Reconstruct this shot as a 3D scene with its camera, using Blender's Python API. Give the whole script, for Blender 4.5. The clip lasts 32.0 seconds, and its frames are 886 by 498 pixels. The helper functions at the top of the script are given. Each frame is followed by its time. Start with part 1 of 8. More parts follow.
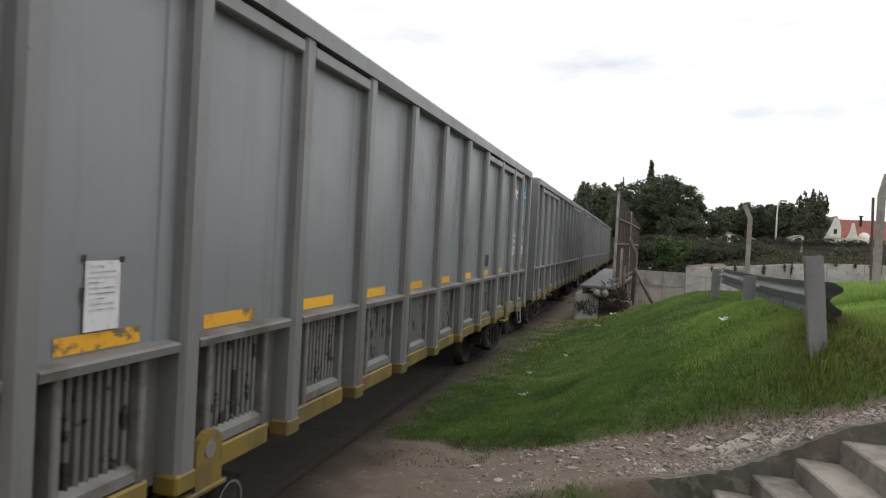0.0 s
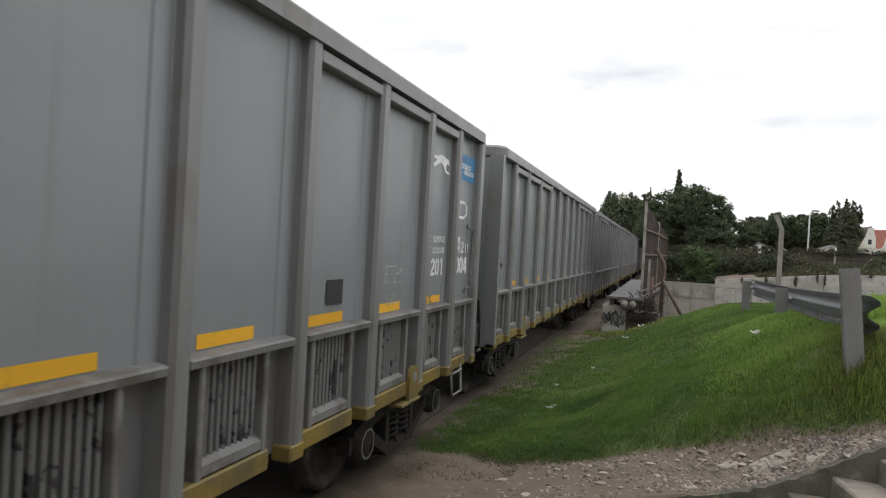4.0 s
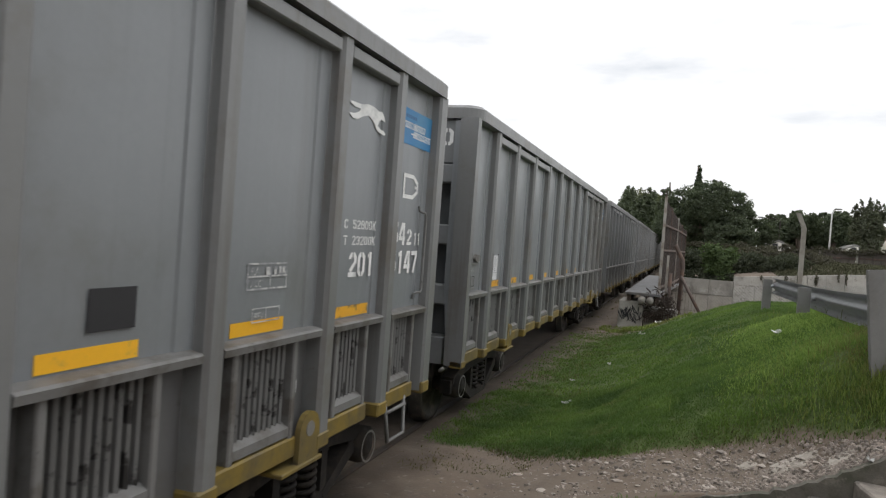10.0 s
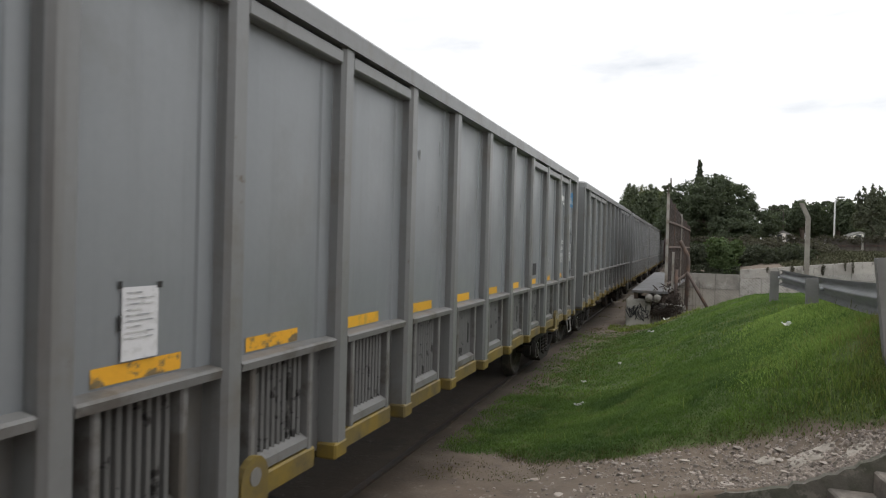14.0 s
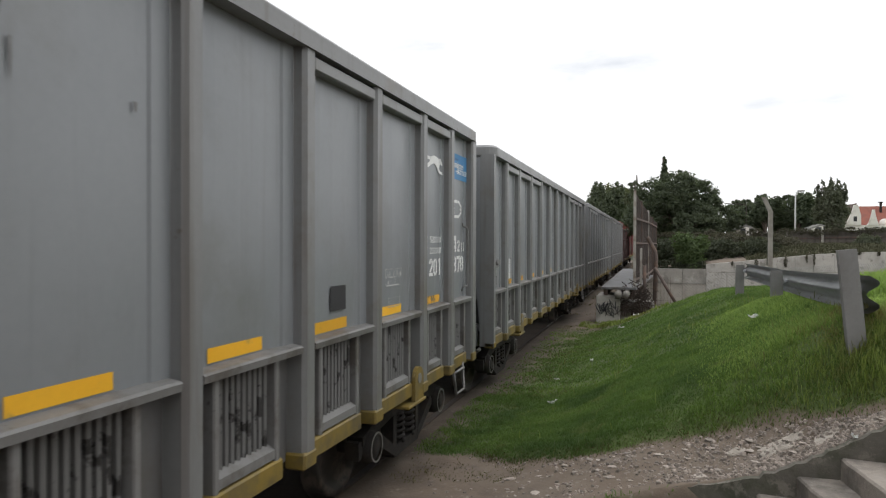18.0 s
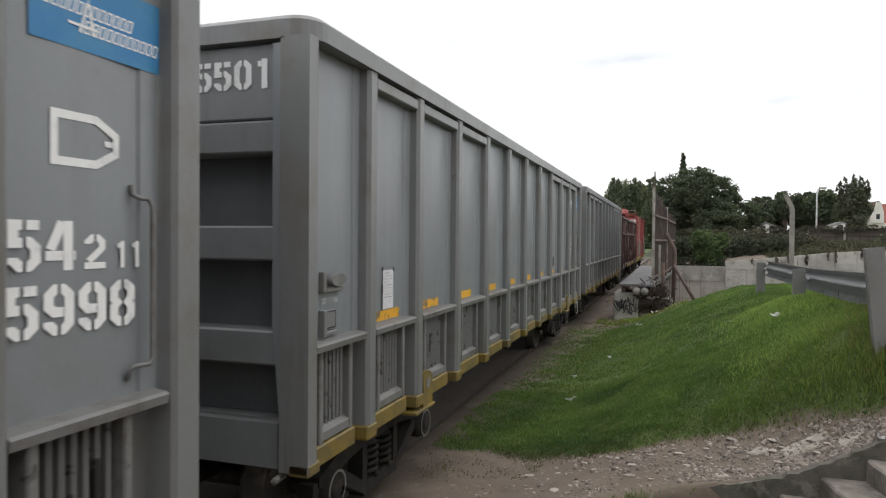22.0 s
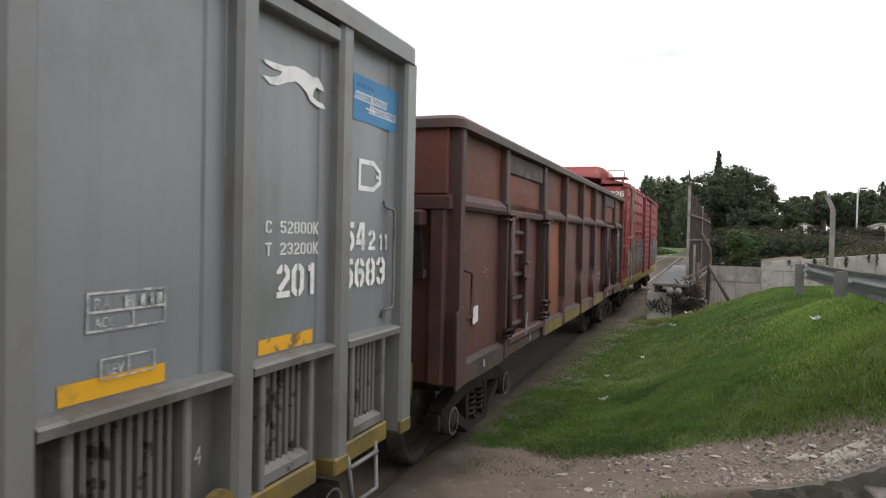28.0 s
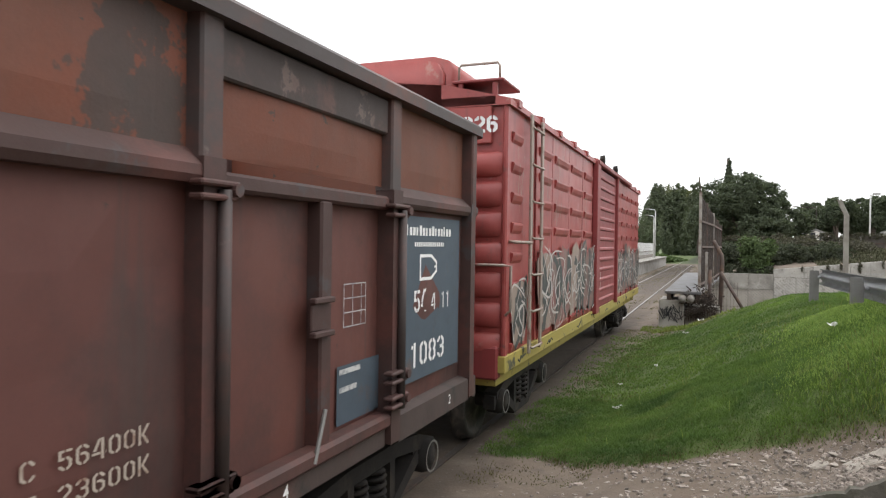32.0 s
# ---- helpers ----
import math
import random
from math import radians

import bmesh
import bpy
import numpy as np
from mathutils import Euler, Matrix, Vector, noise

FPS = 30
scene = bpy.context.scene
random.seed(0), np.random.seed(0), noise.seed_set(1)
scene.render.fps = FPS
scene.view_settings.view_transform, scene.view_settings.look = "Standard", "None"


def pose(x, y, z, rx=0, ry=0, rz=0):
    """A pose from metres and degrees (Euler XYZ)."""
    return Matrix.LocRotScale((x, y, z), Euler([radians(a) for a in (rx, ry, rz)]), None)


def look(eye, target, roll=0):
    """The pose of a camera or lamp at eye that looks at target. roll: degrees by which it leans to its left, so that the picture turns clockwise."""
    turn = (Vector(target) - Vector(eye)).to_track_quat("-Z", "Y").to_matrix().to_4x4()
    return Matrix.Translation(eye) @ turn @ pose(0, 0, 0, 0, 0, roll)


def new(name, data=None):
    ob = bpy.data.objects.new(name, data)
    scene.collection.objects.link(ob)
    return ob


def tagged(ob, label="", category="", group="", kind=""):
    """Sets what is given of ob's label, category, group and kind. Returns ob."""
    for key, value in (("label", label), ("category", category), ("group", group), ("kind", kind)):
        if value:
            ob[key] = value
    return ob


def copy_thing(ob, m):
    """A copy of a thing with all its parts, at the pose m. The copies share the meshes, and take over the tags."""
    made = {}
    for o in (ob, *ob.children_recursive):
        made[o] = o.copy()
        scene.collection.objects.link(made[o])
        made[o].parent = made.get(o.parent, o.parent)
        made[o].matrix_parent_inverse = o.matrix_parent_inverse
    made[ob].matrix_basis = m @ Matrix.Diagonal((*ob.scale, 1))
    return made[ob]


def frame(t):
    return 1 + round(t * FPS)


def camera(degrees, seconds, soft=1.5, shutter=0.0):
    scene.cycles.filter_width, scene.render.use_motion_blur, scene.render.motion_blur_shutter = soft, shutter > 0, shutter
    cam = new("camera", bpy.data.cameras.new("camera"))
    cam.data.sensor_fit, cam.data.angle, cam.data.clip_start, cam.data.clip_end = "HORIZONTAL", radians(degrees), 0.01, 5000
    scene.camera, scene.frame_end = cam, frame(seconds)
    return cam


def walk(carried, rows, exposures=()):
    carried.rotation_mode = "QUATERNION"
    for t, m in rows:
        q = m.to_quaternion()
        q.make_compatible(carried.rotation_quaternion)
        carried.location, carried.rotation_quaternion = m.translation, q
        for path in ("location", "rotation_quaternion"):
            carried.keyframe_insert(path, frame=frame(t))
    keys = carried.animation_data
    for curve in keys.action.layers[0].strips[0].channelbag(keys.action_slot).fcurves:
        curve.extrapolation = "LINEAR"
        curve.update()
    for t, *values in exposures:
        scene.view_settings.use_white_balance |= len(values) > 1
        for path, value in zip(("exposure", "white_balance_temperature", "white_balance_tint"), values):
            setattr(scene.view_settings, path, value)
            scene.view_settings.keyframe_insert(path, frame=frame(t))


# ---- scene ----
cam = camera(66.0, 32.0, soft=1.2, shutter=0.1)
# the clip's camera brightens a little towards the end
EXPOSURES = [(0.0, -0.1), (12.0, -0.08), (20.0, 0.0), (27.0, 0.08), (28.5, 0.14), (30.0, 0.32), (32.0, 0.42)]
PATH = [
    (0, pose(3.340, -0.009, 2.047, 88.84, -3.09, 15.91)),
    (0.5, pose(3.339, -0.011, 2.054, 88.94, -2.72, 15.77)),
    (1, pose(3.334, -0.021, 2.057, 89.09, -2.92, 16.04)),
    (1.5, pose(3.332, -0.014, 2.054, 89.24, -3.09, 16.44)),
    (2, pose(3.333, -0.010, 2.055, 89.46, -3.02, 16.84)),
    (2.5, pose(3.333, -0.003, 2.056, 89.69, -3.19, 17.13)),
    (4.5, pose(3.321, -0.009, 2.061, 89.48, -3.11, 18.17)),
    (5, pose(3.318, -0.014, 2.062, 89.25, -3.18, 18.13)),
    (5.5, pose(3.314, -0.014, 2.063, 89.07, -3.29, 18.10)),
    (6, pose(3.303, -0.015, 2.066, 89.00, -3.39, 18.01)),
    (6.5, pose(3.309, -0.003, 2.059, 89.26, -3.10, 18.25)),
    (7, pose(3.303, 0.004, 2.062, 89.38, -3.35, 18.59)),
    (7.5, pose(3.297, 0.011, 2.065, 89.41, -3.49, 19.01)),
    (8, pose(3.291, 0.004, 2.062, 89.24, -3.81, 19.22)),
    (8.5, pose(3.286, 0.003, 2.063, 89.01, -4.03, 19.39)),
    (9, pose(3.284, -0.008, 2.060, 88.90, -4.16, 19.36)),
    (9.5, pose(3.290, 0.007, 2.062, 88.82, -4.18, 19.40)),
    (10, pose(3.288, 0.016, 2.066, 88.78, -4.21, 19.38)),
    (10.5, pose(3.282, 0.017, 2.067, 88.78, -4.19, 19.43)),
    (11, pose(3.281, 0.024, 2.070, 88.80, -4.13, 19.48)),
    (11.5, pose(3.281, 0.026, 2.066, 88.82, -4.21, 19.70)),
    (12, pose(3.277, 0.017, 2.068, 88.91, -4.26, 19.72)),
    (12.5, pose(3.272, 0.017, 2.071, 88.93, -4.71, 19.78)),
    (13, pose(3.275, 0.010, 2.077, 89.03, -3.82, 19.81)),
    (13.5, pose(3.270, 0.009, 2.076, 89.03, -3.20, 19.89)),
    (14, pose(3.274, 0.009, 2.079, 89.32, -1.49, 19.65)),
    (14.5, pose(3.270, 0.008, 2.080, 89.81, -0.93, 19.27)),
    (15, pose(3.263, 0.006, 2.082, 90.13, -0.73, 18.55)),
    (15.5, pose(3.265, 0.015, 2.083, 90.35, -0.74, 17.89)),
    (17.5, pose(3.263, 0.026, 2.082, 89.57, -0.22, 16.98)),
    (18, pose(3.262, 0.018, 2.084, 89.45, -0.17, 17.13)),
    (18.5, pose(3.255, 0.015, 2.086, 89.29, -0.46, 17.15)),
    (19, pose(3.260, 0.013, 2.090, 89.34, 0.06, 17.24)),
    (19.5, pose(3.253, 0.020, 2.082, 89.00, -0.41, 17.34)),
    (20, pose(3.248, 0.024, 2.082, 88.84, -0.22, 17.47)),
    (20.5, pose(3.242, 0.022, 2.083, 88.83, -0.06, 17.69)),
    (21, pose(3.238, 0.016, 2.083, 88.98, -0.13, 18.00)),
    (21.5, pose(3.235, 0.018, 2.084, 89.05, -0.24, 18.25)),
    (22, pose(3.229, 0.018, 2.084, 89.09, -0.47, 18.47)),
    (22.5, pose(3.221, 0.016, 2.081, 89.08, -0.64, 18.61)),
    (23, pose(3.215, 0.020, 2.086, 88.82, -0.70, 18.73)),
    (23.5, pose(3.207, 0.017, 2.088, 88.48, -0.85, 18.96)),
    (24, pose(3.203, 0.009, 2.087, 88.17, -0.84, 19.47)),
    (24.5, pose(3.194, -0.000, 2.088, 87.96, -0.90, 19.81)),
    (25, pose(3.200, -0.002, 2.087, 87.97, -0.92, 20.05)),
    (25.5, pose(3.197, -0.010, 2.091, 88.26, -0.84, 20.09)),
    (27.5, pose(3.178, -0.026, 2.093, 88.75, -1.16, 20.68)),
    (28, pose(3.181, -0.026, 2.098, 88.70, -1.24, 20.95)),
    (28.5, pose(3.174, -0.022, 2.088, 88.69, -1.29, 21.23)),
    (29, pose(3.172, -0.025, 2.086, 88.65, -1.23, 21.49)),
    (29.5, pose(3.167, -0.031, 2.089, 88.68, -1.22, 21.76)),
    (30, pose(3.162, -0.032, 2.090, 88.72, -1.18, 21.91)),
    (30.5, pose(3.155, -0.035, 2.090, 89.00, -1.47, 21.90)),
    (31, pose(3.158, -0.035, 2.088, 89.39, -0.99, 21.65)),
    (31.5, pose(3.145, -0.027, 2.088, 89.54, -0.99, 21.32)),
    (32, pose(3.148, -0.015, 2.082, 89.49, -0.81, 21.72)),
]
walk(cam, PATH, exposures=EXPOSURES)

# ---- world and light: bright overcast, soft sun behind the cloud ----
SUN_EL, SUN_AZ = radians(56), radians(55)


def make_world():
    w = bpy.data.worlds.new("overcast_sky")
    scene.world = w
    w.use_nodes = True
    nt = w.node_tree
    nt.nodes.clear()
    out = nt.nodes.new("ShaderNodeOutputWorld")
    bg = nt.nodes.new("ShaderNodeBackground")
    sky = nt.nodes.new("ShaderNodeTexSky")
    sky.sky_type = "NISHITA"
    sky.sun_disc = False
    sky.sun_elevation, sky.sun_rotation = SUN_EL, SUN_AZ
    sky.dust_density, sky.air_density = 3.0, 1.0
    skyc = nt.nodes.new("ShaderNodeMix")
    skyc.data_type, skyc.blend_type = "RGBA", "MULTIPLY"
    skyc.inputs[0].default_value = 1.0
    skyc.inputs[7].default_value = (0.09, 0.09, 0.09, 1)
    nt.links.new(sky.outputs[0], skyc.inputs[6])
    tc = nt.nodes.new("ShaderNodeTexCoord")
    mp = nt.nodes.new("ShaderNodeMapping")
    mp.inputs["Scale"].default_value = (2.2, 2.2, 9.0)
    mp.inputs["Location"].default_value = (0.35, 0.1, 0.42)
    mp.inputs["Rotation"].default_value = (0, 0, radians(19))
    nt.links.new(tc.outputs["Generated"], mp.inputs["Vector"])
    nz = nt.nodes.new("ShaderNodeTexNoise")
    nz.inputs["Scale"].default_value = 1.6
    nz.inputs["Detail"].default_value = 6
    nz.inputs["Roughness"].default_value = 0.55
    nt.links.new(mp.outputs[0], nz.inputs["Vector"])
    rp = nt.nodes.new("ShaderNodeValToRGB")
    rp.color_ramp.elements[0].position, rp.color_ramp.elements[0].color = 0.27, (0.88, 0.915, 0.97, 1)
    rp.color_ramp.elements[1].position, rp.color_ramp.elements[1].color = 0.42, (1.18, 1.185, 1.2, 1)
    nt.links.new(nz.outputs[0], rp.inputs[0])
    mx = nt.nodes.new("ShaderNodeMix")
    mx.data_type = "RGBA"
    mx.inputs[0].default_value = 0.9
    nt.links.new(skyc.outputs[2], mx.inputs[6])
    nt.links.new(rp.outputs[0], mx.inputs[7])
    # an overcast sky is brighter overhead than at the horizon
    sx = nt.nodes.new("ShaderNodeSeparateXYZ")
    nt.links.new(tc.outputs["Generated"], sx.inputs[0])
    up = nt.nodes.new("ShaderNodeMapRange")
    up.inputs["From Min"].default_value, up.inputs["From Max"].default_value = 0.3, 1.0
    up.inputs["To Min"].default_value, up.inputs["To Max"].default_value = 1.0, 1.6
    nt.links.new(sx.outputs["Z"], up.inputs["Value"])
    ov = nt.nodes.new("ShaderNodeVectorMath")
    ov.operation = "SCALE"
    nt.links.new(mx.outputs[2], ov.inputs[0])
    nt.links.new(up.outputs[0], ov.inputs["Scale"])
    nt.links.new(ov.outputs[0], bg.inputs["Color"])
    bg.inputs["Strength"].default_value = 1.0
    nt.links.new(bg.outputs[0], out.inputs[0])
    s = bpy.data.lights.new("sun", "SUN")
    s.energy, s.angle, s.color = 0.45, radians(25), (1.0, 0.97, 0.92)
    ob = new("sun", s)
    d = Vector((math.sin(SUN_AZ) * math.cos(SUN_EL), math.cos(SUN_AZ) * math.cos(SUN_EL), math.sin(SUN_EL)))
    ob.matrix_world = look(d * 50, (0, 0, 0))


make_world()


# ---- materials ----
def material(name, base, rough=0.6, metal=0.0, spots=(), grain=0.06, grain_scale=40.0, bump=0.0, bump_scale=60.0,
             streak=0.0, streak_col=(0.05, 0.045, 0.04), island=0.0, per_object=0.0, coords="Object", spec=0.5):
    """A principled material: base colour, fine grain, larger spots of other colours, vertical streaks and a fine relief.
    spots: (colour, noise scale, threshold, softness)."""
    m = bpy.data.materials.new(name)
    m.use_nodes = True
    nt = m.node_tree
    bs = nt.nodes["Principled BSDF"]
    bs.inputs["Roughness"].default_value = rough
    bs.inputs["Metallic"].default_value = metal
    bs.inputs["Specular IOR Level"].default_value = spec
    tc = nt.nodes.new("ShaderNodeTexCoord")
    shift = nt.nodes.new("ShaderNodeObjectInfo")
    far_off = nt.nodes.new("ShaderNodeVectorMath")
    far_off.operation = "MULTIPLY_ADD"
    far_off.inputs[1].default_value = (37.0, 53.0, 11.0)
    nt.links.new(shift.outputs["Random"], far_off.inputs[0])
    nt.links.new(tc.outputs[coords], far_off.inputs[2])
    vec = far_off.outputs[0]

    def noise_node(scale, detail=4.0, v=vec, rough_=0.6):
        n = nt.nodes.new("ShaderNodeTexNoise")
        n.inputs["Scale"].default_value = scale
        n.inputs["Detail"].default_value = detail
        n.inputs["Roughness"].default_value = rough_
        nt.links.new(v, n.inputs["Vector"])
        return n.outputs[0]

    def mapped(sc, off=(0, 0, 0)):
        mp = nt.nodes.new("ShaderNodeMapping")
        mp.inputs["Scale"].default_value = sc
        mp.inputs["Location"].default_value = off
        nt.links.new(vec, mp.inputs["Vector"])
        return mp.outputs[0]

    def ramp(fac, lo, hi):
        r = nt.nodes.new("ShaderNodeMapRange")
        r.inputs["From Min"].default_value, r.inputs["From Max"].default_value = lo, hi
        r.interpolation_type = "SMOOTHSTEP"
        nt.links.new(fac, r.inputs["Value"])
        return r.outputs[0]

    def mix(fac, a, b, kind="MIX"):
        x = nt.nodes.new("ShaderNodeMix")
        x.data_type, x.blend_type = "RGBA", kind
        if isinstance(fac, float):
            x.inputs[0].default_value = fac
        else:
            nt.links.new(fac, x.inputs[0])
        for k, c in ((6, a), (7, b)):
            if isinstance(c, tuple):
                x.inputs[k].default_value = (*c[:3], 1)
            else:
                nt.links.new(c, x.inputs[k])
        return x.outputs[2]

    def scalar(sock, k, off=0.0):
        q = nt.nodes.new("ShaderNodeMath")
        q.operation = "MULTIPLY_ADD"
        q.inputs[1].default_value, q.inputs[2].default_value = k, off
        nt.links.new(sock, q.inputs[0])
        return q.outputs[0]

    col = tuple(base)
    for c, sc, th, sf in spots:
        col = mix(ramp(noise_node(sc, 6.0, rough_=0.68), th - sf, th + sf), col, tuple(c))
    if streak:
        st = ramp(noise_node(1.0, 5.0, mapped((7.0, 7.0, 0.35))), 0.53, 0.72)
        col = mix(scalar(st, streak), col, tuple(streak_col))
    if grain:
        g = noise_node(grain_scale, 5.0)
        b = noise_node(grain_scale * 0.07, 3.0)
        col = mix(scalar(g, grain * 4.0, -grain * 1.3), col, (0.02, 0.02, 0.02))
        col = mix(scalar(b, grain * 3.0, -grain * 0.9), col, tuple(min(0.8, 2.0 * c + 0.02) for c in base[:3]))
    if per_object or island:
        oi = nt.nodes.new("ShaderNodeObjectInfo" if per_object else "ShaderNodeNewGeometry")
        o = oi.outputs["Random"] if per_object else oi.outputs["Random Per Island"]
        hv = nt.nodes.new("ShaderNodeHueSaturation")
        k = per_object or island
        nt.links.new(scalar(o, k, 1 - k / 2), hv.inputs["Value"])
        if isinstance(col, tuple):
            hv.inputs["Color"].default_value = (*col[:3], 1)
        else:
            nt.links.new(col, hv.inputs["Color"])
        col = hv.outputs[0]
    if isinstance(col, tuple):
        bs.inputs["Base Color"].default_value = (*col[:3], 1)
    else:
        nt.links.new(col, bs.inputs["Base Color"])
    rn = noise_node(grain_scale * 0.12, 4.0)
    nt.links.new(scalar(rn, 0.25, rough - 0.12), bs.inputs["Roughness"])
    if bump:
        bp = nt.nodes.new("ShaderNodeBump")
        bp.inputs["Strength"].default_value = bump
        bp.inputs["Distance"].default_value = 0.01
        nt.links.new(noise_node(bump_scale, 6.0), bp.inputs["Height"])
        nt.links.new(bp.outputs[0], bs.inputs["Normal"])
    return m


GREY = material("grey_wagon_paint", (0.222, 0.235, 0.247), 0.34, 0.12, spots=(((0.19, 0.195, 0.195), 0.9, 0.62, 0.12),),
                grain=0.03, grain_scale=25, streak=0.22, streak_col=(0.13, 0.125, 0.12), bump=0.06, bump_scale=9)
DRIP = material("dried_dark_runs", (0.1, 0.098, 0.095), 0.6, spots=(((0.17, 0.17, 0.17), 20.0, 0.5, 0.1),), grain=0.05)
# lower side: dirt spots and streaks, base also darkened for the shade there
GREY_LOWER = material("dirty_shaded_lower_paint", (0.115, 0.115, 0.114), 0.55, 0.05, spots=(((0.1, 0.095, 0.085), 1.8, 0.56, 0.1), ((0.03, 0.028, 0.026), 7.0, 0.68, 0.03)), grain=0.05, streak=0.5, streak_col=(0.08, 0.07, 0.06))
GREY_POST = material("grey_post_paint", (0.188, 0.191, 0.191), 0.36, 0.08, spots=(((0.16, 0.15, 0.135), 1.6, 0.6, 0.1), ((0.11, 0.085, 0.065), 6.0, 0.7, 0.05)),
                     grain=0.04, grain_scale=30, streak=0.55, streak_col=(0.11, 0.095, 0.08), bump=0.08, bump_scale=30)
GREY_STAINED = material("stained_wagon_paint", (0.225, 0.237, 0.247), 0.4, 0.1, spots=(((0.185, 0.195, 0.204), 0.8, 0.55, 0.14), ((0.085, 0.086, 0.09), 2.4, 0.7, 0.08)), grain=0.04, grain_scale=25, streak=0.5, streak_col=(0.1, 0.1, 0.1), bump=0.06, bump_scale=9)
POST_STAINED = material("stained_post_paint", (0.18, 0.178, 0.172), 0.45, 0.05, spots=(((0.12, 0.108, 0.095), 1.6, 0.58, 0.1),), grain=0.05, streak=0.5, streak_col=(0.07, 0.06, 0.05))
GREY_LEDGE = material("grey_ledge_paint", (0.165, 0.164, 0.16), 0.5, spots=(((0.095, 0.086, 0.075), 3.0, 0.55, 0.08), ((0.04, 0.036, 0.032), 8.0, 0.68, 0.04)),
                      grain=0.06, bump=0.08)
# end wall in the same paint as its ribs, darkened for recess shade
END_SHADE = material("shaded_end_paint", (0.1, 0.106, 0.112), 0.6, spots=(((0.07, 0.078, 0.082), 1.5, 0.55, 0.15),), grain=0.05, streak=0.2)
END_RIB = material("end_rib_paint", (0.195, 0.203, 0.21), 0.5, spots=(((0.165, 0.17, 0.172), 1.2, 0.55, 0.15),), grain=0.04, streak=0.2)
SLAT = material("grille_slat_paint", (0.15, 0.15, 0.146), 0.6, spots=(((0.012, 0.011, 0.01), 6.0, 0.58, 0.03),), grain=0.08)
SLOT = material("slot_shade_and_residue", (0.02, 0.02, 0.02), 0.9, spots=(((0.05, 0.045, 0.04), 6, 0.55, 0.1),), grain=0.05)
YELLOW_SILL = material("yellow_sill_paint", (0.2, 0.138, 0.022), 0.6, spots=(((0.11, 0.085, 0.035), 3.5, 0.5, 0.14), ((0.06, 0.05, 0.035), 7, 0.66, 0.05)),
                       grain=0.08, streak=0.3)
STRIPE = material("yellow_reflector", (0.76, 0.39, 0.015), 0.45, spots=(((0.5, 0.3, 0.05), 6.0, 0.62, 0.06),), grain=0.04, per_object=0.35)
STRIPE_WORN = material("worn_yellow_reflector", (0.74, 0.36, 0.018), 0.5, spots=(((0.16, 0.11, 0.06), 7.0, 0.55, 0.04),), grain=0.05)
WHITE_MARK = material("white_stencil_paint", (0.8, 0.8, 0.79), 0.6, spots=(((0.55, 0.56, 0.56), 6.0, 0.6, 0.1),), grain=0.03)
CREAM_MARK = material("dirty_cream_stencil_paint", (0.42, 0.36, 0.3), 0.75, spots=(((0.25, 0.15, 0.11), 9.0, 0.6, 0.08),), grain=0.05)
FADED_MARK = material("faded_stencil_paint", (0.52, 0.52, 0.51), 0.7, spots=(((0.27, 0.28, 0.29), 14.0, 0.5, 0.05),), grain=0.04)
BLUE_FADED = material("faded_blue_lettering", (0.035, 0.13, 0.27), 0.6, grain=0.03)
BLUE_FLAG = material("blue_panel_paint", (0.03, 0.19, 0.42), 0.5, spots=(((0.05, 0.22, 0.4), 3.0, 0.55, 0.1),), grain=0.03)
PAPER = material("paper_sheet", (0.62, 0.62, 0.63), 0.8, spots=(((0.5, 0.5, 0.5), 20, 0.6, 0.1),), grain=0.02)
BLACK_PLATE = material("black_plate_paint", (0.018, 0.018, 0.02), 0.65, grain=0.03)
STEEL = material("dark_bogie_steel", (0.02, 0.018, 0.017), 0.85, 0.0, spec=0.25, spots=(((0.042, 0.034, 0.027), 5.0, 0.56, 0.1),), grain=0.1, bump=0.2)
WHEEL = material("wheel_steel", (0.042, 0.038, 0.035), 0.65, 0.35, spots=(((0.11, 0.09, 0.075), 6.0, 0.55, 0.1),), grain=0.08)
CAP = material("axle_cap_ring", (0.2, 0.195, 0.185), 0.5, 0.2, grain=0.06)
RAILM = material("rail_steel", (0.045, 0.036, 0.03), 0.6, 0.3, spots=(((0.08, 0.05, 0.035), 8.0, 0.58, 0.1),), grain=0.1)
RAILTOP = material("rail_head_steel", (0.24, 0.225, 0.21), 0.45, 0.6, grain=0.05)
OXIDE = material("oxide_red_paint", (0.108, 0.038, 0.03), 0.68, per_object=0.22, spots=(((0.118, 0.041, 0.03), 0.7, 0.55, 0.12), ((0.058, 0.027, 0.023), 1.1, 0.56, 0.12), ((0.045, 0.028, 0.024), 5.0, 0.68, 0.03), ((0.15, 0.09, 0.075), 14.0, 0.73, 0.02)),
                 grain=0.06, streak=0.6, streak_col=(0.055, 0.038, 0.033), bump=0.1, bump_scale=14)
ORANGE = material("orange_primer_paint", (0.225, 0.064, 0.025), 0.7, spots=(((0.165, 0.05, 0.022), 0.9, 0.55, 0.12), ((0.07, 0.045, 0.035), 5.0, 0.68, 0.03)),
                  grain=0.06, streak=0.25, streak_col=(0.14, 0.07, 0.05), bump=0.1, bump_scale=14)
OXIDE_TOP = material("patchy_top_panel_paint", (0.15, 0.044, 0.022), 0.7, per_object=0.25, spots=(((0.125, 0.048, 0.03), 1.0, 0.52, 0.14), ((0.05, 0.036, 0.031), 1.1, 0.63, 0.012), ((0.05, 0.036, 0.03), 7.0, 0.66, 0.02)),
                     grain=0.07, streak=0.2, bump=0.12)
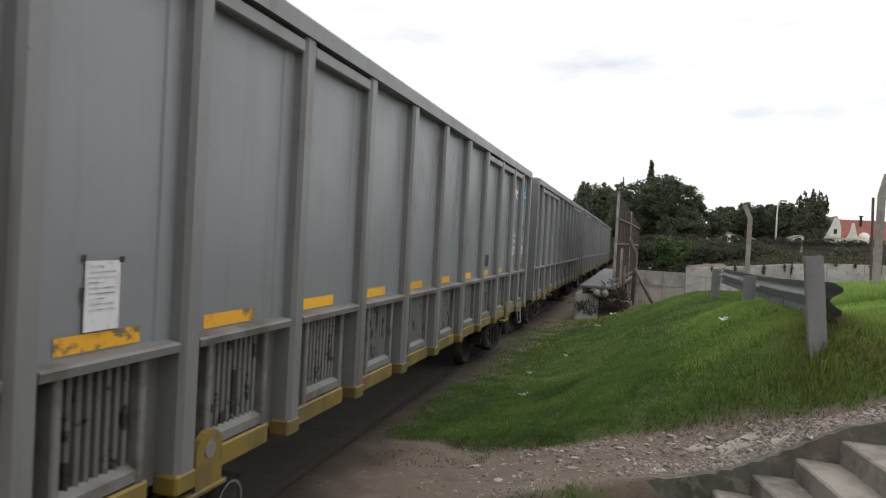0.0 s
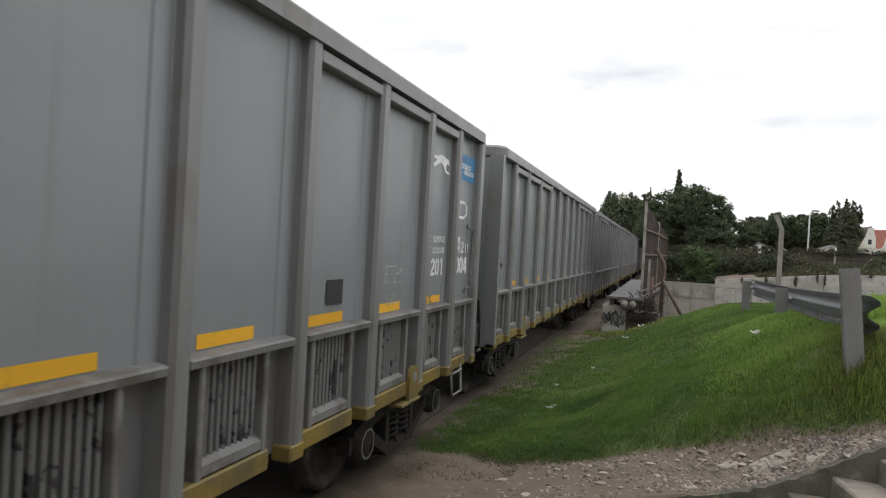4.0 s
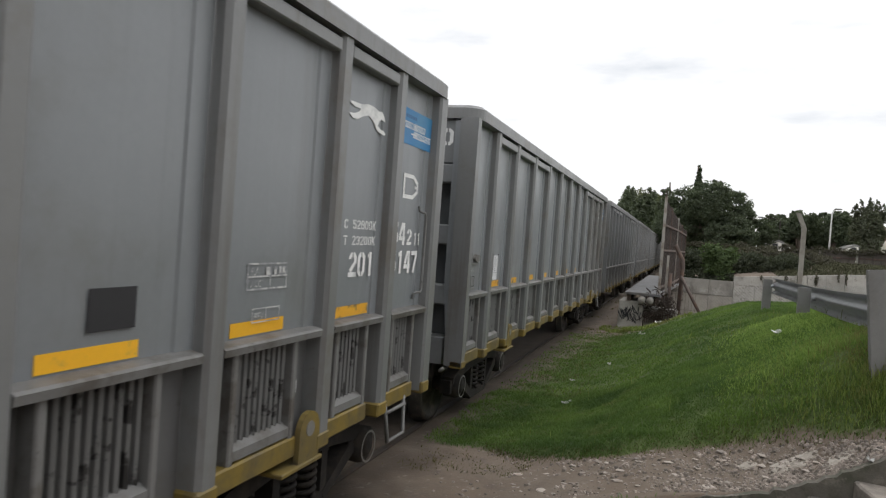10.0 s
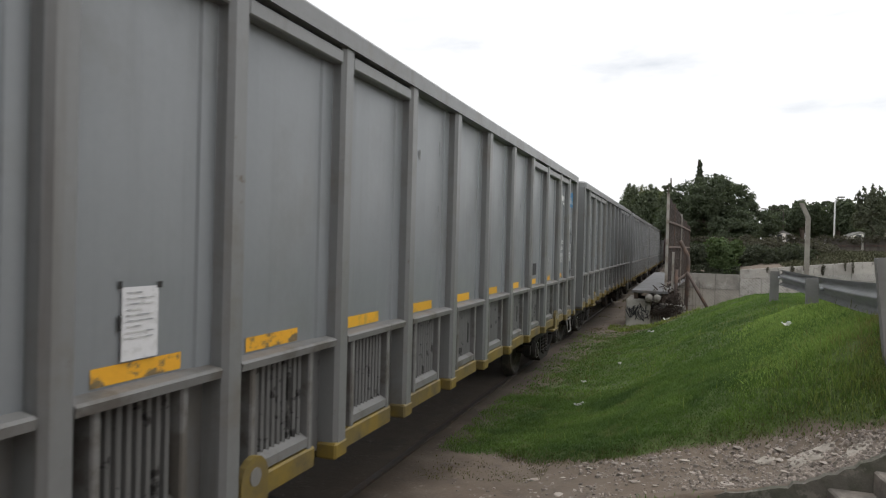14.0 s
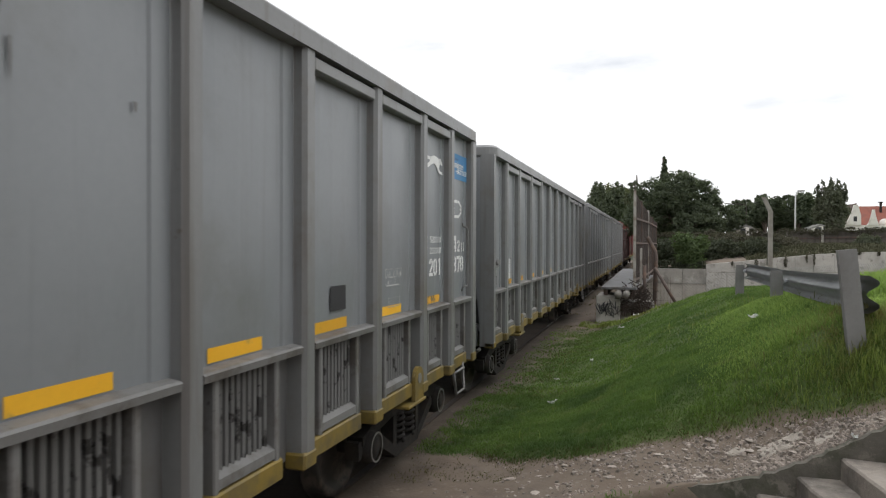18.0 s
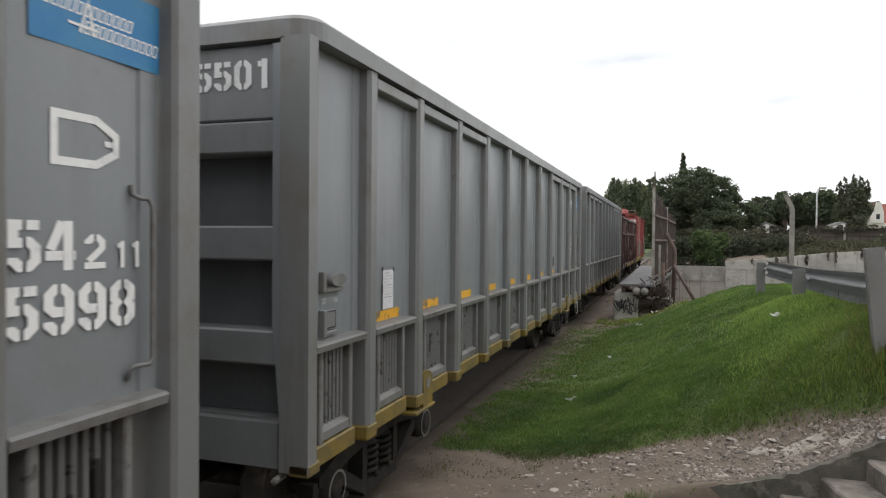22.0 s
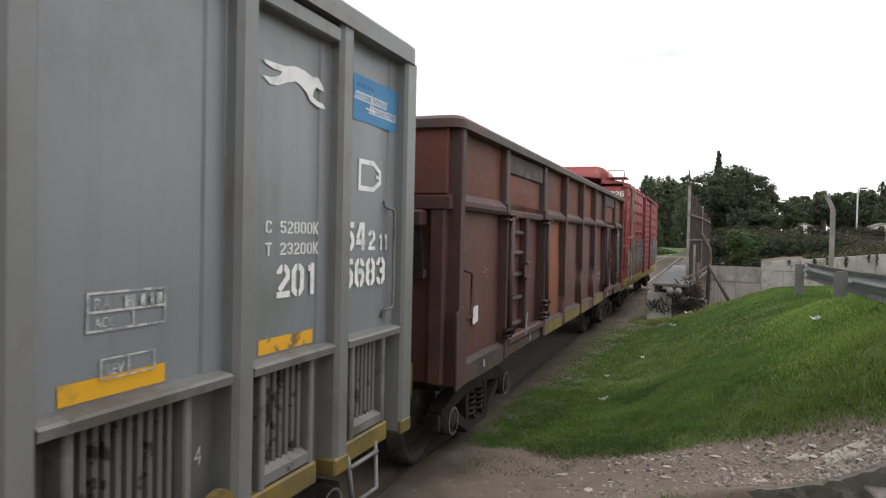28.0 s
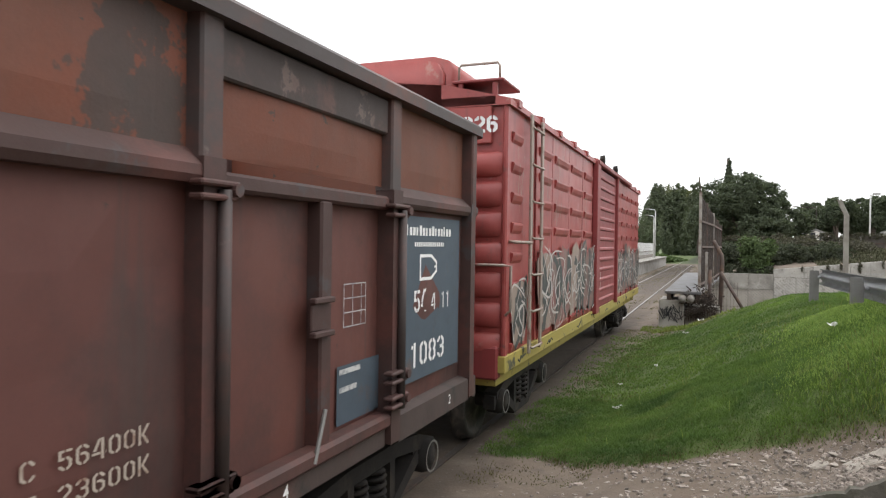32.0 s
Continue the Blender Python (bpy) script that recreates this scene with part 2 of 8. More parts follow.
OXIDE_POST = material("dark_oxide_post_paint", (0.06, 0.03, 0.026), 0.66, spots=(((0.112, 0.04, 0.032), 1.3, 0.56, 0.1), ((0.06, 0.05, 0.05), 3.0, 0.64, 0.05)),
                      grain=0.08, streak=0.2, bump=0.12)
OXIDE_RIM = material("grey_worn_rim_steel", (0.064, 0.05, 0.048), 0.6, 0.2, spots=(((0.13, 0.06, 0.048), 1.2, 0.55, 0.1), ((0.16, 0.12, 0.105), 5.0, 0.68, 0.05)), grain=0.08)
OXIDE_SILL = material("grimy_sill_steel", (0.06, 0.041, 0.036), 0.75, spots=(((0.1, 0.05, 0.04), 1.6, 0.58, 0.1), ((0.03, 0.026, 0.024), 4.0, 0.6, 0.08)), grain=0.1, bump=0.15)
HEADER = material("flaking_header_plate", (0.055, 0.04, 0.037), 0.7, spots=(((0.15, 0.11, 0.095), 4.0, 0.62, 0.03), ((0.11, 0.06, 0.05), 2.0, 0.58, 0.08)), grain=0.03, bump=0.15)
BLUE_BOARD = material("dull_blue_board", (0.06, 0.082, 0.105), 0.65, spots=(((0.11, 0.075, 0.065), 2.2, 0.64, 0.06),), grain=0.06, streak=0.25)
BOX_RED = material("bright_red_wagon_paint", (0.34, 0.07, 0.063), 0.42, spots=(((0.25, 0.04, 0.038), 1.0, 0.55, 0.15), ((0.36, 0.2, 0.17), 2.5, 0.66, 0.06), ((0.16, 0.05, 0.045), 8.0, 0.66, 0.05)), grain=0.05, streak=0.4, streak_col=(0.15, 0.06, 0.055))
BOX_DOOR = material("dark_red_door_paint", (0.24, 0.04, 0.04), 0.5, grain=0.05, streak=0.2)
YELLOW_BOX = material("boxcar_yellow_sill", (0.36, 0.29, 0.07), 0.6, spots=(((0.05, 0.05, 0.045), 4.0, 0.6, 0.03),), grain=0.06)
GRAFF_W = material("white_graffiti_paint", (0.52, 0.48, 0.45), 0.6, grain=0.04)
GRAFF_D = material("dark_graffiti_paint", (0.06, 0.064, 0.062), 0.6, grain=0.04)
GRAFF_G = material("dull_brown_graffiti_fill", (0.2, 0.13, 0.11), 0.6, spots=(((0.26, 0.1, 0.09), 3.0, 0.55, 0.1),), grain=0.04)
PALE_WORN = material("flaking_pale_paint", (0.34, 0.3, 0.265), 0.7, spots=(((0.12, 0.07, 0.05), 7.0, 0.58, 0.04), ((0.2, 0.16, 0.13), 3.0, 0.55, 0.1)), grain=0.08, bump=0.3)
GRAFF_P = material("dusty_tan_graffiti_paint", (0.3, 0.23, 0.19), 0.6, spots=(((0.3, 0.12, 0.11), 4.0, 0.6, 0.08),), grain=0.04)
LADDER = material("ladder_galvanised", (0.33, 0.27, 0.23), 0.55, 0.3, spots=(((0.2, 0.07, 0.06), 6, 0.6, 0.06),), grain=0.06)
GALV = material("galvanised_steel", (0.36, 0.37, 0.385), 0.45, 0.45, spots=(((0.24, 0.24, 0.24), 2.5, 0.56, 0.1), ((0.2, 0.13, 0.08), 6.0, 0.7, 0.05)), grain=0.05)
CONC = material("weathered_concrete", (0.3, 0.285, 0.255), 0.9, spots=(((0.17, 0.16, 0.145), 1.6, 0.55, 0.1), ((0.4, 0.38, 0.35), 3.0, 0.62, 0.08)), grain=0.1, bump=0.35, bump_scale=35, streak=0.3, streak_col=(0.1, 0.095, 0.08))
KERB = material("dark_kerb_concrete", (0.125, 0.114, 0.095), 0.95, spots=(((0.07, 0.072, 0.05), 4.0, 0.54, 0.1), ((0.19, 0.17, 0.145), 9.0, 0.58, 0.05)), grain=0.12, bump=0.5, bump_scale=30)
PIER = material("pale_pier_concrete", (0.42, 0.4, 0.36), 0.9, spots=(((0.25, 0.24, 0.21), 2.0, 0.55, 0.1),), grain=0.08, streak=0.3, streak_col=(0.12, 0.11, 0.1))
CONC_STEP = material("worn_step_concrete", (0.26, 0.228, 0.196), 0.9, spots=(((0.11, 0.098, 0.084), 2.2, 0.54, 0.12), ((0.27, 0.24, 0.21), 5.0, 0.6, 0.06)), grain=0.12, bump=0.4, bump_scale=40)
WALL_PALE = material("pale_channel_wall_concrete", (0.45, 0.43, 0.39), 0.9, spots=(((0.3, 0.285, 0.255), 1.1, 0.54, 0.12), ((0.2, 0.19, 0.165), 5.0, 0.6, 0.06), ((0.1, 0.1, 0.085), 2.6, 0.68, 0.05)), grain=0.1, streak=0.7, streak_col=(0.14, 0.135, 0.11))
WALL_LOW = material("stained_wall_foot_concrete", (0.36, 0.335, 0.295), 0.9, spots=(((0.25, 0.23, 0.2), 0.9, 0.55, 0.12), ((0.12, 0.12, 0.1), 2.6, 0.68, 0.04)), grain=0.08, streak=0.5, streak_col=(0.14, 0.13, 0.11))
FENCE_POST = material("fence_post_concrete", (0.29, 0.27, 0.24), 0.9, spots=(((0.2, 0.18, 0.16), 3.0, 0.55, 0.1),), grain=0.08)
WIRE = material("fence_wire", (0.23, 0.23, 0.22), 0.55, 0.5, grain=0.03)
RUSTY = material("rusty_mesh_panel", (0.1, 0.075, 0.065), 0.75, 0.2, spots=(((0.16, 0.1, 0.07), 4.0, 0.55, 0.1),), grain=0.1)
DECKM = material("walkway_plate_steel", (0.15, 0.15, 0.155), 0.6, 0.2, spots=(((0.1, 0.09, 0.08), 3.0, 0.55, 0.1),), grain=0.08)
SLATS = material("weathered_fence_slats", (0.12, 0.105, 0.09), 0.85, spots=(((0.08, 0.07, 0.06), 1.4, 0.52, 0.1),), grain=0.1, per_object=0.22, streak=0.3)
STONE = material("pale_rubble_stone", (0.35, 0.31, 0.27), 0.9, spots=(((0.27, 0.22, 0.18), 6, 0.55, 0.1),), grain=0.1, per_object=0.5, island=0.0, bump=0.4)
SLAB = material("pale_slab_concrete", (0.4, 0.36, 0.31), 0.9, spots=(((0.27, 0.24, 0.2), 6.0, 0.53, 0.1), ((0.16, 0.14, 0.11), 14.0, 0.62, 0.05)), grain=0.1, bump=0.5, bump_scale=30)
GRAVEL = material("loose_rubble", (0.25, 0.213, 0.182), 0.9, grain=0.08, island=1.0)
LITTER = material("white_litter", (0.75, 0.75, 0.73), 0.7, grain=0.03, per_object=0.3)
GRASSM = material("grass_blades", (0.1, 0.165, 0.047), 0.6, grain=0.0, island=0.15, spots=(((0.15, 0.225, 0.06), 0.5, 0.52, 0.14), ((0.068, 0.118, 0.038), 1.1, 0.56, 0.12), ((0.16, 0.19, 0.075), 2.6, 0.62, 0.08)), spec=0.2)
GRASSLONG = material("long_grass_blades", (0.2, 0.25, 0.075), 0.6, grain=0.0, island=0.6, spots=(((0.2, 0.175, 0.085), 1.2, 0.58, 0.1),), spec=0.2)
GRASSCROWN = material("pale_skylit_grass_blades", (0.29, 0.39, 0.115), 0.6, grain=0.0, island=0.18, spots=(((0.19, 0.28, 0.085), 0.8, 0.5, 0.16),), spec=0.2)
GRASSDRY = material("dry_grass_blades", (0.115, 0.105, 0.05), 0.65, grain=0.0, island=0.6, spots=(((0.12, 0.1, 0.055), 1.2, 0.52, 0.1),), spec=0.2)
BANK_GRASS = material("olive_bank_grass", (0.07, 0.072, 0.04), 0.7, grain=0.0, island=0.4, spec=0.15)
BARRIER_POST = material("weathered_barrier_post", (0.205, 0.203, 0.195), 0.65, 0.25, spots=(((0.17, 0.165, 0.155), 3.0, 0.55, 0.1), ((0.32, 0.31, 0.3), 6.0, 0.64, 0.05)), grain=0.08, streak=0.25, bump=0.1)
BARRIER_STEEL = material("dull_barrier_steel", (0.26, 0.265, 0.275), 0.36, 0.9, spots=(((0.22, 0.22, 0.22), 2.0, 0.55, 0.12),), grain=0.05)
PALE_STEEL = material("pale_painted_steel", (0.33, 0.31, 0.28), 0.7, 0.1, spots=(((0.17, 0.13, 0.1), 4.0, 0.55, 0.1),), grain=0.08, streak=0.4)
SCREEN = material("dark_screen_slats", (0.055, 0.043, 0.038), 0.75, 0.1, spots=(((0.09, 0.065, 0.05), 3.0, 0.58, 0.1),), grain=0.08, per_object=0.35)
CREEPER = material("dry_creeper_stems", (0.045, 0.033, 0.026), 0.9, grain=0.1)
LEAF_DARK = material("dark_tree_leaves", (0.078, 0.096, 0.06), 0.6, grain=0.0, island=0.4, spec=0.25)
LEAF_MID = material("mid_green_leaves", (0.095, 0.112, 0.072), 0.6, grain=0.0, island=0.4, spec=0.25)
LEAF_OLIVE = material("olive_green_leaves", (0.12, 0.13, 0.065), 0.6, grain=0.0, island=0.4, spec=0.25)
LEAF_BUSH = material("bright_bush_leaves", (0.088, 0.125, 0.052), 0.6, grain=0.0, island=0.4, spec=0.25)
LEAF_GREY = material("grey_green_leaves", (0.11, 0.12, 0.085), 0.65, grain=0.0, island=0.4, spec=0.2)
SCRUB_DARK = material("dark_scrub_leaves", (0.06, 0.068, 0.046), 0.7, grain=0.0, island=0.4, spec=0.2)
HEDGE = material("grey_green_scrub", (0.088, 0.083, 0.064), 0.75, grain=0.0, island=0.4, spec=0.2)
BARK = material("tree_bark", (0.09, 0.07, 0.055), 0.9, grain=0.12, bump=0.5)
LIGHT_BLOCK = material("light_block_render", (0.26, 0.24, 0.21), 0.9, spots=(((0.17, 0.16, 0.14), 0.8, 0.55, 0.15),), grain=0.06, streak=0.4)
WHITE_WALL = material("white_house_render", (0.72, 0.69, 0.64), 0.85, spots=(((0.55, 0.5, 0.45), 1.0, 0.6, 0.1),), grain=0.04)
ROOF_DARK = material("brown_roof_tiles", (0.12, 0.08, 0.065), 0.85, grain=0.08)
RED_ROOF = material("red_roof_tiles", (0.23, 0.07, 0.045), 0.8, spots=(((0.17, 0.06, 0.045), 2.0, 0.55, 0.1),), grain=0.08)
ROOF_GREY = material("grey_sheet_roof", (0.2, 0.195, 0.18), 0.7, grain=0.06)
WINDOWM = material("dark_window_glass", (0.02, 0.022, 0.025), 0.15, grain=0.0)
LAMP_WHITE = material("white_lamp_post_paint", (0.7, 0.7, 0.69), 0.5, grain=0.03)
PLATFORM = material("platform_concrete", (0.34, 0.33, 0.31), 0.9, spots=(((0.22, 0.21, 0.19), 1.2, 0.55, 0.12),), grain=0.08, streak=0.3)
WOOD = material("sleeper_wood", (0.075, 0.06, 0.05), 0.9, grain=0.15, bump=0.4)
GRAFF_BLOCK = material("black_spray_paint", (0.03, 0.03, 0.035), 0.7, grain=0.03)


def ground_material():
    """Bare earth, trodden dirt and a short turf, told apart by the height and place of the ground. The track tint is
    dark soil with the train's shade put into it.
    """
    m = material("earth_and_turf", (0.145, 0.11, 0.081), 0.95, spots=(((0.16, 0.128, 0.099), 1.1, 0.5, 0.14), ((0.095, 0.074, 0.06), 3.0, 0.6, 0.1), ((0.26, 0.225, 0.19), 12.0, 0.64, 0.06)),
                 grain=0.1, grain_scale=60, bump=0.6, bump_scale=28)
    nt = m.node_tree
    bs = nt.nodes["Principled BSDF"]
    old = bs.inputs["Base Color"].links[0].from_socket
    at = nt.nodes.new("ShaderNodeAttribute")
    at.attribute_name = "cover"
    sp = nt.nodes.new("ShaderNodeSeparateColor")
    nt.links.new(at.outputs["Color"], sp.inputs[0])
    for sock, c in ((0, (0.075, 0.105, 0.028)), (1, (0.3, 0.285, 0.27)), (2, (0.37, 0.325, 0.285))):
        nz = nt.nodes.new("ShaderNodeTexNoise")
        nz.inputs["Scale"].default_value = 9.0 if sock != 2 else 5.0
        nz.inputs["Detail"].default_value = 6
        ad = nt.nodes.new("ShaderNodeMath")
        ad.operation = "MULTIPLY_ADD"
        ad.inputs[1].default_value, ad.inputs[2].default_value = 1.5, -0.75
        nt.links.new(nz.outputs[0], ad.inputs[0])
        su = nt.nodes.new("ShaderNodeMath")
        su.operation = "ADD"
        nt.links.new(ad.outputs[0], su.inputs[0])
        nt.links.new(sp.outputs[sock], su.inputs[1])
        mr = nt.nodes.new("ShaderNodeMapRange")
        mr.inputs["From Min"].default_value, mr.inputs["From Max"].default_value = 0.35, 0.65
        nt.links.new(su.outputs[0], mr.inputs["Value"])
        mx = nt.nodes.new("ShaderNodeMix")
        mx.data_type = "RGBA"
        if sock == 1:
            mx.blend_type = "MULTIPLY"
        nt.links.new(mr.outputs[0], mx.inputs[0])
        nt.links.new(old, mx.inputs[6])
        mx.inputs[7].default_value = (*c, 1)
        old = mx.outputs[2]
    nt.links.new(old, bs.inputs["Base Color"])
    return m


GROUND = ground_material()


def let_light_through(mats, share):
    """Leaves and blades: part of the light passes through and comes out yellower."""
    for m in mats:
        nt = m.node_tree
        bs = nt.nodes["Principled BSDF"]
        out = nt.nodes["Material Output"]
        tr = nt.nodes.new("ShaderNodeBsdfTranslucent")
        warm = nt.nodes.new("ShaderNodeMix")
        warm.data_type, warm.blend_type = "RGBA", "MULTIPLY"
        warm.inputs[0].default_value = 1.0
        warm.inputs[7].default_value = (1.15, 1.25, 0.75, 1)
        link = bs.inputs["Base Color"].links[0].from_socket
        nt.links.new(link, warm.inputs[6])
        nt.links.new(warm.outputs[2], tr.inputs["Color"])
        mx = nt.nodes.new("ShaderNodeMixShader")
        mx.inputs[0].default_value = share
        nt.links.new(bs.outputs[0], mx.inputs[1])
        nt.links.new(tr.outputs[0], mx.inputs[2])
        nt.links.new(mx.outputs[0], out.inputs["Surface"])


let_light_through((GRASSM, GRASSLONG, GRASSCROWN, GRASSDRY), 0.45)
let_light_through((LEAF_DARK, LEAF_MID, LEAF_OLIVE, LEAF_BUSH, LEAF_GREY, SCRUB_DARK, HEDGE), 0.3)


# ---- mesh helpers ----
def finish(name, bm, mat, parent=None, label="", smooth=False):
    me = bpy.data.meshes.new(name)
    bmesh.ops.recalc_face_normals(bm, faces=bm.faces)
    bm.to_mesh(me)
    bm.free()
    for mm in (mat if isinstance(mat, (list, tuple)) else [mat]):
        me.materials.append(mm)
    if smooth:
        for p in me.polygons:
            p.use_smooth = True
    ob = new(name, me)
    if parent:
        ob.parent = parent
    if label:
        ob["label"] = label
    return ob


def part(name, bm, mat, parent, label="", smooth=False):
    return finish(name, bm, mat, parent, label, smooth)


def shared(name, ob, parent, m, label=""):
    """Another object on the same mesh, under parent, at the pose m."""
    o = new(name, ob.data)
    o.parent = parent
    o.matrix_basis = m
    if label:
        o["label"] = label
    return o


def box(bm, lo, hi, bevel=0.0, mi=0):
    n0 = len(bm.faces)
    r = bmesh.ops.create_cube(bm, size=1.0)
    c = [(a + b) / 2 for a, b in zip(lo, hi)]
    s = [abs(b - a) for a, b in zip(lo, hi)]
    for v in r["verts"]:
        v.co = Vector([c[i] + v.co[i] * s[i] for i in range(3)])
    if bevel:
        es = list({e for v in r["verts"] for e in v.link_edges})
        bmesh.ops.bevel(bm, geom=es, offset=min(bevel, min(s) * 0.45), segments=1, affect="EDGES", profile=0.5)
    if mi:
        bm.faces.ensure_lookup_table()
        for f in bm.faces[n0:]:
            f.material_index = mi


def prism(bm, pts, axis, lo, hi, mi=0):
    """A closed outline swept along an axis. pts are the two other coordinates in order."""
    def at(p, k):
        q = list(p)
        q.insert(axis, k)
        return q
    a = [bm.verts.new(at(p, lo)) for p in pts]
    b = [bm.verts.new(at(p, hi)) for p in pts]
    n = len(pts)
    fs = [bm.faces.new(a), bm.faces.new(b[::-1])]
    for i in range(n):
        fs.append(bm.faces.new((a[i], b[i], b[(i + 1) % n], a[(i + 1) % n])))
    for f in fs:
        f.material_index = mi


def tube(bm, pts, r, n=8):
    """A round bar along points."""
    pts = [Vector(p) for p in pts]
    rings = []
    for i, p in enumerate(pts):
        d = (pts[min(i + 1, len(pts) - 1)] - pts[max(i - 1, 0)]).normalized()
        u = d.orthogonal().normalized() if not rings else (uu - d * uu.dot(d)).normalized()
        uu = u
        w = d.cross(u)
        rr = r[i] if isinstance(r, (list, tuple)) else r
        rings.append([bm.verts.new(p + (u * math.cos(a) + w * math.sin(a)) * rr) for a in [2 * math.pi * k / n for k in range(n)]])
    for a, b in zip(rings, rings[1:]):
        for k in range(n):
            bm.faces.new((a[k], a[(k + 1) % n], b[(k + 1) % n], b[k]))
    bm.faces.new(rings[0][::-1])
    bm.faces.new(rings[-1])


def lathe_x(bm, prof, n=24, cx=0.0, cy=0.0, cz=0.0):
    """Turn a profile of (x, radius) about the x axis through (cy, cz)."""
    rings = []
    for x, r in prof:
        rings.append([bm.verts.new((cx + x, cy + r * math.cos(2 * math.pi * k / n), cz + r * math.sin(2 * math.pi * k / n))) for k in range(n)])
    for a, b in zip(rings, rings[1:]):
        for k in range(n):
            bm.faces.new((a[k], a[(k + 1) % n], b[(k + 1) % n], b[k]))
    bm.faces.new(rings[0][::-1])
    bm.faces.new(rings[-1])


def thing(name, label, category, group="", kind="", m=None):
    e = new(name)
    e.empty_display_size = 0.3
    if m is not None:
        e.matrix_basis = m
    return tagged(e, label, category, group, kind)


def lettering(text, height, width, mat, parent, m, name="marking", bold=0.012):
    """Flat painted letters that fit in width x height; x runs along the text, y up."""
    cu = bpy.data.curves.new(name, "FONT")
    cu.body = text
    cu.size = 1.0
    cu.offset = bold
    cu.fill_mode = "FRONT"
    tmp = new("tmp_letters", cu)
    me = bpy.data.meshes.new_from_object(tmp.evaluated_get(bpy.context.evaluated_depsgraph_get()))
    bpy.data.objects.remove(tmp)
    co = np.empty(len(me.vertices) * 3)
    me.vertices.foreach_get("co", co)
    co = co.reshape(-1, 3)
    lo, hi = co.min(0), co.max(0)
    co[:, 0] = (co[:, 0] - lo[0]) / (hi[0] - lo[0]) * width
    co[:, 1] = (co[:, 1] - lo[1]) / (hi[1] - lo[1]) * height
    me.vertices.foreach_set("co", co.ravel())
    me.update()
    me.materials.append(mat)
    ob = new(name, me)
    ob.parent = parent
    ob.matrix_basis = m
    return ob


def side_plane(u, z, x=1.262):
    """On the visible side of a wagon: text x runs along +y (away along the train), text y runs up."""
    return Matrix(((0, 0, 1, x), (1, 0, 0, u), (0, 1, 0, z), (0, 0, 0, 1)))


def flat_poly(name, pts, mat, parent, m, label=""):
    bm = bmesh.new()
    bm.faces.new([bm.verts.new((x, y, 0)) for x, y in pts])
    bmesh.ops.triangulate(bm, faces=bm.faces)
    ob = part(name, bm, mat, parent, label)
    ob.matrix_basis = m
    return ob


def stroke(bm, pts, w, lift=0.0, closed=False):
    """A flat painted stroke of even width along points, with mitred corners."""
    pts = [Vector((p[0], p[1])) for p in pts]
    n = len(pts)
    rows = []
    for k, p in enumerate(pts):
        a = pts[(k - 1) % n] if closed or k else None
        b = pts[(k + 1) % n] if closed or k < n - 1 else None
        d0 = (p - a).normalized() if a is not None else (b - p).normalized()
        d1 = (b - p).normalized() if b is not None else d0
        n0, n1 = Vector((-d0.y, d0.x)), Vector((-d1.y, d1.x))
        m = (n0 + n1).normalized()
        m = m * (w / 2 / max(m.dot(n0), 0.5))
        rows.append([bm.verts.new((p.x + m.x, p.y + m.y, lift)), bm.verts.new((p.x - m.x, p.y - m.y, lift))])
    for a, b in zip(rows, rows[1:] + (rows[:1] if closed else [])):
        bm.faces.new((a[0], a[1], b[1], b[0]))


def mirrored(pts):
    return [(0.6 - x, y) for x, y in pts]


# stencil figures: strokes in a cell 0.6 wide and 1 high, with gaps where the stencil's bridges were
_HALF = [(0.265, 0.9), (0.22, 0.9), (0.1, 0.78), (0.1, 0.22), (0.22, 0.1), (0.265, 0.1)]
_SIX = [_HALF, [(0.335, 0.9), (0.38, 0.9), (0.5, 0.78), (0.5, 0.72)], [(0.335, 0.1), (0.38, 0.1), (0.5, 0.22), (0.5, 0.44), (0.39, 0.55), (0.215, 0.55)]]
_EIGHT = [(0.265, 0.9), (0.22, 0.9), (0.1, 0.79), (0.1, 0.6), (0.17, 0.51), (0.1, 0.42), (0.1, 0.21), (0.22, 0.1), (0.265, 0.1)]
_LOW = [(0.265, 0.1), (0.22, 0.1), (0.1, 0.22), (0.1, 0.28)]
_HIGH = [(0.1, 0.72), (0.1, 0.78), (0.22, 0.9), (0.265, 0.9)]
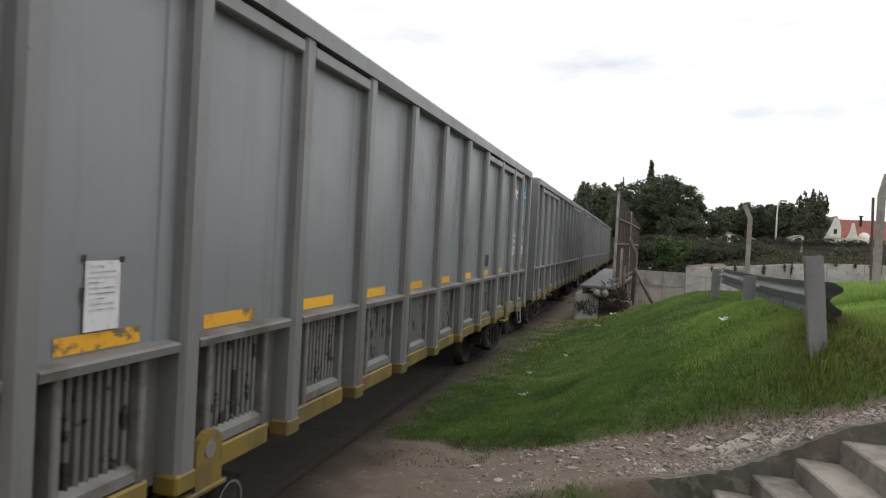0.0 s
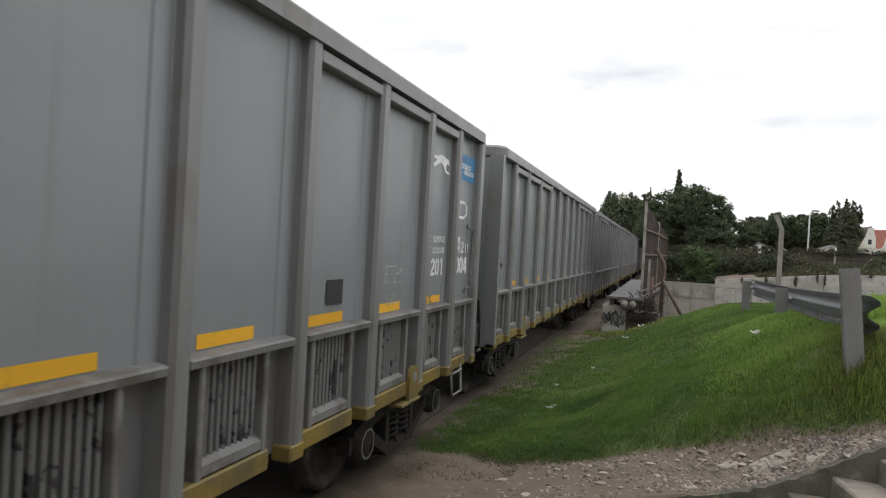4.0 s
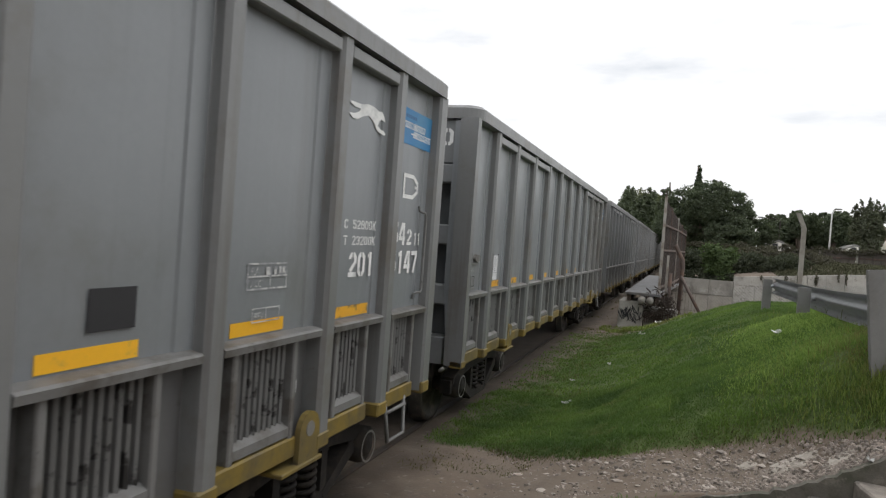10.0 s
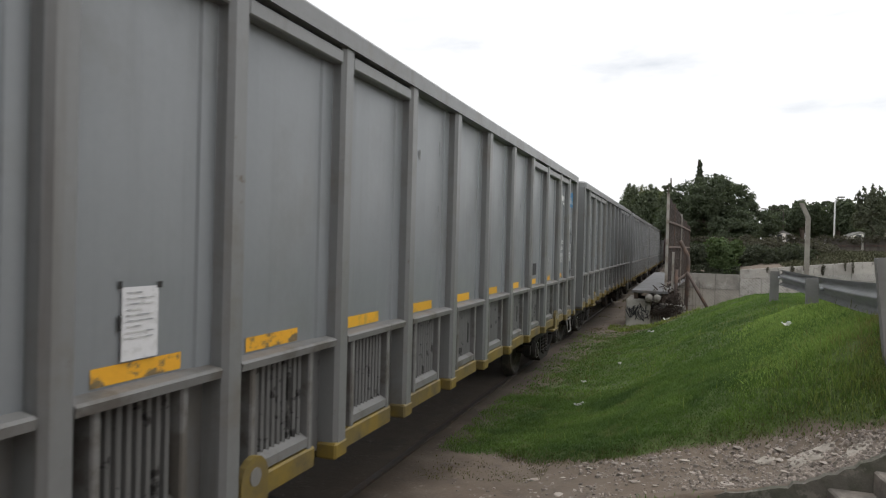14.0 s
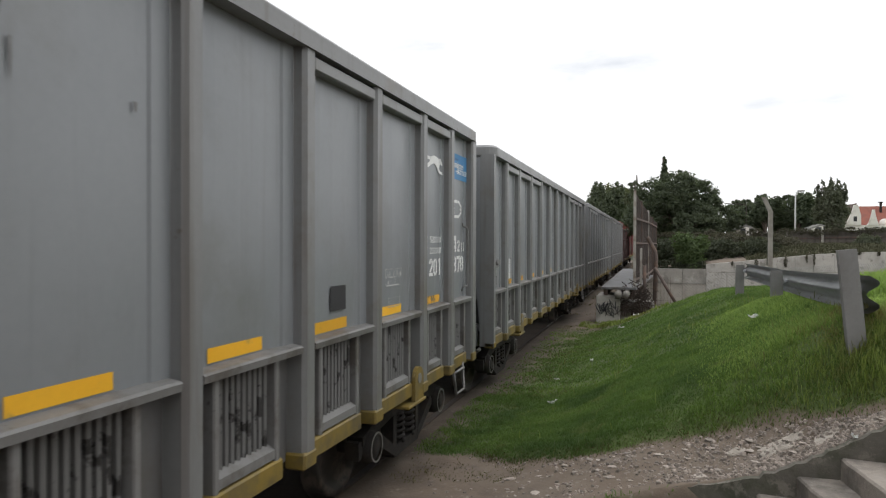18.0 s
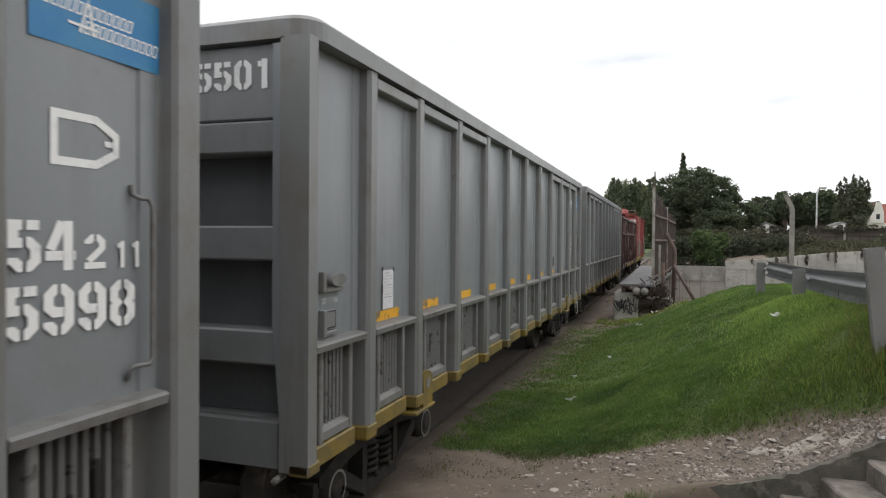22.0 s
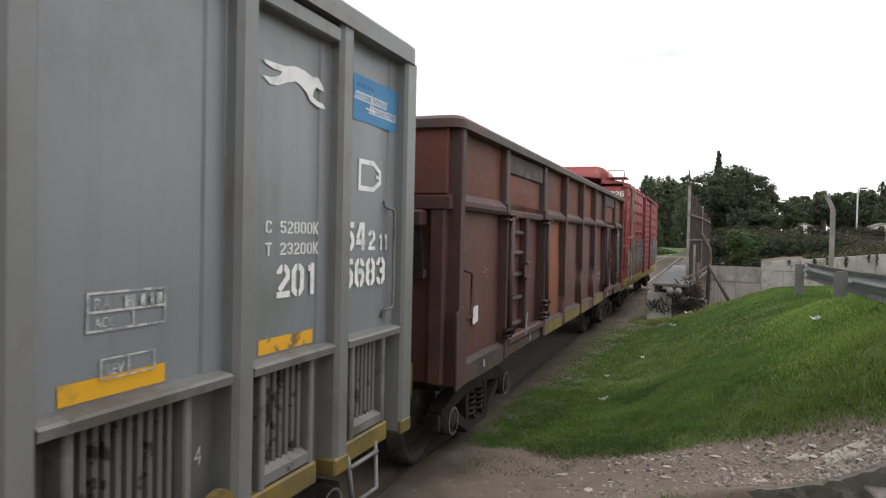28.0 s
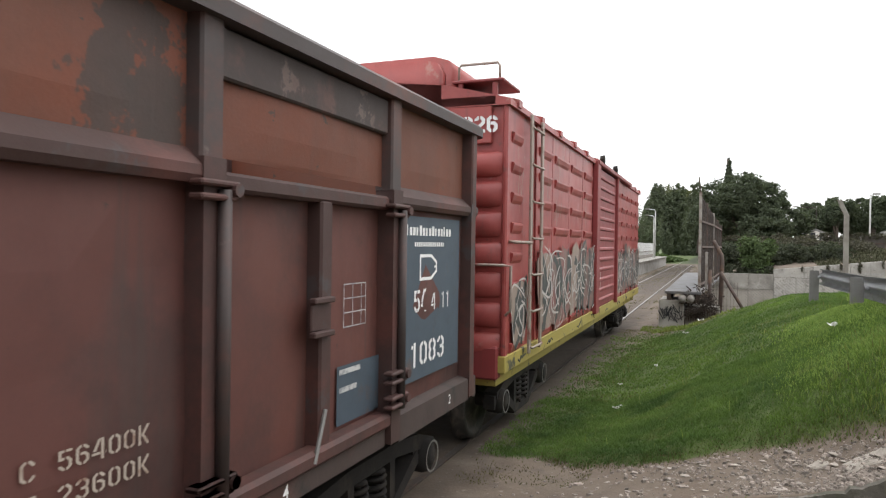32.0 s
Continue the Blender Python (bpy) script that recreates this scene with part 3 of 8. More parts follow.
STENCIL = {
    "0": [_HALF, mirrored(_HALF)],
    "1": [[(0.34, 1.0), (0.34, 0.0)], [(0.12, 0.84), (0.235, 0.84)]],
    "2": [_HIGH, [(0.335, 0.9), (0.38, 0.9), (0.5, 0.78), (0.5, 0.6), (0.12, 0.23)], [(0.0, 0.1), (0.6, 0.1)]],
    "3": [_HIGH, [(0.335, 0.9), (0.38, 0.9), (0.5, 0.79), (0.5, 0.6), (0.42, 0.51), (0.5, 0.42), (0.5, 0.21), (0.38, 0.1), (0.335, 0.1)], [(0.24, 0.51), (0.38, 0.51)], _LOW],
    "4": [[(0.45, 0.0), (0.45, 1.0)], [(0.33, 0.98), (0.1, 0.42)], [(0.0, 0.3), (0.34, 0.3)], [(0.56, 0.3), (0.6, 0.3)]],
    "5": [[(0.335, 0.9), (0.57, 0.9)], [(0.265, 0.9), (0.1, 0.9), (0.1, 0.56), (0.265, 0.56)], [(0.335, 0.58), (0.38, 0.58), (0.5, 0.46), (0.5, 0.22), (0.38, 0.1), (0.335, 0.1)], _LOW],
    "6": _SIX,
    "7": [[(0.0, 0.9), (0.42, 0.9)], [(0.5, 1.0), (0.5, 0.74), (0.26, 0.0)]],
    "8": [_EIGHT, mirrored(_EIGHT)],
    "9": [[(0.6 - x, 1.0 - y) for x, y in q] for q in _SIX],
    "C": [_HALF, [(0.335, 0.9), (0.38, 0.9), (0.5, 0.78), (0.5, 0.7)], [(0.335, 0.1), (0.38, 0.1), (0.5, 0.22), (0.5, 0.3)]],
    "T": [[(0.0, 0.9), (0.6, 0.9)], [(0.3, 0.76), (0.3, 0.0)]],
    "K": [[(0.1, 0.0), (0.1, 1.0)], [(0.52, 1.0), (0.24, 0.5), (0.52, 0.0)]],
}


def stencil(text, height, width, mat, parent, m, name="marking", weight=0.19):
    """Stencilled block figures that fit in width x height; large figures are parts of their own."""
    cell = width / (len(text) - 0.12)
    f = cell * 0.88 / 0.6
    bm = bmesh.new()
    for k, ch in enumerate(text):
        for q, pts in enumerate(STENCIL.get(ch, ())):
            one = bmesh.new()
            stroke(one, pts, weight, 0.0)
            for face in one.faces:
                bm.faces.new([bm.verts.new((k * cell + v.co.x * f, v.co.y * height, 0.0003 * q)) for v in face.verts])
            one.free()
        if height > 0.09 and len(bm.faces):
            part(name, bm, mat, parent).matrix_basis = m
            bm = bmesh.new()
    if len(bm.faces):
        ob = part(name, bm, mat, parent)
        ob.matrix_basis = m
        ob["kind"] = "stuff"
    else:
        bm.free()


def tag_mark(parent, m, w, h, t, mat):
    """The outline of a luggage tag with a notch at its point."""
    bm = bmesh.new()
    stroke(bm, [(0.0, 0.0), (0.66 * w, 0.0), (w, 0.3 * h), (w, 0.7 * h), (0.66 * w, h), (0.0, h)], t, 0.0, True)
    stroke(bm, [(w - 1.2 * t, 0.5 * h - 0.35 * t), (w - 1.2 * t, 0.5 * h + 0.35 * t)], t * 1.2, 0.0006)
    ob = part("tag_outline", bm, mat, parent, "white tag-shaped mark")
    ob.matrix_basis = m


def bars(name, rects, mat, parent, m, label="", lift=0.0):
    """Flat bars (x0, y0, x1, y1) in one painted marking."""
    bm = bmesh.new()
    for x0, y0, x1, y1 in rects:
        bm.faces.new([bm.verts.new(p) for p in ((x0, y0, lift), (x1, y0, lift), (x1, y1, lift), (x0, y1, lift))])
    ob = part(name, bm, mat, parent, label)
    ob.matrix_basis = m
    if len(rects) > 4:
        ob["kind"] = "stuff"
    return ob


# ---- rolling stock: the visible side is +x, y = 0 at the leading end, z = 0 on the rail ----
def wheelset_bm():
    bm = bmesh.new()
    prof_r = [(0.66, 0.06), (0.665, 0.2), (0.655, 0.3), (0.66, 0.37), (0.66, 0.45), (0.69, 0.45), (0.70, 0.425), (0.79, 0.42),
              (0.795, 0.36), (0.765, 0.34), (0.75, 0.25), (0.78, 0.13), (0.80, 0.11), (0.80, 0.06)]
    lathe_x(bm, prof_r, 32)
    lathe_x(bm, [(-x, r) for x, r in prof_r], 32)
    lathe_x(bm, [(-1.0, 0.05), (-0.9, 0.075), (0.9, 0.075), (1.0, 0.05)], 12)
    return bm


def make_bogie(wagon, u):
    bm = bmesh.new()
    box(bm, (-0.95, -0.2, 0.5), (0.95, 0.2, 0.68), 0.02)
    bogie = part("bogie", bm, STEEL, wagon, "dark cast steel bogie")
    bogie.matrix_basis = pose(0, u, 0)
    # cast side frame: chords, columns, pedestals
    pieces = (("top_chord", [(-1.02, 0.53), (-0.72, 0.62), (-0.35, 0.66), (0.35, 0.66), (0.72, 0.62), (1.02, 0.53), (1.02, 0.46), (0.72, 0.5), (0.35, 0.55), (-0.35, 0.55), (-0.72, 0.5), (-1.02, 0.46)]),
              ("diagonal", [(-0.7, 0.5), (-0.3, 0.26), (-0.3, 0.17), (-0.78, 0.42)]), ("diagonal", [(0.7, 0.5), (0.78, 0.42), (0.3, 0.17), (0.3, 0.26)]),
              ("bottom_chord", [(-0.32, 0.26), (0.32, 0.26), (0.32, 0.16), (-0.32, 0.16)]), ("column", [(-0.34, 0.6), (-0.26, 0.6), (-0.26, 0.2), (-0.34, 0.2)]),
              ("column", [(0.26, 0.6), (0.34, 0.6), (0.34, 0.2), (0.26, 0.2)]),
              ("pedestal", [(-1.08, 0.5), (-0.66, 0.5), (-0.66, 0.36), (-0.71, 0.36), (-0.75, 0.45), (-0.99, 0.45), (-1.03, 0.36), (-1.08, 0.36)]),
              ("pedestal", [(0.66, 0.5), (1.08, 0.5), (1.08, 0.36), (1.03, 0.36), (0.99, 0.45), (0.75, 0.45), (0.71, 0.36), (0.66, 0.36)]))
    far = bmesh.new()
    for k, (nm, pts) in enumerate(pieces):
        bm = bmesh.new()
        prism(bm, pts, 0, 0.93 + 0.002 * k, 1.07 - 0.002 * k)
        part(nm, bm, STEEL, bogie)
        prism(far, pts, 0, -1.07, -0.93)
    part("far_side_frame", far, STEEL, bogie)
    for y0 in (-0.78, 0.7):
        bm = bmesh.new()
        box(bm, (-0.5, y0, 0.3), (0.5, y0 + 0.08, 0.4), 0.01)
        part("brake_beam", bm, STEEL, bogie)
    for dy in (-0.87, 0.87):
        w = part("wheelset", wheelset_bm(), WHEEL, bogie, "steel wheel pair on an axle", True)
        w.matrix_basis = pose(0, dy, 0.42)
        bm = bmesh.new()
        lathe_x(bm, [(0.94, 0.07), (0.94, 0.13), (1.06, 0.135), (1.1, 0.12), (1.1, 0.08), (1.125, 0.07), (1.125, 0.02)], 20, 0, dy, 0.42)
        part("axle_box", bm, STEEL, bogie, "black bearing housing", True)
        bm = bmesh.new()
        n = 24
        for a0 in range(n):
            a, b = 2 * math.pi * a0 / n, 2 * math.pi * (a0 + 1) / n
            q = [bm.verts.new((1.128, dy + r * math.cos(t), 0.42 + r * math.sin(t))) for r, t in ((0.108, a), (0.124, a), (0.124, b), (0.108, b))]
            bm.faces.new(q)
        part("axle_cap_ring", bm, CAP, bogie, "pale worn ring round the axle cap")
    for k, dy in enumerate((-0.13, 0.13)):
        bm = bmesh.new()
        pts = [(1.0 + 0.075 * math.cos(a), dy + 0.075 * math.sin(a), 0.26 + 0.27 * a / (2 * math.pi * 5)) for a in np.linspace(0, 2 * math.pi * 5, 60)]
        tube(bm, pts, 0.018, 6)
        part("coil_spring", bm, STEEL, bogie, "", True)
    return bogie


def bay_panel(u0, u1, x, z0, z1, bulge=0.014, step=True):
    """A pressed sheet between two posts: a faint belly and a folded strip along its far edge."""
    bm = bmesh.new()
    w = u1 - u0
    us = [0, 0.06, 0.2, 0.4, 0.6, 0.78, 0.86, 0.875, 0.9, 0.99, 1.0]
    zs = [0, 0.04, 0.25, 0.5, 0.75, 0.96, 1.0]
    grid = []
    for a in us:
        row = []
        for b in zs:
            d = bulge * (1 - (2 * min(a / 0.88, 1) - 1) ** 2) * (1 - (2 * b - 1) ** 4)
            if step and a > 0.87:
                d = 0.012
            row.append(bm.verts.new((x + d, u0 + a * w, z0 + b * (z1 - z0))))
        grid.append(row)
    for i in range(len(us) - 1):
        for j in range(len(zs) - 1):
            bm.faces.new((grid[i][j], grid[i + 1][j], grid[i + 1][j + 1], grid[i][j + 1]))
    return bm


H_LEN = 12.17
H_POSTS = [0.93, 1.86] + [1.86 + 1.0614 * k for k in range(1, 9)] + [11.215]
PITCH = 13.014


def rounded_rect(x, y0, y1, r, n=6):
    pts = []
    for cx, cy, a0 in ((x - r, y0 + r, -90), (x - r, y1 - r, 0), (-x + r, y1 - r, 90), (-x + r, y0 + r, 180)):
        for k in range(n + 1):
            a = radians(a0 + 90 * k / n)
            pts.append((cx + r * math.cos(a), cy + r * math.sin(a)))
    return pts


def ring_rim(name, wagon, x, y0, y1, z0, z1, depth, r, mat, label):
    bm = bmesh.new()
    prof = [(0, z0), (0, z1 - 0.03), (0.035, z1), (depth, z1), (depth, z0)]
    loops = []
    for d, z in prof:
        loops.append([bm.verts.new((px, py, z)) for px, py in rounded_rect(x - d, y0 + d, y1 - d, max(r - d, 0.02))])
    n = len(loops[0])
    for a, b in zip(loops, loops[1:] + loops[:1]):
        for k in range(n):
            bm.faces.new((a[k], a[(k + 1) % n], b[(k + 1) % n], b[k]))
    return part(name, bm, mat, wagon, label)


def post_bm(u, w, x0, x1, z0, z1, ch=0.025):
    """A hat-section post, standing on the side, its face from u - w to u."""
    bm = bmesh.new()
    prism(bm, [(x0, u - w - 0.01), (x1 - ch, u - w), (x1, u - w + ch), (x1, u - ch * 0.6), (x1 - ch * 0.6, u), (x0, u)], 2, z0, z1)
    return bm


def build_hopper():
    wg = thing("hopper_wagon", "grey ribbed freight wagon with yellow sills on the rails", "freight wagon", "grey wagons of the train")
    # body shell: floor, far side and ends
    bm = bmesh.new()
    box(bm, (-1.25, 0.1, 0.95), (1.2, H_LEN - 0.1, 1.05))
    box(bm, (-1.27, 0.05, 0.78), (-1.2, H_LEN - 0.05, 3.25))
    for u in [0.1] + H_POSTS + [H_LEN]:
        box(bm, (-1.33, u - 0.12, 0.78), (-1.26, u, 3.22))
    part("far_side", bm, GREY_POST, wg)
    bm = bmesh.new()
    box(bm, (-1.15, 0.3, 0.72), (1.15, H_LEN - 0.3, 0.95))
    box(bm, (-0.25, 0.2, 0.45), (0.25, H_LEN - 0.2, 0.72))
    part("underframe", bm, STEEL, wg, "dark underframe")
    ring_rim("top_rim", wg, 1.345, 0.0, H_LEN, 3.22, 3.355, 0.14, 0.18, GREY_POST, "grey top rail with rounded corners")
    edges = [0.0] + H_POSTS + [H_LEN]
    # posts
    for i, u in enumerate(edges):
        w = 0.13
        if i == 0:
            bm = bmesh.new()
            prism(bm, [(1.145, 0.06), (1.145, 0.0), (1.33, 0.0), (1.33, 0.1), (1.2, 0.115), (1.2, 0.06)], 2, 0.775, 3.23)
            part("corner_post", bm, GREY_POST, wg)
            continue
        if i == len(edges) - 1:
            bm = bmesh.new()
            u = u - 0.08
            prism(bm, [(1.2, u - 0.17), (1.31, u - 0.15), (1.33, u - 0.13), (1.33, u), (1.145, u), (1.145, u - 0.06), (1.2, u - 0.06)], 2, 0.775, 3.23)
            part("corner_post", bm, GREY_POST, wg)
            continue
        part("side_post", post_bm(u, w, 1.19, 1.33, 0.84, 3.23), GREY_POST, wg)
    bm0 = bmesh.new()
    box(bm0, (1.2, -0.15, 0.75), (1.338, 0.005, 0.85), 0.012)
    foot = part("post_foot", bm0, YELLOW_SILL, wg, "yellow painted post foot")
    foot.matrix_basis = pose(0, edges[1], 0)
    for u in edges[2:]:
        shared("post_foot", foot, wg, pose(0, u - (0.08 if u == edges[-1] else 0.0), 0), "yellow painted post foot")
    bm0 = bmesh.new()
    box(bm0, (1.2, 0.0, 0.755), (1.336, 0.14, 0.83), 0.012)
    part("post_foot", bm0, YELLOW_SILL, wg, "yellow painted post foot")
    # bays
    slat_mesh = None
    for i in range(len(edges) - 1):
        u0 = edges[i] + (0.11 if i == 0 else 0.0)
        u1 = edges[i + 1] - (0.25 if i == len(edges) - 2 else 0.14)
        w = u1 - u0
        part("side_panel", bay_panel(u0, u1, 1.243, 1.47, 3.23), GREY, wg)
        if i in (1, 2, 3, 8, 9, 10):
            bm = bmesh.new()
            box(bm, (1.235, u0, 3.115), (1.325, u1, 3.195), 0.008)
            part("under_rim", bm, GREY_POST, wg)
        bm = bmesh.new()
        prism(bm, [(1.22, 1.438), (1.326, 1.438), (1.333, 1.474), (1.318, 1.484), (1.22, 1.498)], 1, u0 - 0.002, u1 - 0.012)
        part("ledge", bm, GREY_LEDGE, wg)
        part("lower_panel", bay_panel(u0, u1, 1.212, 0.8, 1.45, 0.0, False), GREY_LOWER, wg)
        g0, g1 = u0 + 0.12 * w, u0 + 0.76 * w
        bm = bmesh.new()
        box(bm, (1.205, g0, 0.8), (1.3, g0 + 0.045, 1.44), 0.008)
        box(bm, (1.205, g1 - 0.045, 0.8), (1.3, g1, 1.44), 0.008)
        prism(bm, [(1.205, 0.9), (1.295, 0.9), (1.295, 0.95), (1.25, 0.975), (1.205, 0.975)], 1, g0 + 0.045, g1 - 0.045)
        # near-black back plate: the shade in the gaps is put into its colour
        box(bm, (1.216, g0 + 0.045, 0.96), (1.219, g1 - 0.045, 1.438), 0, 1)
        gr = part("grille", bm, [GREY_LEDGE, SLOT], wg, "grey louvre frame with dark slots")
        span = g1 - g0 - 0.09
        ns = max(5, round(span / 0.05))
        for k in range(ns):
            if slat_mesh is None:
                bm = bmesh.new()
                prism(bm, [(1.219, -0.015), (1.25, -0.013), (1.26, 0.0), (1.25, 0.011), (1.219, 0.013)], 2, 0.965, 1.438)
                sl = part("slat", bm, SLAT, gr)
                slat_mesh = sl
                sl.matrix_basis = pose(0, g0 + 0.045 + span * (k + 0.5) / ns, 0)
            else:
                shared("slat", slat_mesh, gr, pose(0, g0 + 0.045 + span * (k + 0.5) / ns, 0))
        bm = bmesh.new()
        box(bm, (1.21, u0 + 0.004, 0.768), (1.308, g1 + 0.025, 0.888), 0.01)
        part("sill", bm, YELLOW_SILL, wg, "dull yellow sill plate")
        if i not in (0, len(edges) - 2):
            o = bars("reflective_stripe", [(0, 0, 0.47, 0.072)], STRIPE if i not in (1, 2, 10) else STRIPE_WORN, wg, side_plane(u0 + 0.13, 1.505, 1.249), "yellow reflective stripe")
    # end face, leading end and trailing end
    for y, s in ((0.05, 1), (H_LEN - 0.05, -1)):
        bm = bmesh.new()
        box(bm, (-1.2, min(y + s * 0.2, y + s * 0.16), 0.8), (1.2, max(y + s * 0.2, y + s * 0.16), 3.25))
        part("end_wall", bm, END_SHADE, wg, "blue-grey end wall, recess shade put into its colour")
        bm = bmesh.new()
        box(bm, (-1.15, min(y, y + s * 0.17), 2.78), (1.15, max(y, y + s * 0.17), 3.21), 0.01)
        part("end_top_panel", bm, END_RIB, wg)
        for z0, z1 in ((2.585, 2.772), (1.967, 2.168), (1.365, 1.567)):
            bm = bmesh.new()
            ya, yb = y - s * 0.01, y + s * 0.17
            box(bm, (-1.15, min(ya, yb), z0), (1.15, max(ya, yb), z1), 0.012)
            part("end_rib", bm, END_RIB, wg)
        bm = bmesh.new()
        prism(bm, [(y + s * 0.01, 0.77), (y + s * 0.01, 1.03), (y + s * 0.155, 1.05), (y + s * 0.155, 0.77)][::s], 0, -1.1, 1.1)
        part("end_sill", bm, END_RIB, wg, "grey lower end plate")
        for sx in (-1, 1):
            bm = bmesh.new()
            pts = [(sx * 1.144, 0.95), (sx * 1.144, 3.2), (sx * 1.085, 3.2), (sx * 1.085, 1.62)]
            prism(bm, pts[::sx], 1, min(y - s * 0.03, y - s * 0.012), max(y - s * 0.03, y - s * 0.012))
            part("corner_strip", bm, GREY, wg, "grey corner strip tapering to its foot")
        bm = bmesh.new()
        yc = y - s * 0.05
        box(bm, (-0.12, min(yc - s * 0.4, yc + s * 0.2), 0.68), (0.12, max(yc - s * 0.4, yc + s * 0.2), 0.9), 0.02)
        box(bm, (-0.17, min(yc - s * 0.48, yc - s * 0.2), 0.64), (0.13, max(yc - s * 0.48, yc - s * 0.2), 0.94), 0.04)
        part("coupler", bm, STEEL, wg, "dark knuckle coupler")
        bm = bmesh.new()
        tube(bm, [(0.4, y + s * 0.05, 0.74), (0.42, y - s * 0.1, 0.7), (0.4, y - s * 0.28, 0.5), (0.34, y - s * 0.42, 0.42), (0.3, y - s * 0.47, 0.5)], 0.022)
        part("brake_hose", bm, STEEL, wg, "black rubber brake hose", True)
        bm = bmesh.new()
        tube(bm, [(1.12, y + s * 0.05, 0.73), (1.12, y - s * 0.06, 0.72), (1.16, y - s * 0.09, 0.75)], 0.02)
        part("end_hook", bm, CAP, wg, "", True)
    for u in (1.63, H_LEN - 1.63):
        make_bogie(wg, u)
    # lifting brackets on the sill
    for u in (1.97, H_LEN - 2.05):
        bm = bmesh.new()
        ring = [(u - 0.11, 0.72), (u + 0.11, 0.72), (u + 0.11, 0.9)] + [(u + 0.11 * math.cos(a), 0.9 + 0.11 * math.sin(a)) for a in np.linspace(0.3, math.pi - 0.3, 7)] + [(u - 0.11, 0.9)]
        prism(bm, ring, 0, 1.3, 1.335)
        box(bm, (1.2, u - 0.3, 0.7), (1.35, u + 0.14, 0.725), 0.005)
        br = part("lifting_bracket", bm, YELLOW_SILL, wg, "yellow bracket plate with a round hole")
        bm = bmesh.new()
        lathe_x(bm, [(1.334, 0.045), (1.34, 0.045), (1.34, 0.01)], 14, 0, u, 0.91)
        part("bracket_hole", bm, CAP, br)
    # fittings near the leading end
    bm = bmesh.new()
    box(bm, (1.24, 0.26, 1.775), (1.285, 0.3, 1.9), 0.005)
    box(bm, (1.24, 0.3, 1.775), (1.285, 0.52, 1.8), 0.005)
    tag = part("tag_holder", bm, GREY_POST, wg, "small grey bracket")
    bm = bmesh.new()
    bmesh.ops.create_cone(bm, cap_ends=True, segments=20, radius1=0.5, radius2=0.46, depth=1.0)
    for v in bm.verts:
        v.co = Vector((1.285 + v.co.z * 0.03, 0.43 + v.co.x * 0.2, 1.845 + v.co.y * 0.085))
    part("oval_plate", bm, GREY_LEDGE, tag, "oval cast plate")
    bm = bmesh.new()
    box(bm, (1.24, 0.26, 1.51), (1.29, 0.3, 1.67), 0.005)
    box(bm, (1.24, 0.3, 1.51), (1.27, 0.48, 1.535), 0.005)
    box(bm, (1.24, 0.32, 1.54), (1.262, 0.46, 1.66), 0.005)
    cr = part("card_holder", bm, GREY_POST, wg, "square grey card holder")
    bars("door_outline", [(0, 0, 0.13, 0.008), (0, 0.1, 0.13, 0.108), (0.122, 0, 0.13, 0.108)], SLOT, cr, side_plane(0.325, 1.55, 1.2635))
    lettering("2015 08", 0.035, 0.21, FADED_MARK, wg, side_plane(0.27, 1.705, 1.2665))
    # painted marks near the trailing end
    R0 = H_LEN
    flag = bars("blue_panel", [(0, 0, 0.6, 0.27)], BLUE_FLAG, wg, side_plane(R0 - 0.83, 2.755, 1.2578), "blue painted panel with white bars")
    bm = bmesh.new()
    for z0, x0, n in ((0.125, 0.02, 13), (0.065, 0.22, 11)):
        for k in range(n):
            x = x0 + 0.033 * k
            stroke(bm, [(x, z0), (x + 0.019, z0), (x + 0.03, z0 + 0.042), (x + 0.011, z0 + 0.042)], 0.0065, 0.0005, True)
    stroke(bm, [(0.2, 0.06), (0.235, 0.175), (0.262, 0.06)], 0.012, 0.002)
    stroke(bm, [(0.15, 0.085), (0.28, 0.085)], 0.01, 0.0025)
    o = part("panel_lettering", bm, WHITE_MARK, flag, "two lines of slanted white lettering")
    o.matrix_basis = Matrix.Translation((0, 0, 0.001))
    o["kind"] = "stuff"
    bars("faded_lettering", [(0.04 + 0.045 * k, 0.2, 0.075 + 0.045 * k, 0.225) for k in range(5)], BLUE_FADED, flag, Matrix.Translation((0, 0, 0.001)))
    flat_poly("running_hound_mark", [(u, 1.08 * z + 0.07 * u) for u, z in [(0, 0.1), (0.098, 0.096), (0.175, 0.095), (0.253, 0.107), (0.343, 0.1), (0.42, 0.08), (0.472, 0.085), (0.511, 0.056), (0.537, 0.021), (0.485, 0.029), (0.459, 0.038), (0.433, 0.014), (0.42, -0.012), (0.472, -0.032), (0.516, -0.034), (0.55, -0.057), (0.524, -0.063), (0.459, -0.054), (0.395, -0.035), (0.369, -0.004), (0.317, 0.021), (0.266, 0.038), (0.188, 0.025), (0.111, 0.001), (0.046, -0.001), (-0.01, 0.03), (0.06, 0.03), (0.124, 0.047), (0.144, 0.067), (0.072, 0.069), (0.008, 0.084)]],
              WHITE_MARK, wg, side_plane(R0 - 1.69, 2.78, 1.2585), "white running hound outline")
    stencil("C 52800K", 0.064, 0.47, WHITE_MARK, wg, side_plane(R0 - 1.66, 2.08, 1.2585), weight=0.14)
    stencil("T 23200K", 0.064, 0.47, WHITE_MARK, wg, side_plane(R0 - 1.66, 1.975, 1.2585), weight=0.14)
    stencil("201", 0.165, 0.37, WHITE_MARK, wg, side_plane(R0 - 1.565, 1.765, 1.2585))
    tag_mark(wg, side_plane(R0 - 0.735, 2.36, 1.2585), 0.27, 0.16, 0.03, WHITE_MARK)
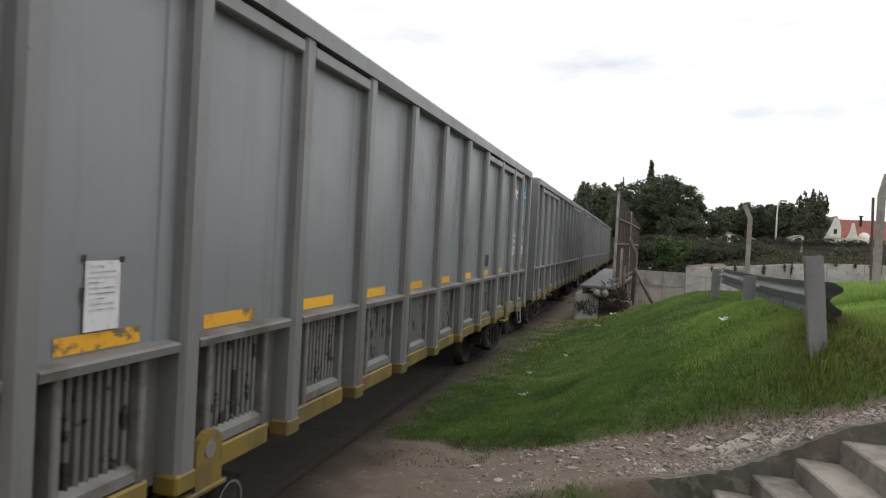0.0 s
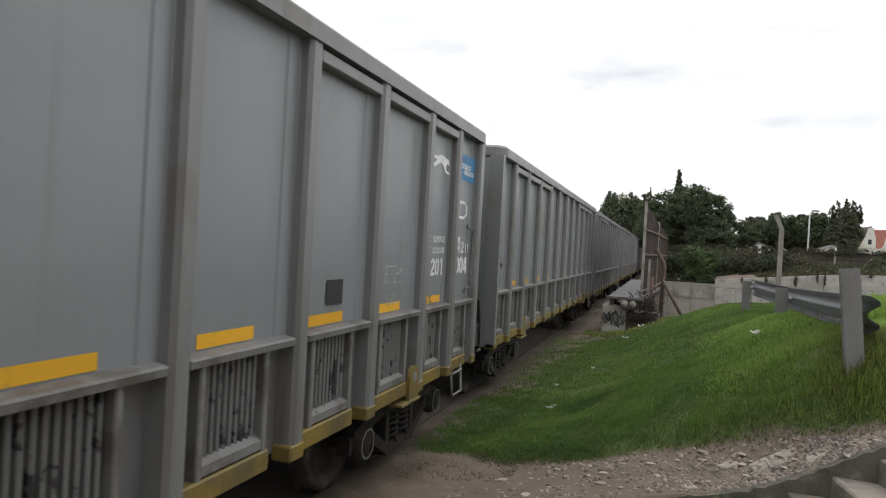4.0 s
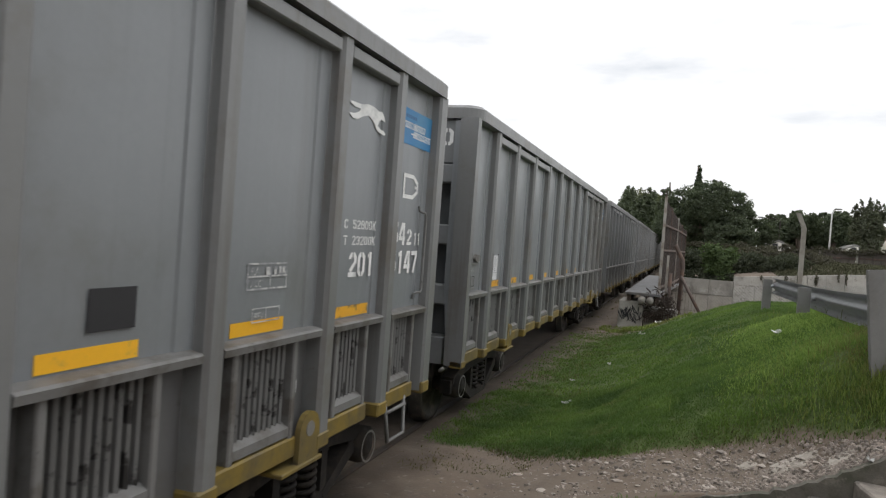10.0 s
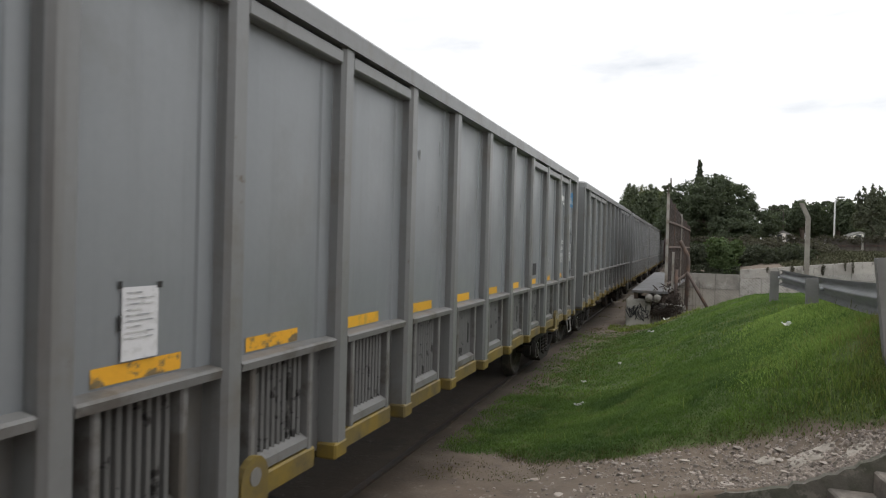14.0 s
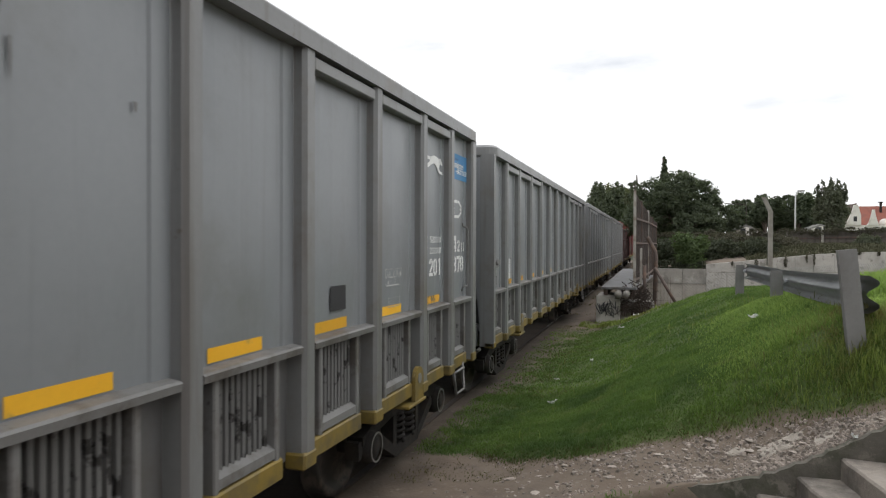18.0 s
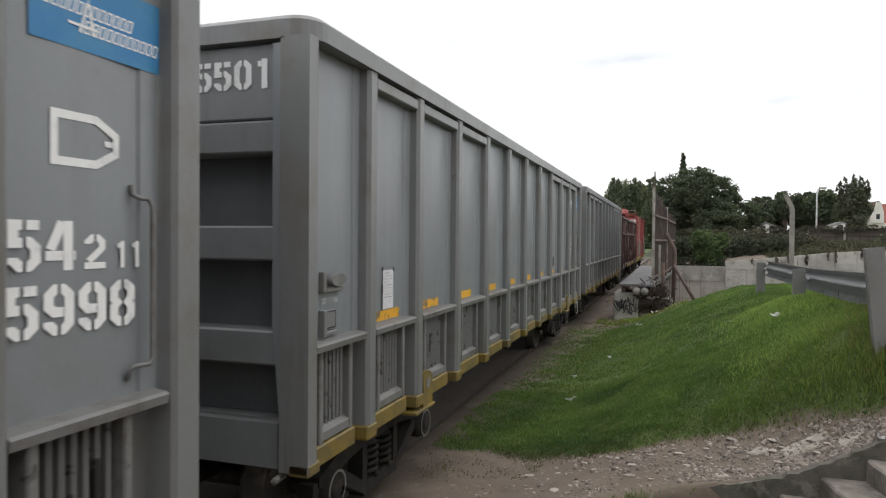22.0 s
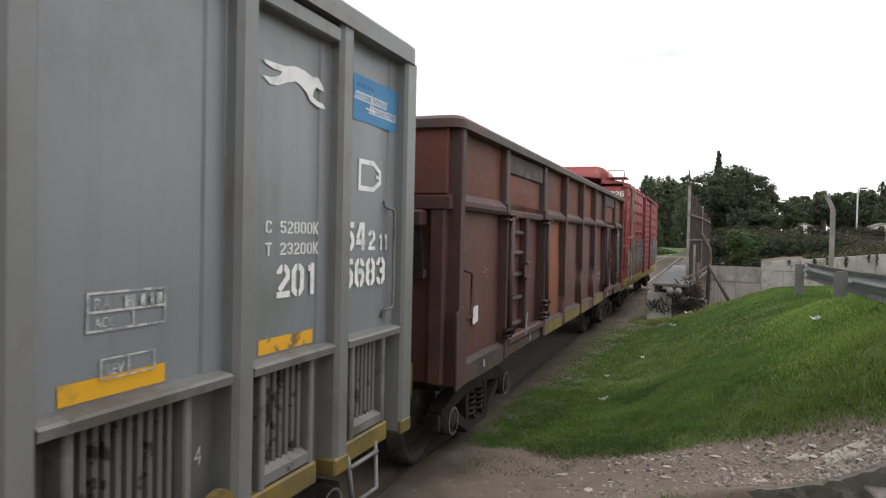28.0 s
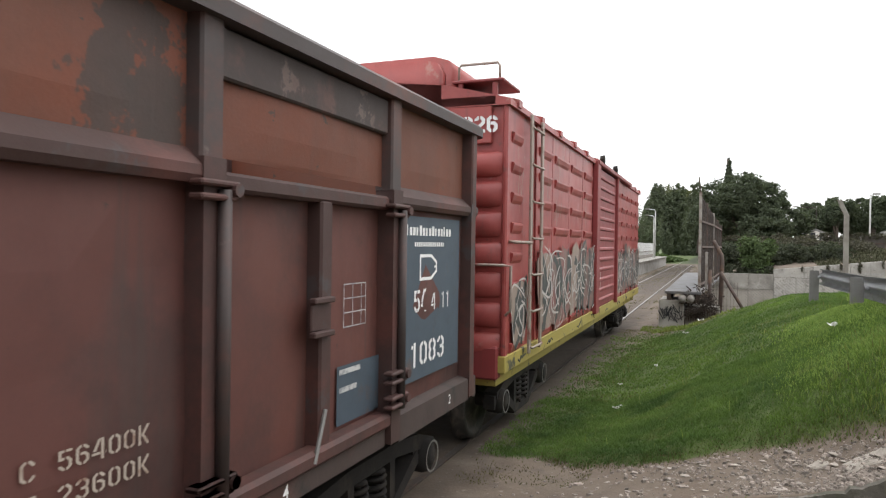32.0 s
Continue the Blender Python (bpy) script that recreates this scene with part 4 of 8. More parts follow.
    stencil("54", 0.17, 0.26, WHITE_MARK, wg, side_plane(R0 - 0.908, 1.985, 1.2585))
    stencil("2", 0.125, 0.095, WHITE_MARK, wg, side_plane(R0 - 0.61, 1.985, 1.2585))
    stencil("11", 0.1, 0.14, WHITE_MARK, wg, side_plane(R0 - 0.47, 1.985, 1.2585), weight=0.17)
    ln_ = 0.009
    bars("inspection_table", [(0, 0, 0.36, ln_), (0, 0.13, 0.36, 0.13 + ln_), (0, 0.065, 0.36, 0.065 + ln_), (0, 0, ln_, 0.13), (0.354, 0, 0.36, 0.13), (0.2, 0, 0.206, 0.13),
                              (0.06, -0.17, 0.31, -0.164), (0.06, -0.1, 0.31, -0.094), (0.06, -0.17, 0.066, -0.1), (0.304, -0.17, 0.31, -0.1), (0.18, -0.17, 0.186, -0.1)],
         FADED_MARK, wg, side_plane(R0 - 2.65, 1.735, 1.2585), "faded white inspection grid")
    bars("table_entries", [(0.16, 0.076, 0.2, 0.118), (0.235, 0.076, 0.255, 0.118), (0.28, 0.076, 0.3, 0.118), (0.31, 0.076, 0.34, 0.118)], FADED_MARK, wg, side_plane(R0 - 2.65, 1.735, 1.2605))
    lettering("RA", 0.04, 0.07, FADED_MARK, wg, side_plane(R0 - 2.62, 1.812, 1.2605), bold=0.0)
    lettering("ACC", 0.035, 0.09, FADED_MARK, wg, side_plane(R0 - 2.62, 1.75, 1.2605), bold=0.0)
    lettering("REV", 0.038, 0.08, FADED_MARK, wg, side_plane(R0 - 2.57, 1.58, 1.2605), bold=0.0)
    bars("black_plate", [(0, 0, 0.235, 0.165)], BLACK_PLATE, wg, side_plane(R0 - 3.61, 1.63, 1.2585), "matt black rectangle")
    lettering("14", 0.08, 0.07, FADED_MARK, wg, side_plane(R0 - 2.1, 1.1, 1.216), bold=0.0)
    bm = bmesh.new()
    tube(bm, [(1.255, R0 - 0.385, 2.3), (1.262, R0 - 0.385, 2.262), (1.285, R0 - 0.37, 2.25), (1.29, R0 - 0.335, 2.25), (1.295, R0 - 0.315, 2.22), (1.295, R0 - 0.315, 1.63), (1.292, R0 - 0.33, 1.603), (1.285, R0 - 0.395, 1.605), (1.265, R0 - 0.405, 1.59), (1.255, R0 - 0.405, 1.55)], 0.01)
    part("grab_rail", bm, GREY_LEDGE, wg, "bent grey grab rail", True)
    bm = bmesh.new()
    tube(bm, [(1.3, R0 - 0.9, 0.8), (1.33, R0 - 0.88, 0.52), (1.33, R0 - 0.58, 0.52), (1.3, R0 - 0.55, 0.8)], 0.016)
    tube(bm, [(1.32, R0 - 0.9, 0.74), (1.32, R0 - 0.56, 0.74)], 0.014)
    part("foot_step", bm, GREY_LEDGE, wg, "bent steel foot step", True)
    return wg


def number_hopper(wg, number, worn):
    stencil(number, 0.175, 0.55, WHITE_MARK, wg, side_plane(H_LEN - 0.92, 1.765, 1.2588), "wagon_number")
    stencil("11" + number, 0.17, 0.803, WHITE_MARK, wg, Matrix(((1, 0, 0, 0.262), (0, 0, -1, 0.044), (0, 1, 0, 2.955), (0, 0, 0, 1))), "wagon_number")
    for who, n, ua, ub, za, zb in (("5360", 26, 9.4, 11.1, 2.6, 3.18), ("1439", 34, 5.2, 7.2, 1.9, 3.1), ("5378", 10, 3.2, 7.0, 2.0, 3.1), ("5881", 10, 4.2, 9.0, 2.2, 3.1)):
        rnd = random.Random(6)
        for k in range(n if who == number else 0):
            u, z, ln_, w = rnd.uniform(ua, ub), rnd.uniform(za, zb), rnd.uniform(0.04, 0.5) * (1.0 if who == "5360" else 0.35), rnd.uniform(0.004, 0.014)
            if any(p - 0.17 < u < p + 0.03 for p in H_POSTS):
                continue
            pts = [(u - w, z), (u + w, z), (u + w * 0.8, z - ln_ * 0.5), (u + w * 0.2, z - ln_), (u - w * 0.3, z - ln_ * 0.9), (u - w * 0.9, z - ln_ * 0.4)]
            flat_poly("rust_run", pts, DRIP, wg, side_plane(0, 0, 1.2605 + 0.0002 * k), "dark dried run down the paint")
    if worn:
        p = bars("paper_notice", [(0, 0, 0.19, 0.285)], PAPER, wg, side_plane(1.19, 1.585, 1.2605), "white paper notice taped to the side")
        bars("printed_text", [(0.02, 0.26 - 0.022 * k, 0.02 + (0.14 if k % 3 else 0.08), 0.266 - 0.022 * k) for k in range(9)], FADED_MARK, p, Matrix.Translation((0, 0, 0.003)))
        bars("tape_residue", [(-0.02, 0.28, 0.0, 0.31), (0.18, 0.275, 0.21, 0.3), (-0.018, 0.12, 0.0, 0.18)], SLOT, p, Matrix.Translation((0, 0, 0.001)))


G_LEN = 12.25
G_POSTS = [0.2, 1.64, 3.4, 4.735, 6.19, 7.54, 8.98, 10.65, 12.05]


def build_gondola():
    wg = thing("open_gondola_wagon", "rusty oxide-red open freight wagon with dented posts", "freight wagon")
    ring_rim("top_rim", wg, 1.35, 0.0, G_LEN, 2.96, 3.06, 0.13, 0.14, OXIDE_RIM, "worn dark grey top rail")
    bm = bmesh.new()
    box(bm, (-1.27, 0.1, 0.85), (-1.2, G_LEN - 0.1, 3.0))
    for u in G_POSTS:
        box(bm, (-1.33, u - 0.1, 0.85), (-1.26, u, 3.0))
    part("far_side", bm, OXIDE_POST, wg)
    bm = bmesh.new()
    box(bm, (-1.25, 0.1, 0.92), (1.22, G_LEN - 0.1, 1.02))
    box(bm, (-1.1, 0.3, 0.74), (1.1, G_LEN - 0.3, 0.92))
    box(bm, (-0.25, 0.1, 0.5), (0.25, G_LEN - 0.1, 0.74))
    part("underframe", bm, STEEL, wg)
    rnd = random.Random(4)
    for i, u in enumerate(G_POSTS):
        hinge = i in (1, 2, 6, 7)
        w = 0.13 if hinge else 0.1
        bm = post_bm(u, w, 1.2, 1.31 if hinge else 1.33, 2.4, 2.98, 0.012)
        part("upper_post", bm, OXIDE_RIM if hinge else OXIDE_POST, wg)
        # lower post, some of them buckled
        bm = bmesh.new()
        zs = np.linspace(2.405, 0.84, 25)
        bent = 0.0 if hinge or i in (0, 8) else rnd.uniform(0.035, 0.06)
        zc = rnd.uniform(1.2, 1.6)
        rows = []
        for z in zs:
            d = bent * math.exp(-((z - zc) / 0.13) ** 2) - 0.6 * bent * math.exp(-((z - zc + 0.3) / 0.12) ** 2)
            dx = bent * 0.6 * math.exp(-((z - zc + 0.12) / 0.12) ** 2)
            rows.append([bm.verts.new(p) for p in ((1.2, u - w + d, z), (1.325 - dx, u - w + d, z), (1.325 - dx * 0.3, u + d * 1.2, z), (1.2, u + d, z))])
        for a, b in zip(rows, rows[1:]):
            for k in range(4):
                bm.faces.new((a[k], a[(k + 1) % 4], b[(k + 1) % 4], b[k]))
        bm.faces.new(rows[0][::-1])
        bm.faces.new(rows[-1])
        part("lower_post", bm, OXIDE_POST, wg, "buckled dark red post" if bent else "")
    lo = [0.06] + G_POSTS
    hi = G_POSTS + [G_LEN - 0.02]
    for i, (a, b) in enumerate(zip(lo, hi)):
        b2 = b - (0.13 if i in (1, 2, 6, 7) else 0.1)
        if b2 - a < 0.05:
            continue
        part("top_panel", bay_panel(a, b2, 1.24, 2.42, 2.98, 0.02, False), OXIDE_TOP, wg)
        bm = bmesh.new()
        door = i in (2, 7)
        if door:
            box(bm, (1.2, a, 2.28), (1.3, b2, 2.36), 0.015)
        else:
            prism(bm, [(1.2, 2.3), (1.3, 2.3), (1.318, 2.33), (1.318, 2.37), (1.245, 2.44), (1.2, 2.44)], 1, a, b2)
        part("belt_rail", bm, OXIDE_POST, wg)
        mat = OXIDE
        if i == 3:
            mat = ORANGE
        if not door:
            bm = bay_panel(a, b2, 1.235, 0.98, 2.31, 0.02, False)
            for v in bm.verts:
                v.co.x += 0.022 * noise.noise(Vector((i * 7.1, v.co.y * 2.2, v.co.z * 1.6)))
            part("side_panel", bm, mat, wg, "orange primer panel with dents" if mat is ORANGE else "")
            bm = bmesh.new()
            prism(bm, [(1.2, 0.82), (1.315, 0.82), (1.315, 0.985), (1.25, 1.005), (1.2, 1.01)], 1, a, b2)
            part("side_sill", bm, OXIDE_SILL, wg)
            if i in (3, 4, 5, 6):
                bars("yellow_patch", [(0, 0, b2 - a - (0.1 if i != 5 else 0.5), 0.15)], YELLOW_SILL, wg, side_plane(a + 0.02, 0.828, 1.3175), "weathered yellow paint on the sill")
        else:
            # drop door: two recessed leaves, middle stile, hinges, rungs
            mid = (a + b2) / 2 + (0.04 if i == 2 else 0.05)
            d0 = part("side_door", bay_panel(a, mid - 0.05, 1.215, 1.0, 2.28, 0.01, False), OXIDE, wg)
            part("side_door", bay_panel(mid + 0.05, b2, 1.215, 1.0, 2.28, 0.01, False), OXIDE, wg)
            bm = bmesh.new()
            box(bm, (1.2, mid - 0.06, 0.98), (1.3, mid + 0.05, 2.29), 0.012)
            box(bm, (1.21, a + 0.02, 0.95), (1.33, b2, 1.04), 0.02)
            part("door_stile", bm, OXIDE_POST, wg)
            bm = bmesh.new()
            box(bm, (1.2, a, 0.82), (1.29, b2, 0.95), 0.015)
            part("side_sill", bm, OXIDE_SILL, wg)
            for uu in (a - 0.06, b2 + 0.06):
                for z in (2.29, 1.12, 1.27 if uu > a else 1.12):
                    bm = bmesh.new()
                    box(bm, (1.3, uu - 0.13, z), (1.37, uu + 0.1, z + 0.025), 0.008)
                    box(bm, (1.3, uu - 0.13, z - 0.055), (1.37, uu + 0.08, z - 0.03), 0.008)
                    lathe_x(bm, [(1.3, 0.028), (1.385, 0.028)], 10, 0, uu + 0.07, z - 0.01)
                    part("hinge", bm, OXIDE_POST, wg, "heavy rusty hinge")
                bm = bmesh.new()
                tube(bm, [(1.345, uu + 0.03, 1.05), (1.345, uu + 0.03, 2.28)], 0.028, 10)
                part("door_bar", bm, OXIDE_RIM, wg, "", True)
            bm = bmesh.new()
            box(bm, (1.3, mid - 0.17, 1.6), (1.34, mid + 0.02, 1.63), 0.006)
            box(bm, (1.3, mid - 0.17, 1.77), (1.34, mid + 0.02, 1.8), 0.006)
            box(bm, (1.29, mid - 0.16, 1.63), (1.31, mid - 0.05, 1.77), 0.006)
            part("door_latch", bm, OXIDE_POST, wg)
            if i == 2:
                for z in (1.12, 1.4, 1.66, 1.9, 2.12):
                    bm = bmesh.new()
                    prism(bm, [(1.215, z - 0.03), (1.262, z - 0.022), (1.27, z), (1.262, z + 0.02), (1.215, z + 0.032)], 1, a + 0.03, mid - 0.08)
                    part("door_rib", bm, OXIDE_POST, wg, "", True)
            bm = bmesh.new()
            box(bm, (1.23, a, 2.74), (1.28, b2, 2.95), 0.01)
            part("name_board", bm, HEADER, wg, "dark scuffed header plate with unreadable traces")
            bm = bmesh.new()
            tube(bm, [(1.33, mid - 0.15, 0.98), (1.31, mid - 0.02, 1.22)], 0.012, 6)
            part("drop_rod", bm, CAP, wg)
    # leading and trailing end walls
    for y, s in ((0.04, 1), (G_LEN - 0.04, -1)):
        bm = bmesh.new()
        box(bm, (-1.22, min(y, y + s * 0.08), 2.42), (1.22, max(y, y + s * 0.08), 2.98), 0.01)
        part("end_top_panel", bm, OXIDE_TOP, wg)
        bm = bmesh.new()
        box(bm, (-1.22, min(y + s * 0.05, y + s * 0.12), 0.85), (1.22, max(y + s * 0.05, y + s * 0.12), 2.42), 0.01)
        part("end_wall", bm, OXIDE, wg)
        bm = bmesh.new()
        ya, yb = y - s * 0.04, y + s * 0.1
        prism(bm, [(min(ya, yb), 2.3), (max(ya, yb), 2.3), (max(ya, yb), 2.44), (min(ya, yb), 2.4)], 0, -1.26, 1.26)
        part("end_belt", bm, OXIDE_POST, wg)
        for x in (-1.2, -0.45, 0.45, 1.08):
            bm = bmesh.new()
            box(bm, (x, min(y - s * 0.03, y + s * 0.1), 0.85), (x + 0.14, max(y - s * 0.03, y + s * 0.1), 2.31), 0.02)
            part("end_post", bm, OXIDE_POST, wg)
        bm = bmesh.new()
        yc = y - s * 0.05
        box(bm, (-0.12, min(yc - s * 0.4, yc + s * 0.2), 0.68), (0.12, max(yc - s * 0.4, yc + s * 0.2), 0.9), 0.02)
        box(bm, (-0.17, min(yc - s * 0.46, yc - s * 0.2), 0.64), (0.13, max(yc - s * 0.46, yc - s * 0.2), 0.94), 0.04)
        part("coupler", bm, STEEL, wg, "dark knuckle coupler")
    # hand brake on the leading end
    bm = bmesh.new()
    n = 24
    cx, cz = 0.69, 2.25
    tube(bm, [(cx + 0.305 * math.cos(2 * math.pi * k / n), -0.2, cz + 0.305 * math.sin(2 * math.pi * k / n)) for k in range(n + 1)], 0.013, 6)
    for k in range(4):
        a = math.pi / 2 * k + 0.35
        tube(bm, [(cx + 0.1 * math.cos(a), -0.15, cz + 0.1 * math.sin(a)), (cx + 0.22 * math.cos(a), -0.19, cz + 0.22 * math.sin(a)), (cx + 0.305 * math.cos(a), -0.2, cz + 0.305 * math.sin(a))], 0.013, 6)
    bw = part("brake_wheel", bm, PALE_WORN, wg, "worn pale hand brake wheel", True)
    bm = bmesh.new()
    r = bmesh.ops.create_cone(bm, cap_ends=True, segments=24, radius1=0.165, radius2=0.15, depth=0.06)
    bmesh.ops.rotate(bm, verts=r["verts"], cent=(0, 0, 0), matrix=Matrix.Rotation(radians(90), 3, "X"))
    bmesh.ops.translate(bm, verts=r["verts"], vec=(cx, -0.12, cz))
    part("brake_disc", bm, PALE_WORN, bw, "pale flaking gear cover")
    bm = bmesh.new()
    box(bm, (cx, -0.1, 2.15), (1.06, 0.02, 2.29), 0.02)
    lathe_x(bm, [(0.0, 0.025), (0.05, 0.03), (0.09, 0.02)], 10, 0.9, -0.08, 2.24)
    part("brake_housing", bm, OXIDE_POST, bw, "rusty brake gear housing")
    bm = bmesh.new()
    box(bm, (0.98, -0.02, 1.72), (1.06, 0.04, 1.8), 0.01)
    part("chain_guide", bm, OXIDE_POST, bw)
    bm = bmesh.new()
    prism(bm, [(0.8, 2.15), (1.03, 2.15), (1.06, 1.8), (0.99, 1.76), (0.9, 1.86), (0.84, 2.02)], 1, -0.05, -0.03)
    part("brake_guard", bm, STEEL, bw, "bent dark steel guard plate")
    bm = bmesh.new()
    for k in range(9):
        z = 1.95 - 0.075 * k
        pts = []
        for q in range(9):
            a = 2 * math.pi * q / 8
            w = 0.026 * math.cos(a)
            pts.append((0.89 + (w if k % 2 else 0.0), -0.13 + (0.0 if k % 2 else w), z + 0.05 * math.sin(a)))
        tube(bm, pts, 0.009, 5)
    tube(bm, [(0.89, -0.13, 1.36), (0.89, -0.12, 0.8)], 0.011, 6)
    tube(bm, [(0.79, -0.13, 1.95), (0.78, -0.12, 1.75), (0.75, -0.12, 1.55)], [0.02, 0.014, 0.01], 6)
    part("brake_chain", bm, STEEL, wg, "hanging rusty brake chain")
    bm = bmesh.new()
    box(bm, (0.2, -0.08, 0.9), (0.7, 0.02, 1.4), 0.02)
    part("end_box", bm, BLUE_BOARD, wg, "dark blue steel box on the end")
    bm = bmesh.new()
    box(bm, (0.3, -0.1, 0.75), (1.0, -0.06, 1.05), 0.02)
    part("end_plate", bm, YELLOW_SILL, wg, "dull yellow end plate")
    bm = bmesh.new()
    tube(bm, [(1.24, 0.3, 1.8), (1.34, 0.3, 1.78), (1.34, 0.38, 1.76), (1.34, 0.38, 1.4), (1.34, 0.3, 1.38), (1.24, 0.3, 1.36)], 0.013)
    part("grab_rail", bm, OXIDE_POST, wg, "rusty grab rail", True)
    bm = bmesh.new()
    prism(bm, [(0.0, 1.45), (0.2, 1.5), (0.22, 1.3), (0.27, 0.85), (0.02, 0.82)], 0, 1.325, 1.345)
    part("torn_corner_plate", bm, OXIDE_POST, wg, "bent corner plate")
    flat_poly("paper_label", [(0, 0.02), (0.03, 0), (0.1, 0.012), (0.15, 0.02), (0.165, 0.05), (0.15, 0.09), (0.16, 0.15), (0.12, 0.17), (0.09, 0.158), (0.05, 0.165), (0.01, 0.14), (0.018, 0.09)], PAPER, wg, side_plane(0.6, 1.29, 1.278), "torn white label")
    bars("chalk_spot", [(0, 0, 0.02, 0.012), (0.06, 0.02, 0.085, 0.035), (0.03, 0.05, 0.045, 0.06), (0.09, -0.05, 0.1, -0.03)], FADED_MARK, wg, side_plane(0.92, 1.74, 1.272), "scratched chalk traces")
    stencil("11083", 0.175, 0.72, CREAM_MARK, wg, Matrix(((1, 0, 0, 0.14), (0, 0, -1, 0.036), (0, 1, 0, 2.69), (0, 0, 0, 1))), "wagon_number")
    # board with the running number in the last bay
    o = 10.65
    bars("number_board", [(0, 0, 1.16, 1.12)], BLUE_BOARD, wg, side_plane(o + 0.03, 1.14, 1.262), "dull blue painted board with white figures")
    stencil("11083", 0.17, 0.78, WHITE_MARK, wg, side_plane(o + 0.1, 1.23, 1.266), "wagon_number", 0.14)
    stencil("C 54", 0.16, 0.46, WHITE_MARK, wg, side_plane(o + 0.08, 1.6, 1.266), weight=0.14)
    stencil("4 11", 0.12, 0.36, WHITE_MARK, wg, side_plane(o + 0.62, 1.6, 1.266), weight=0.12)
    tag_mark(wg, side_plane(o + 0.42, 1.83, 1.266), 0.29, 0.16, 0.022, WHITE_MARK)
    bars("title_lettering", [(0.055 * k, 0.0, 0.055 * k + (0.04 if k % 3 else 0.028), 0.055 if k % 4 else 0.07) for k in range(15)] + [(0.14 + 0.036 * k, -0.075, 0.164 + 0.036 * k, -0.045) for k in range(15)], WHITE_MARK, wg, side_plane(o + 0.18, 2.13, 1.266))
    stencil("C 56400K", 0.07, 0.5, CREAM_MARK, wg, side_plane(8.15, 1.35, 1.268), weight=0.12)
    stencil("T 23600K", 0.07, 0.5, CREAM_MARK, wg, side_plane(8.15, 1.24, 1.268), weight=0.12)
    bars("inspection_table", [(0, 0.08 * k, 0.26, 0.08 * k + 0.006) for k in range(4)] + [(0.1 * k, 0, 0.1 * k + 0.006, 0.24) for k in range(3)] + [(0.254, 0, 0.26, 0.24)], FADED_MARK, wg, side_plane(10.08, 1.6, 1.235), "faded inspection grid")
    bars("blue_patch", [(0, 0, 0.5, 0.33)], BLUE_BOARD, wg, side_plane(10.02, 1.06, 1.233), "blue paint patch with small figures")
    bars("small_text", [(0.06, 0.28, 0.3, 0.31), (0.06, 0.18, 0.26, 0.21)], FADED_MARK, wg, side_plane(9.98, 1.06, 1.2365))
    for t, u in (("8", 0.82), ("5", 2.6), ("4", 9.4), ("2", 11.5)):
        lettering(t, 0.07, 0.045, WHITE_MARK, wg, side_plane(u, 0.88, 1.321), "marking", 0.01)
    bars("black_square", [(0, 0, 0.11, 0.12)], BLACK_PLATE, wg, side_plane(0.785, 0.855, 1.3185), "small black painted square")
    for u in (1.45, G_LEN - 1.45):
        make_bogie(wg, u)
    return wg


B_LEN = 12.15


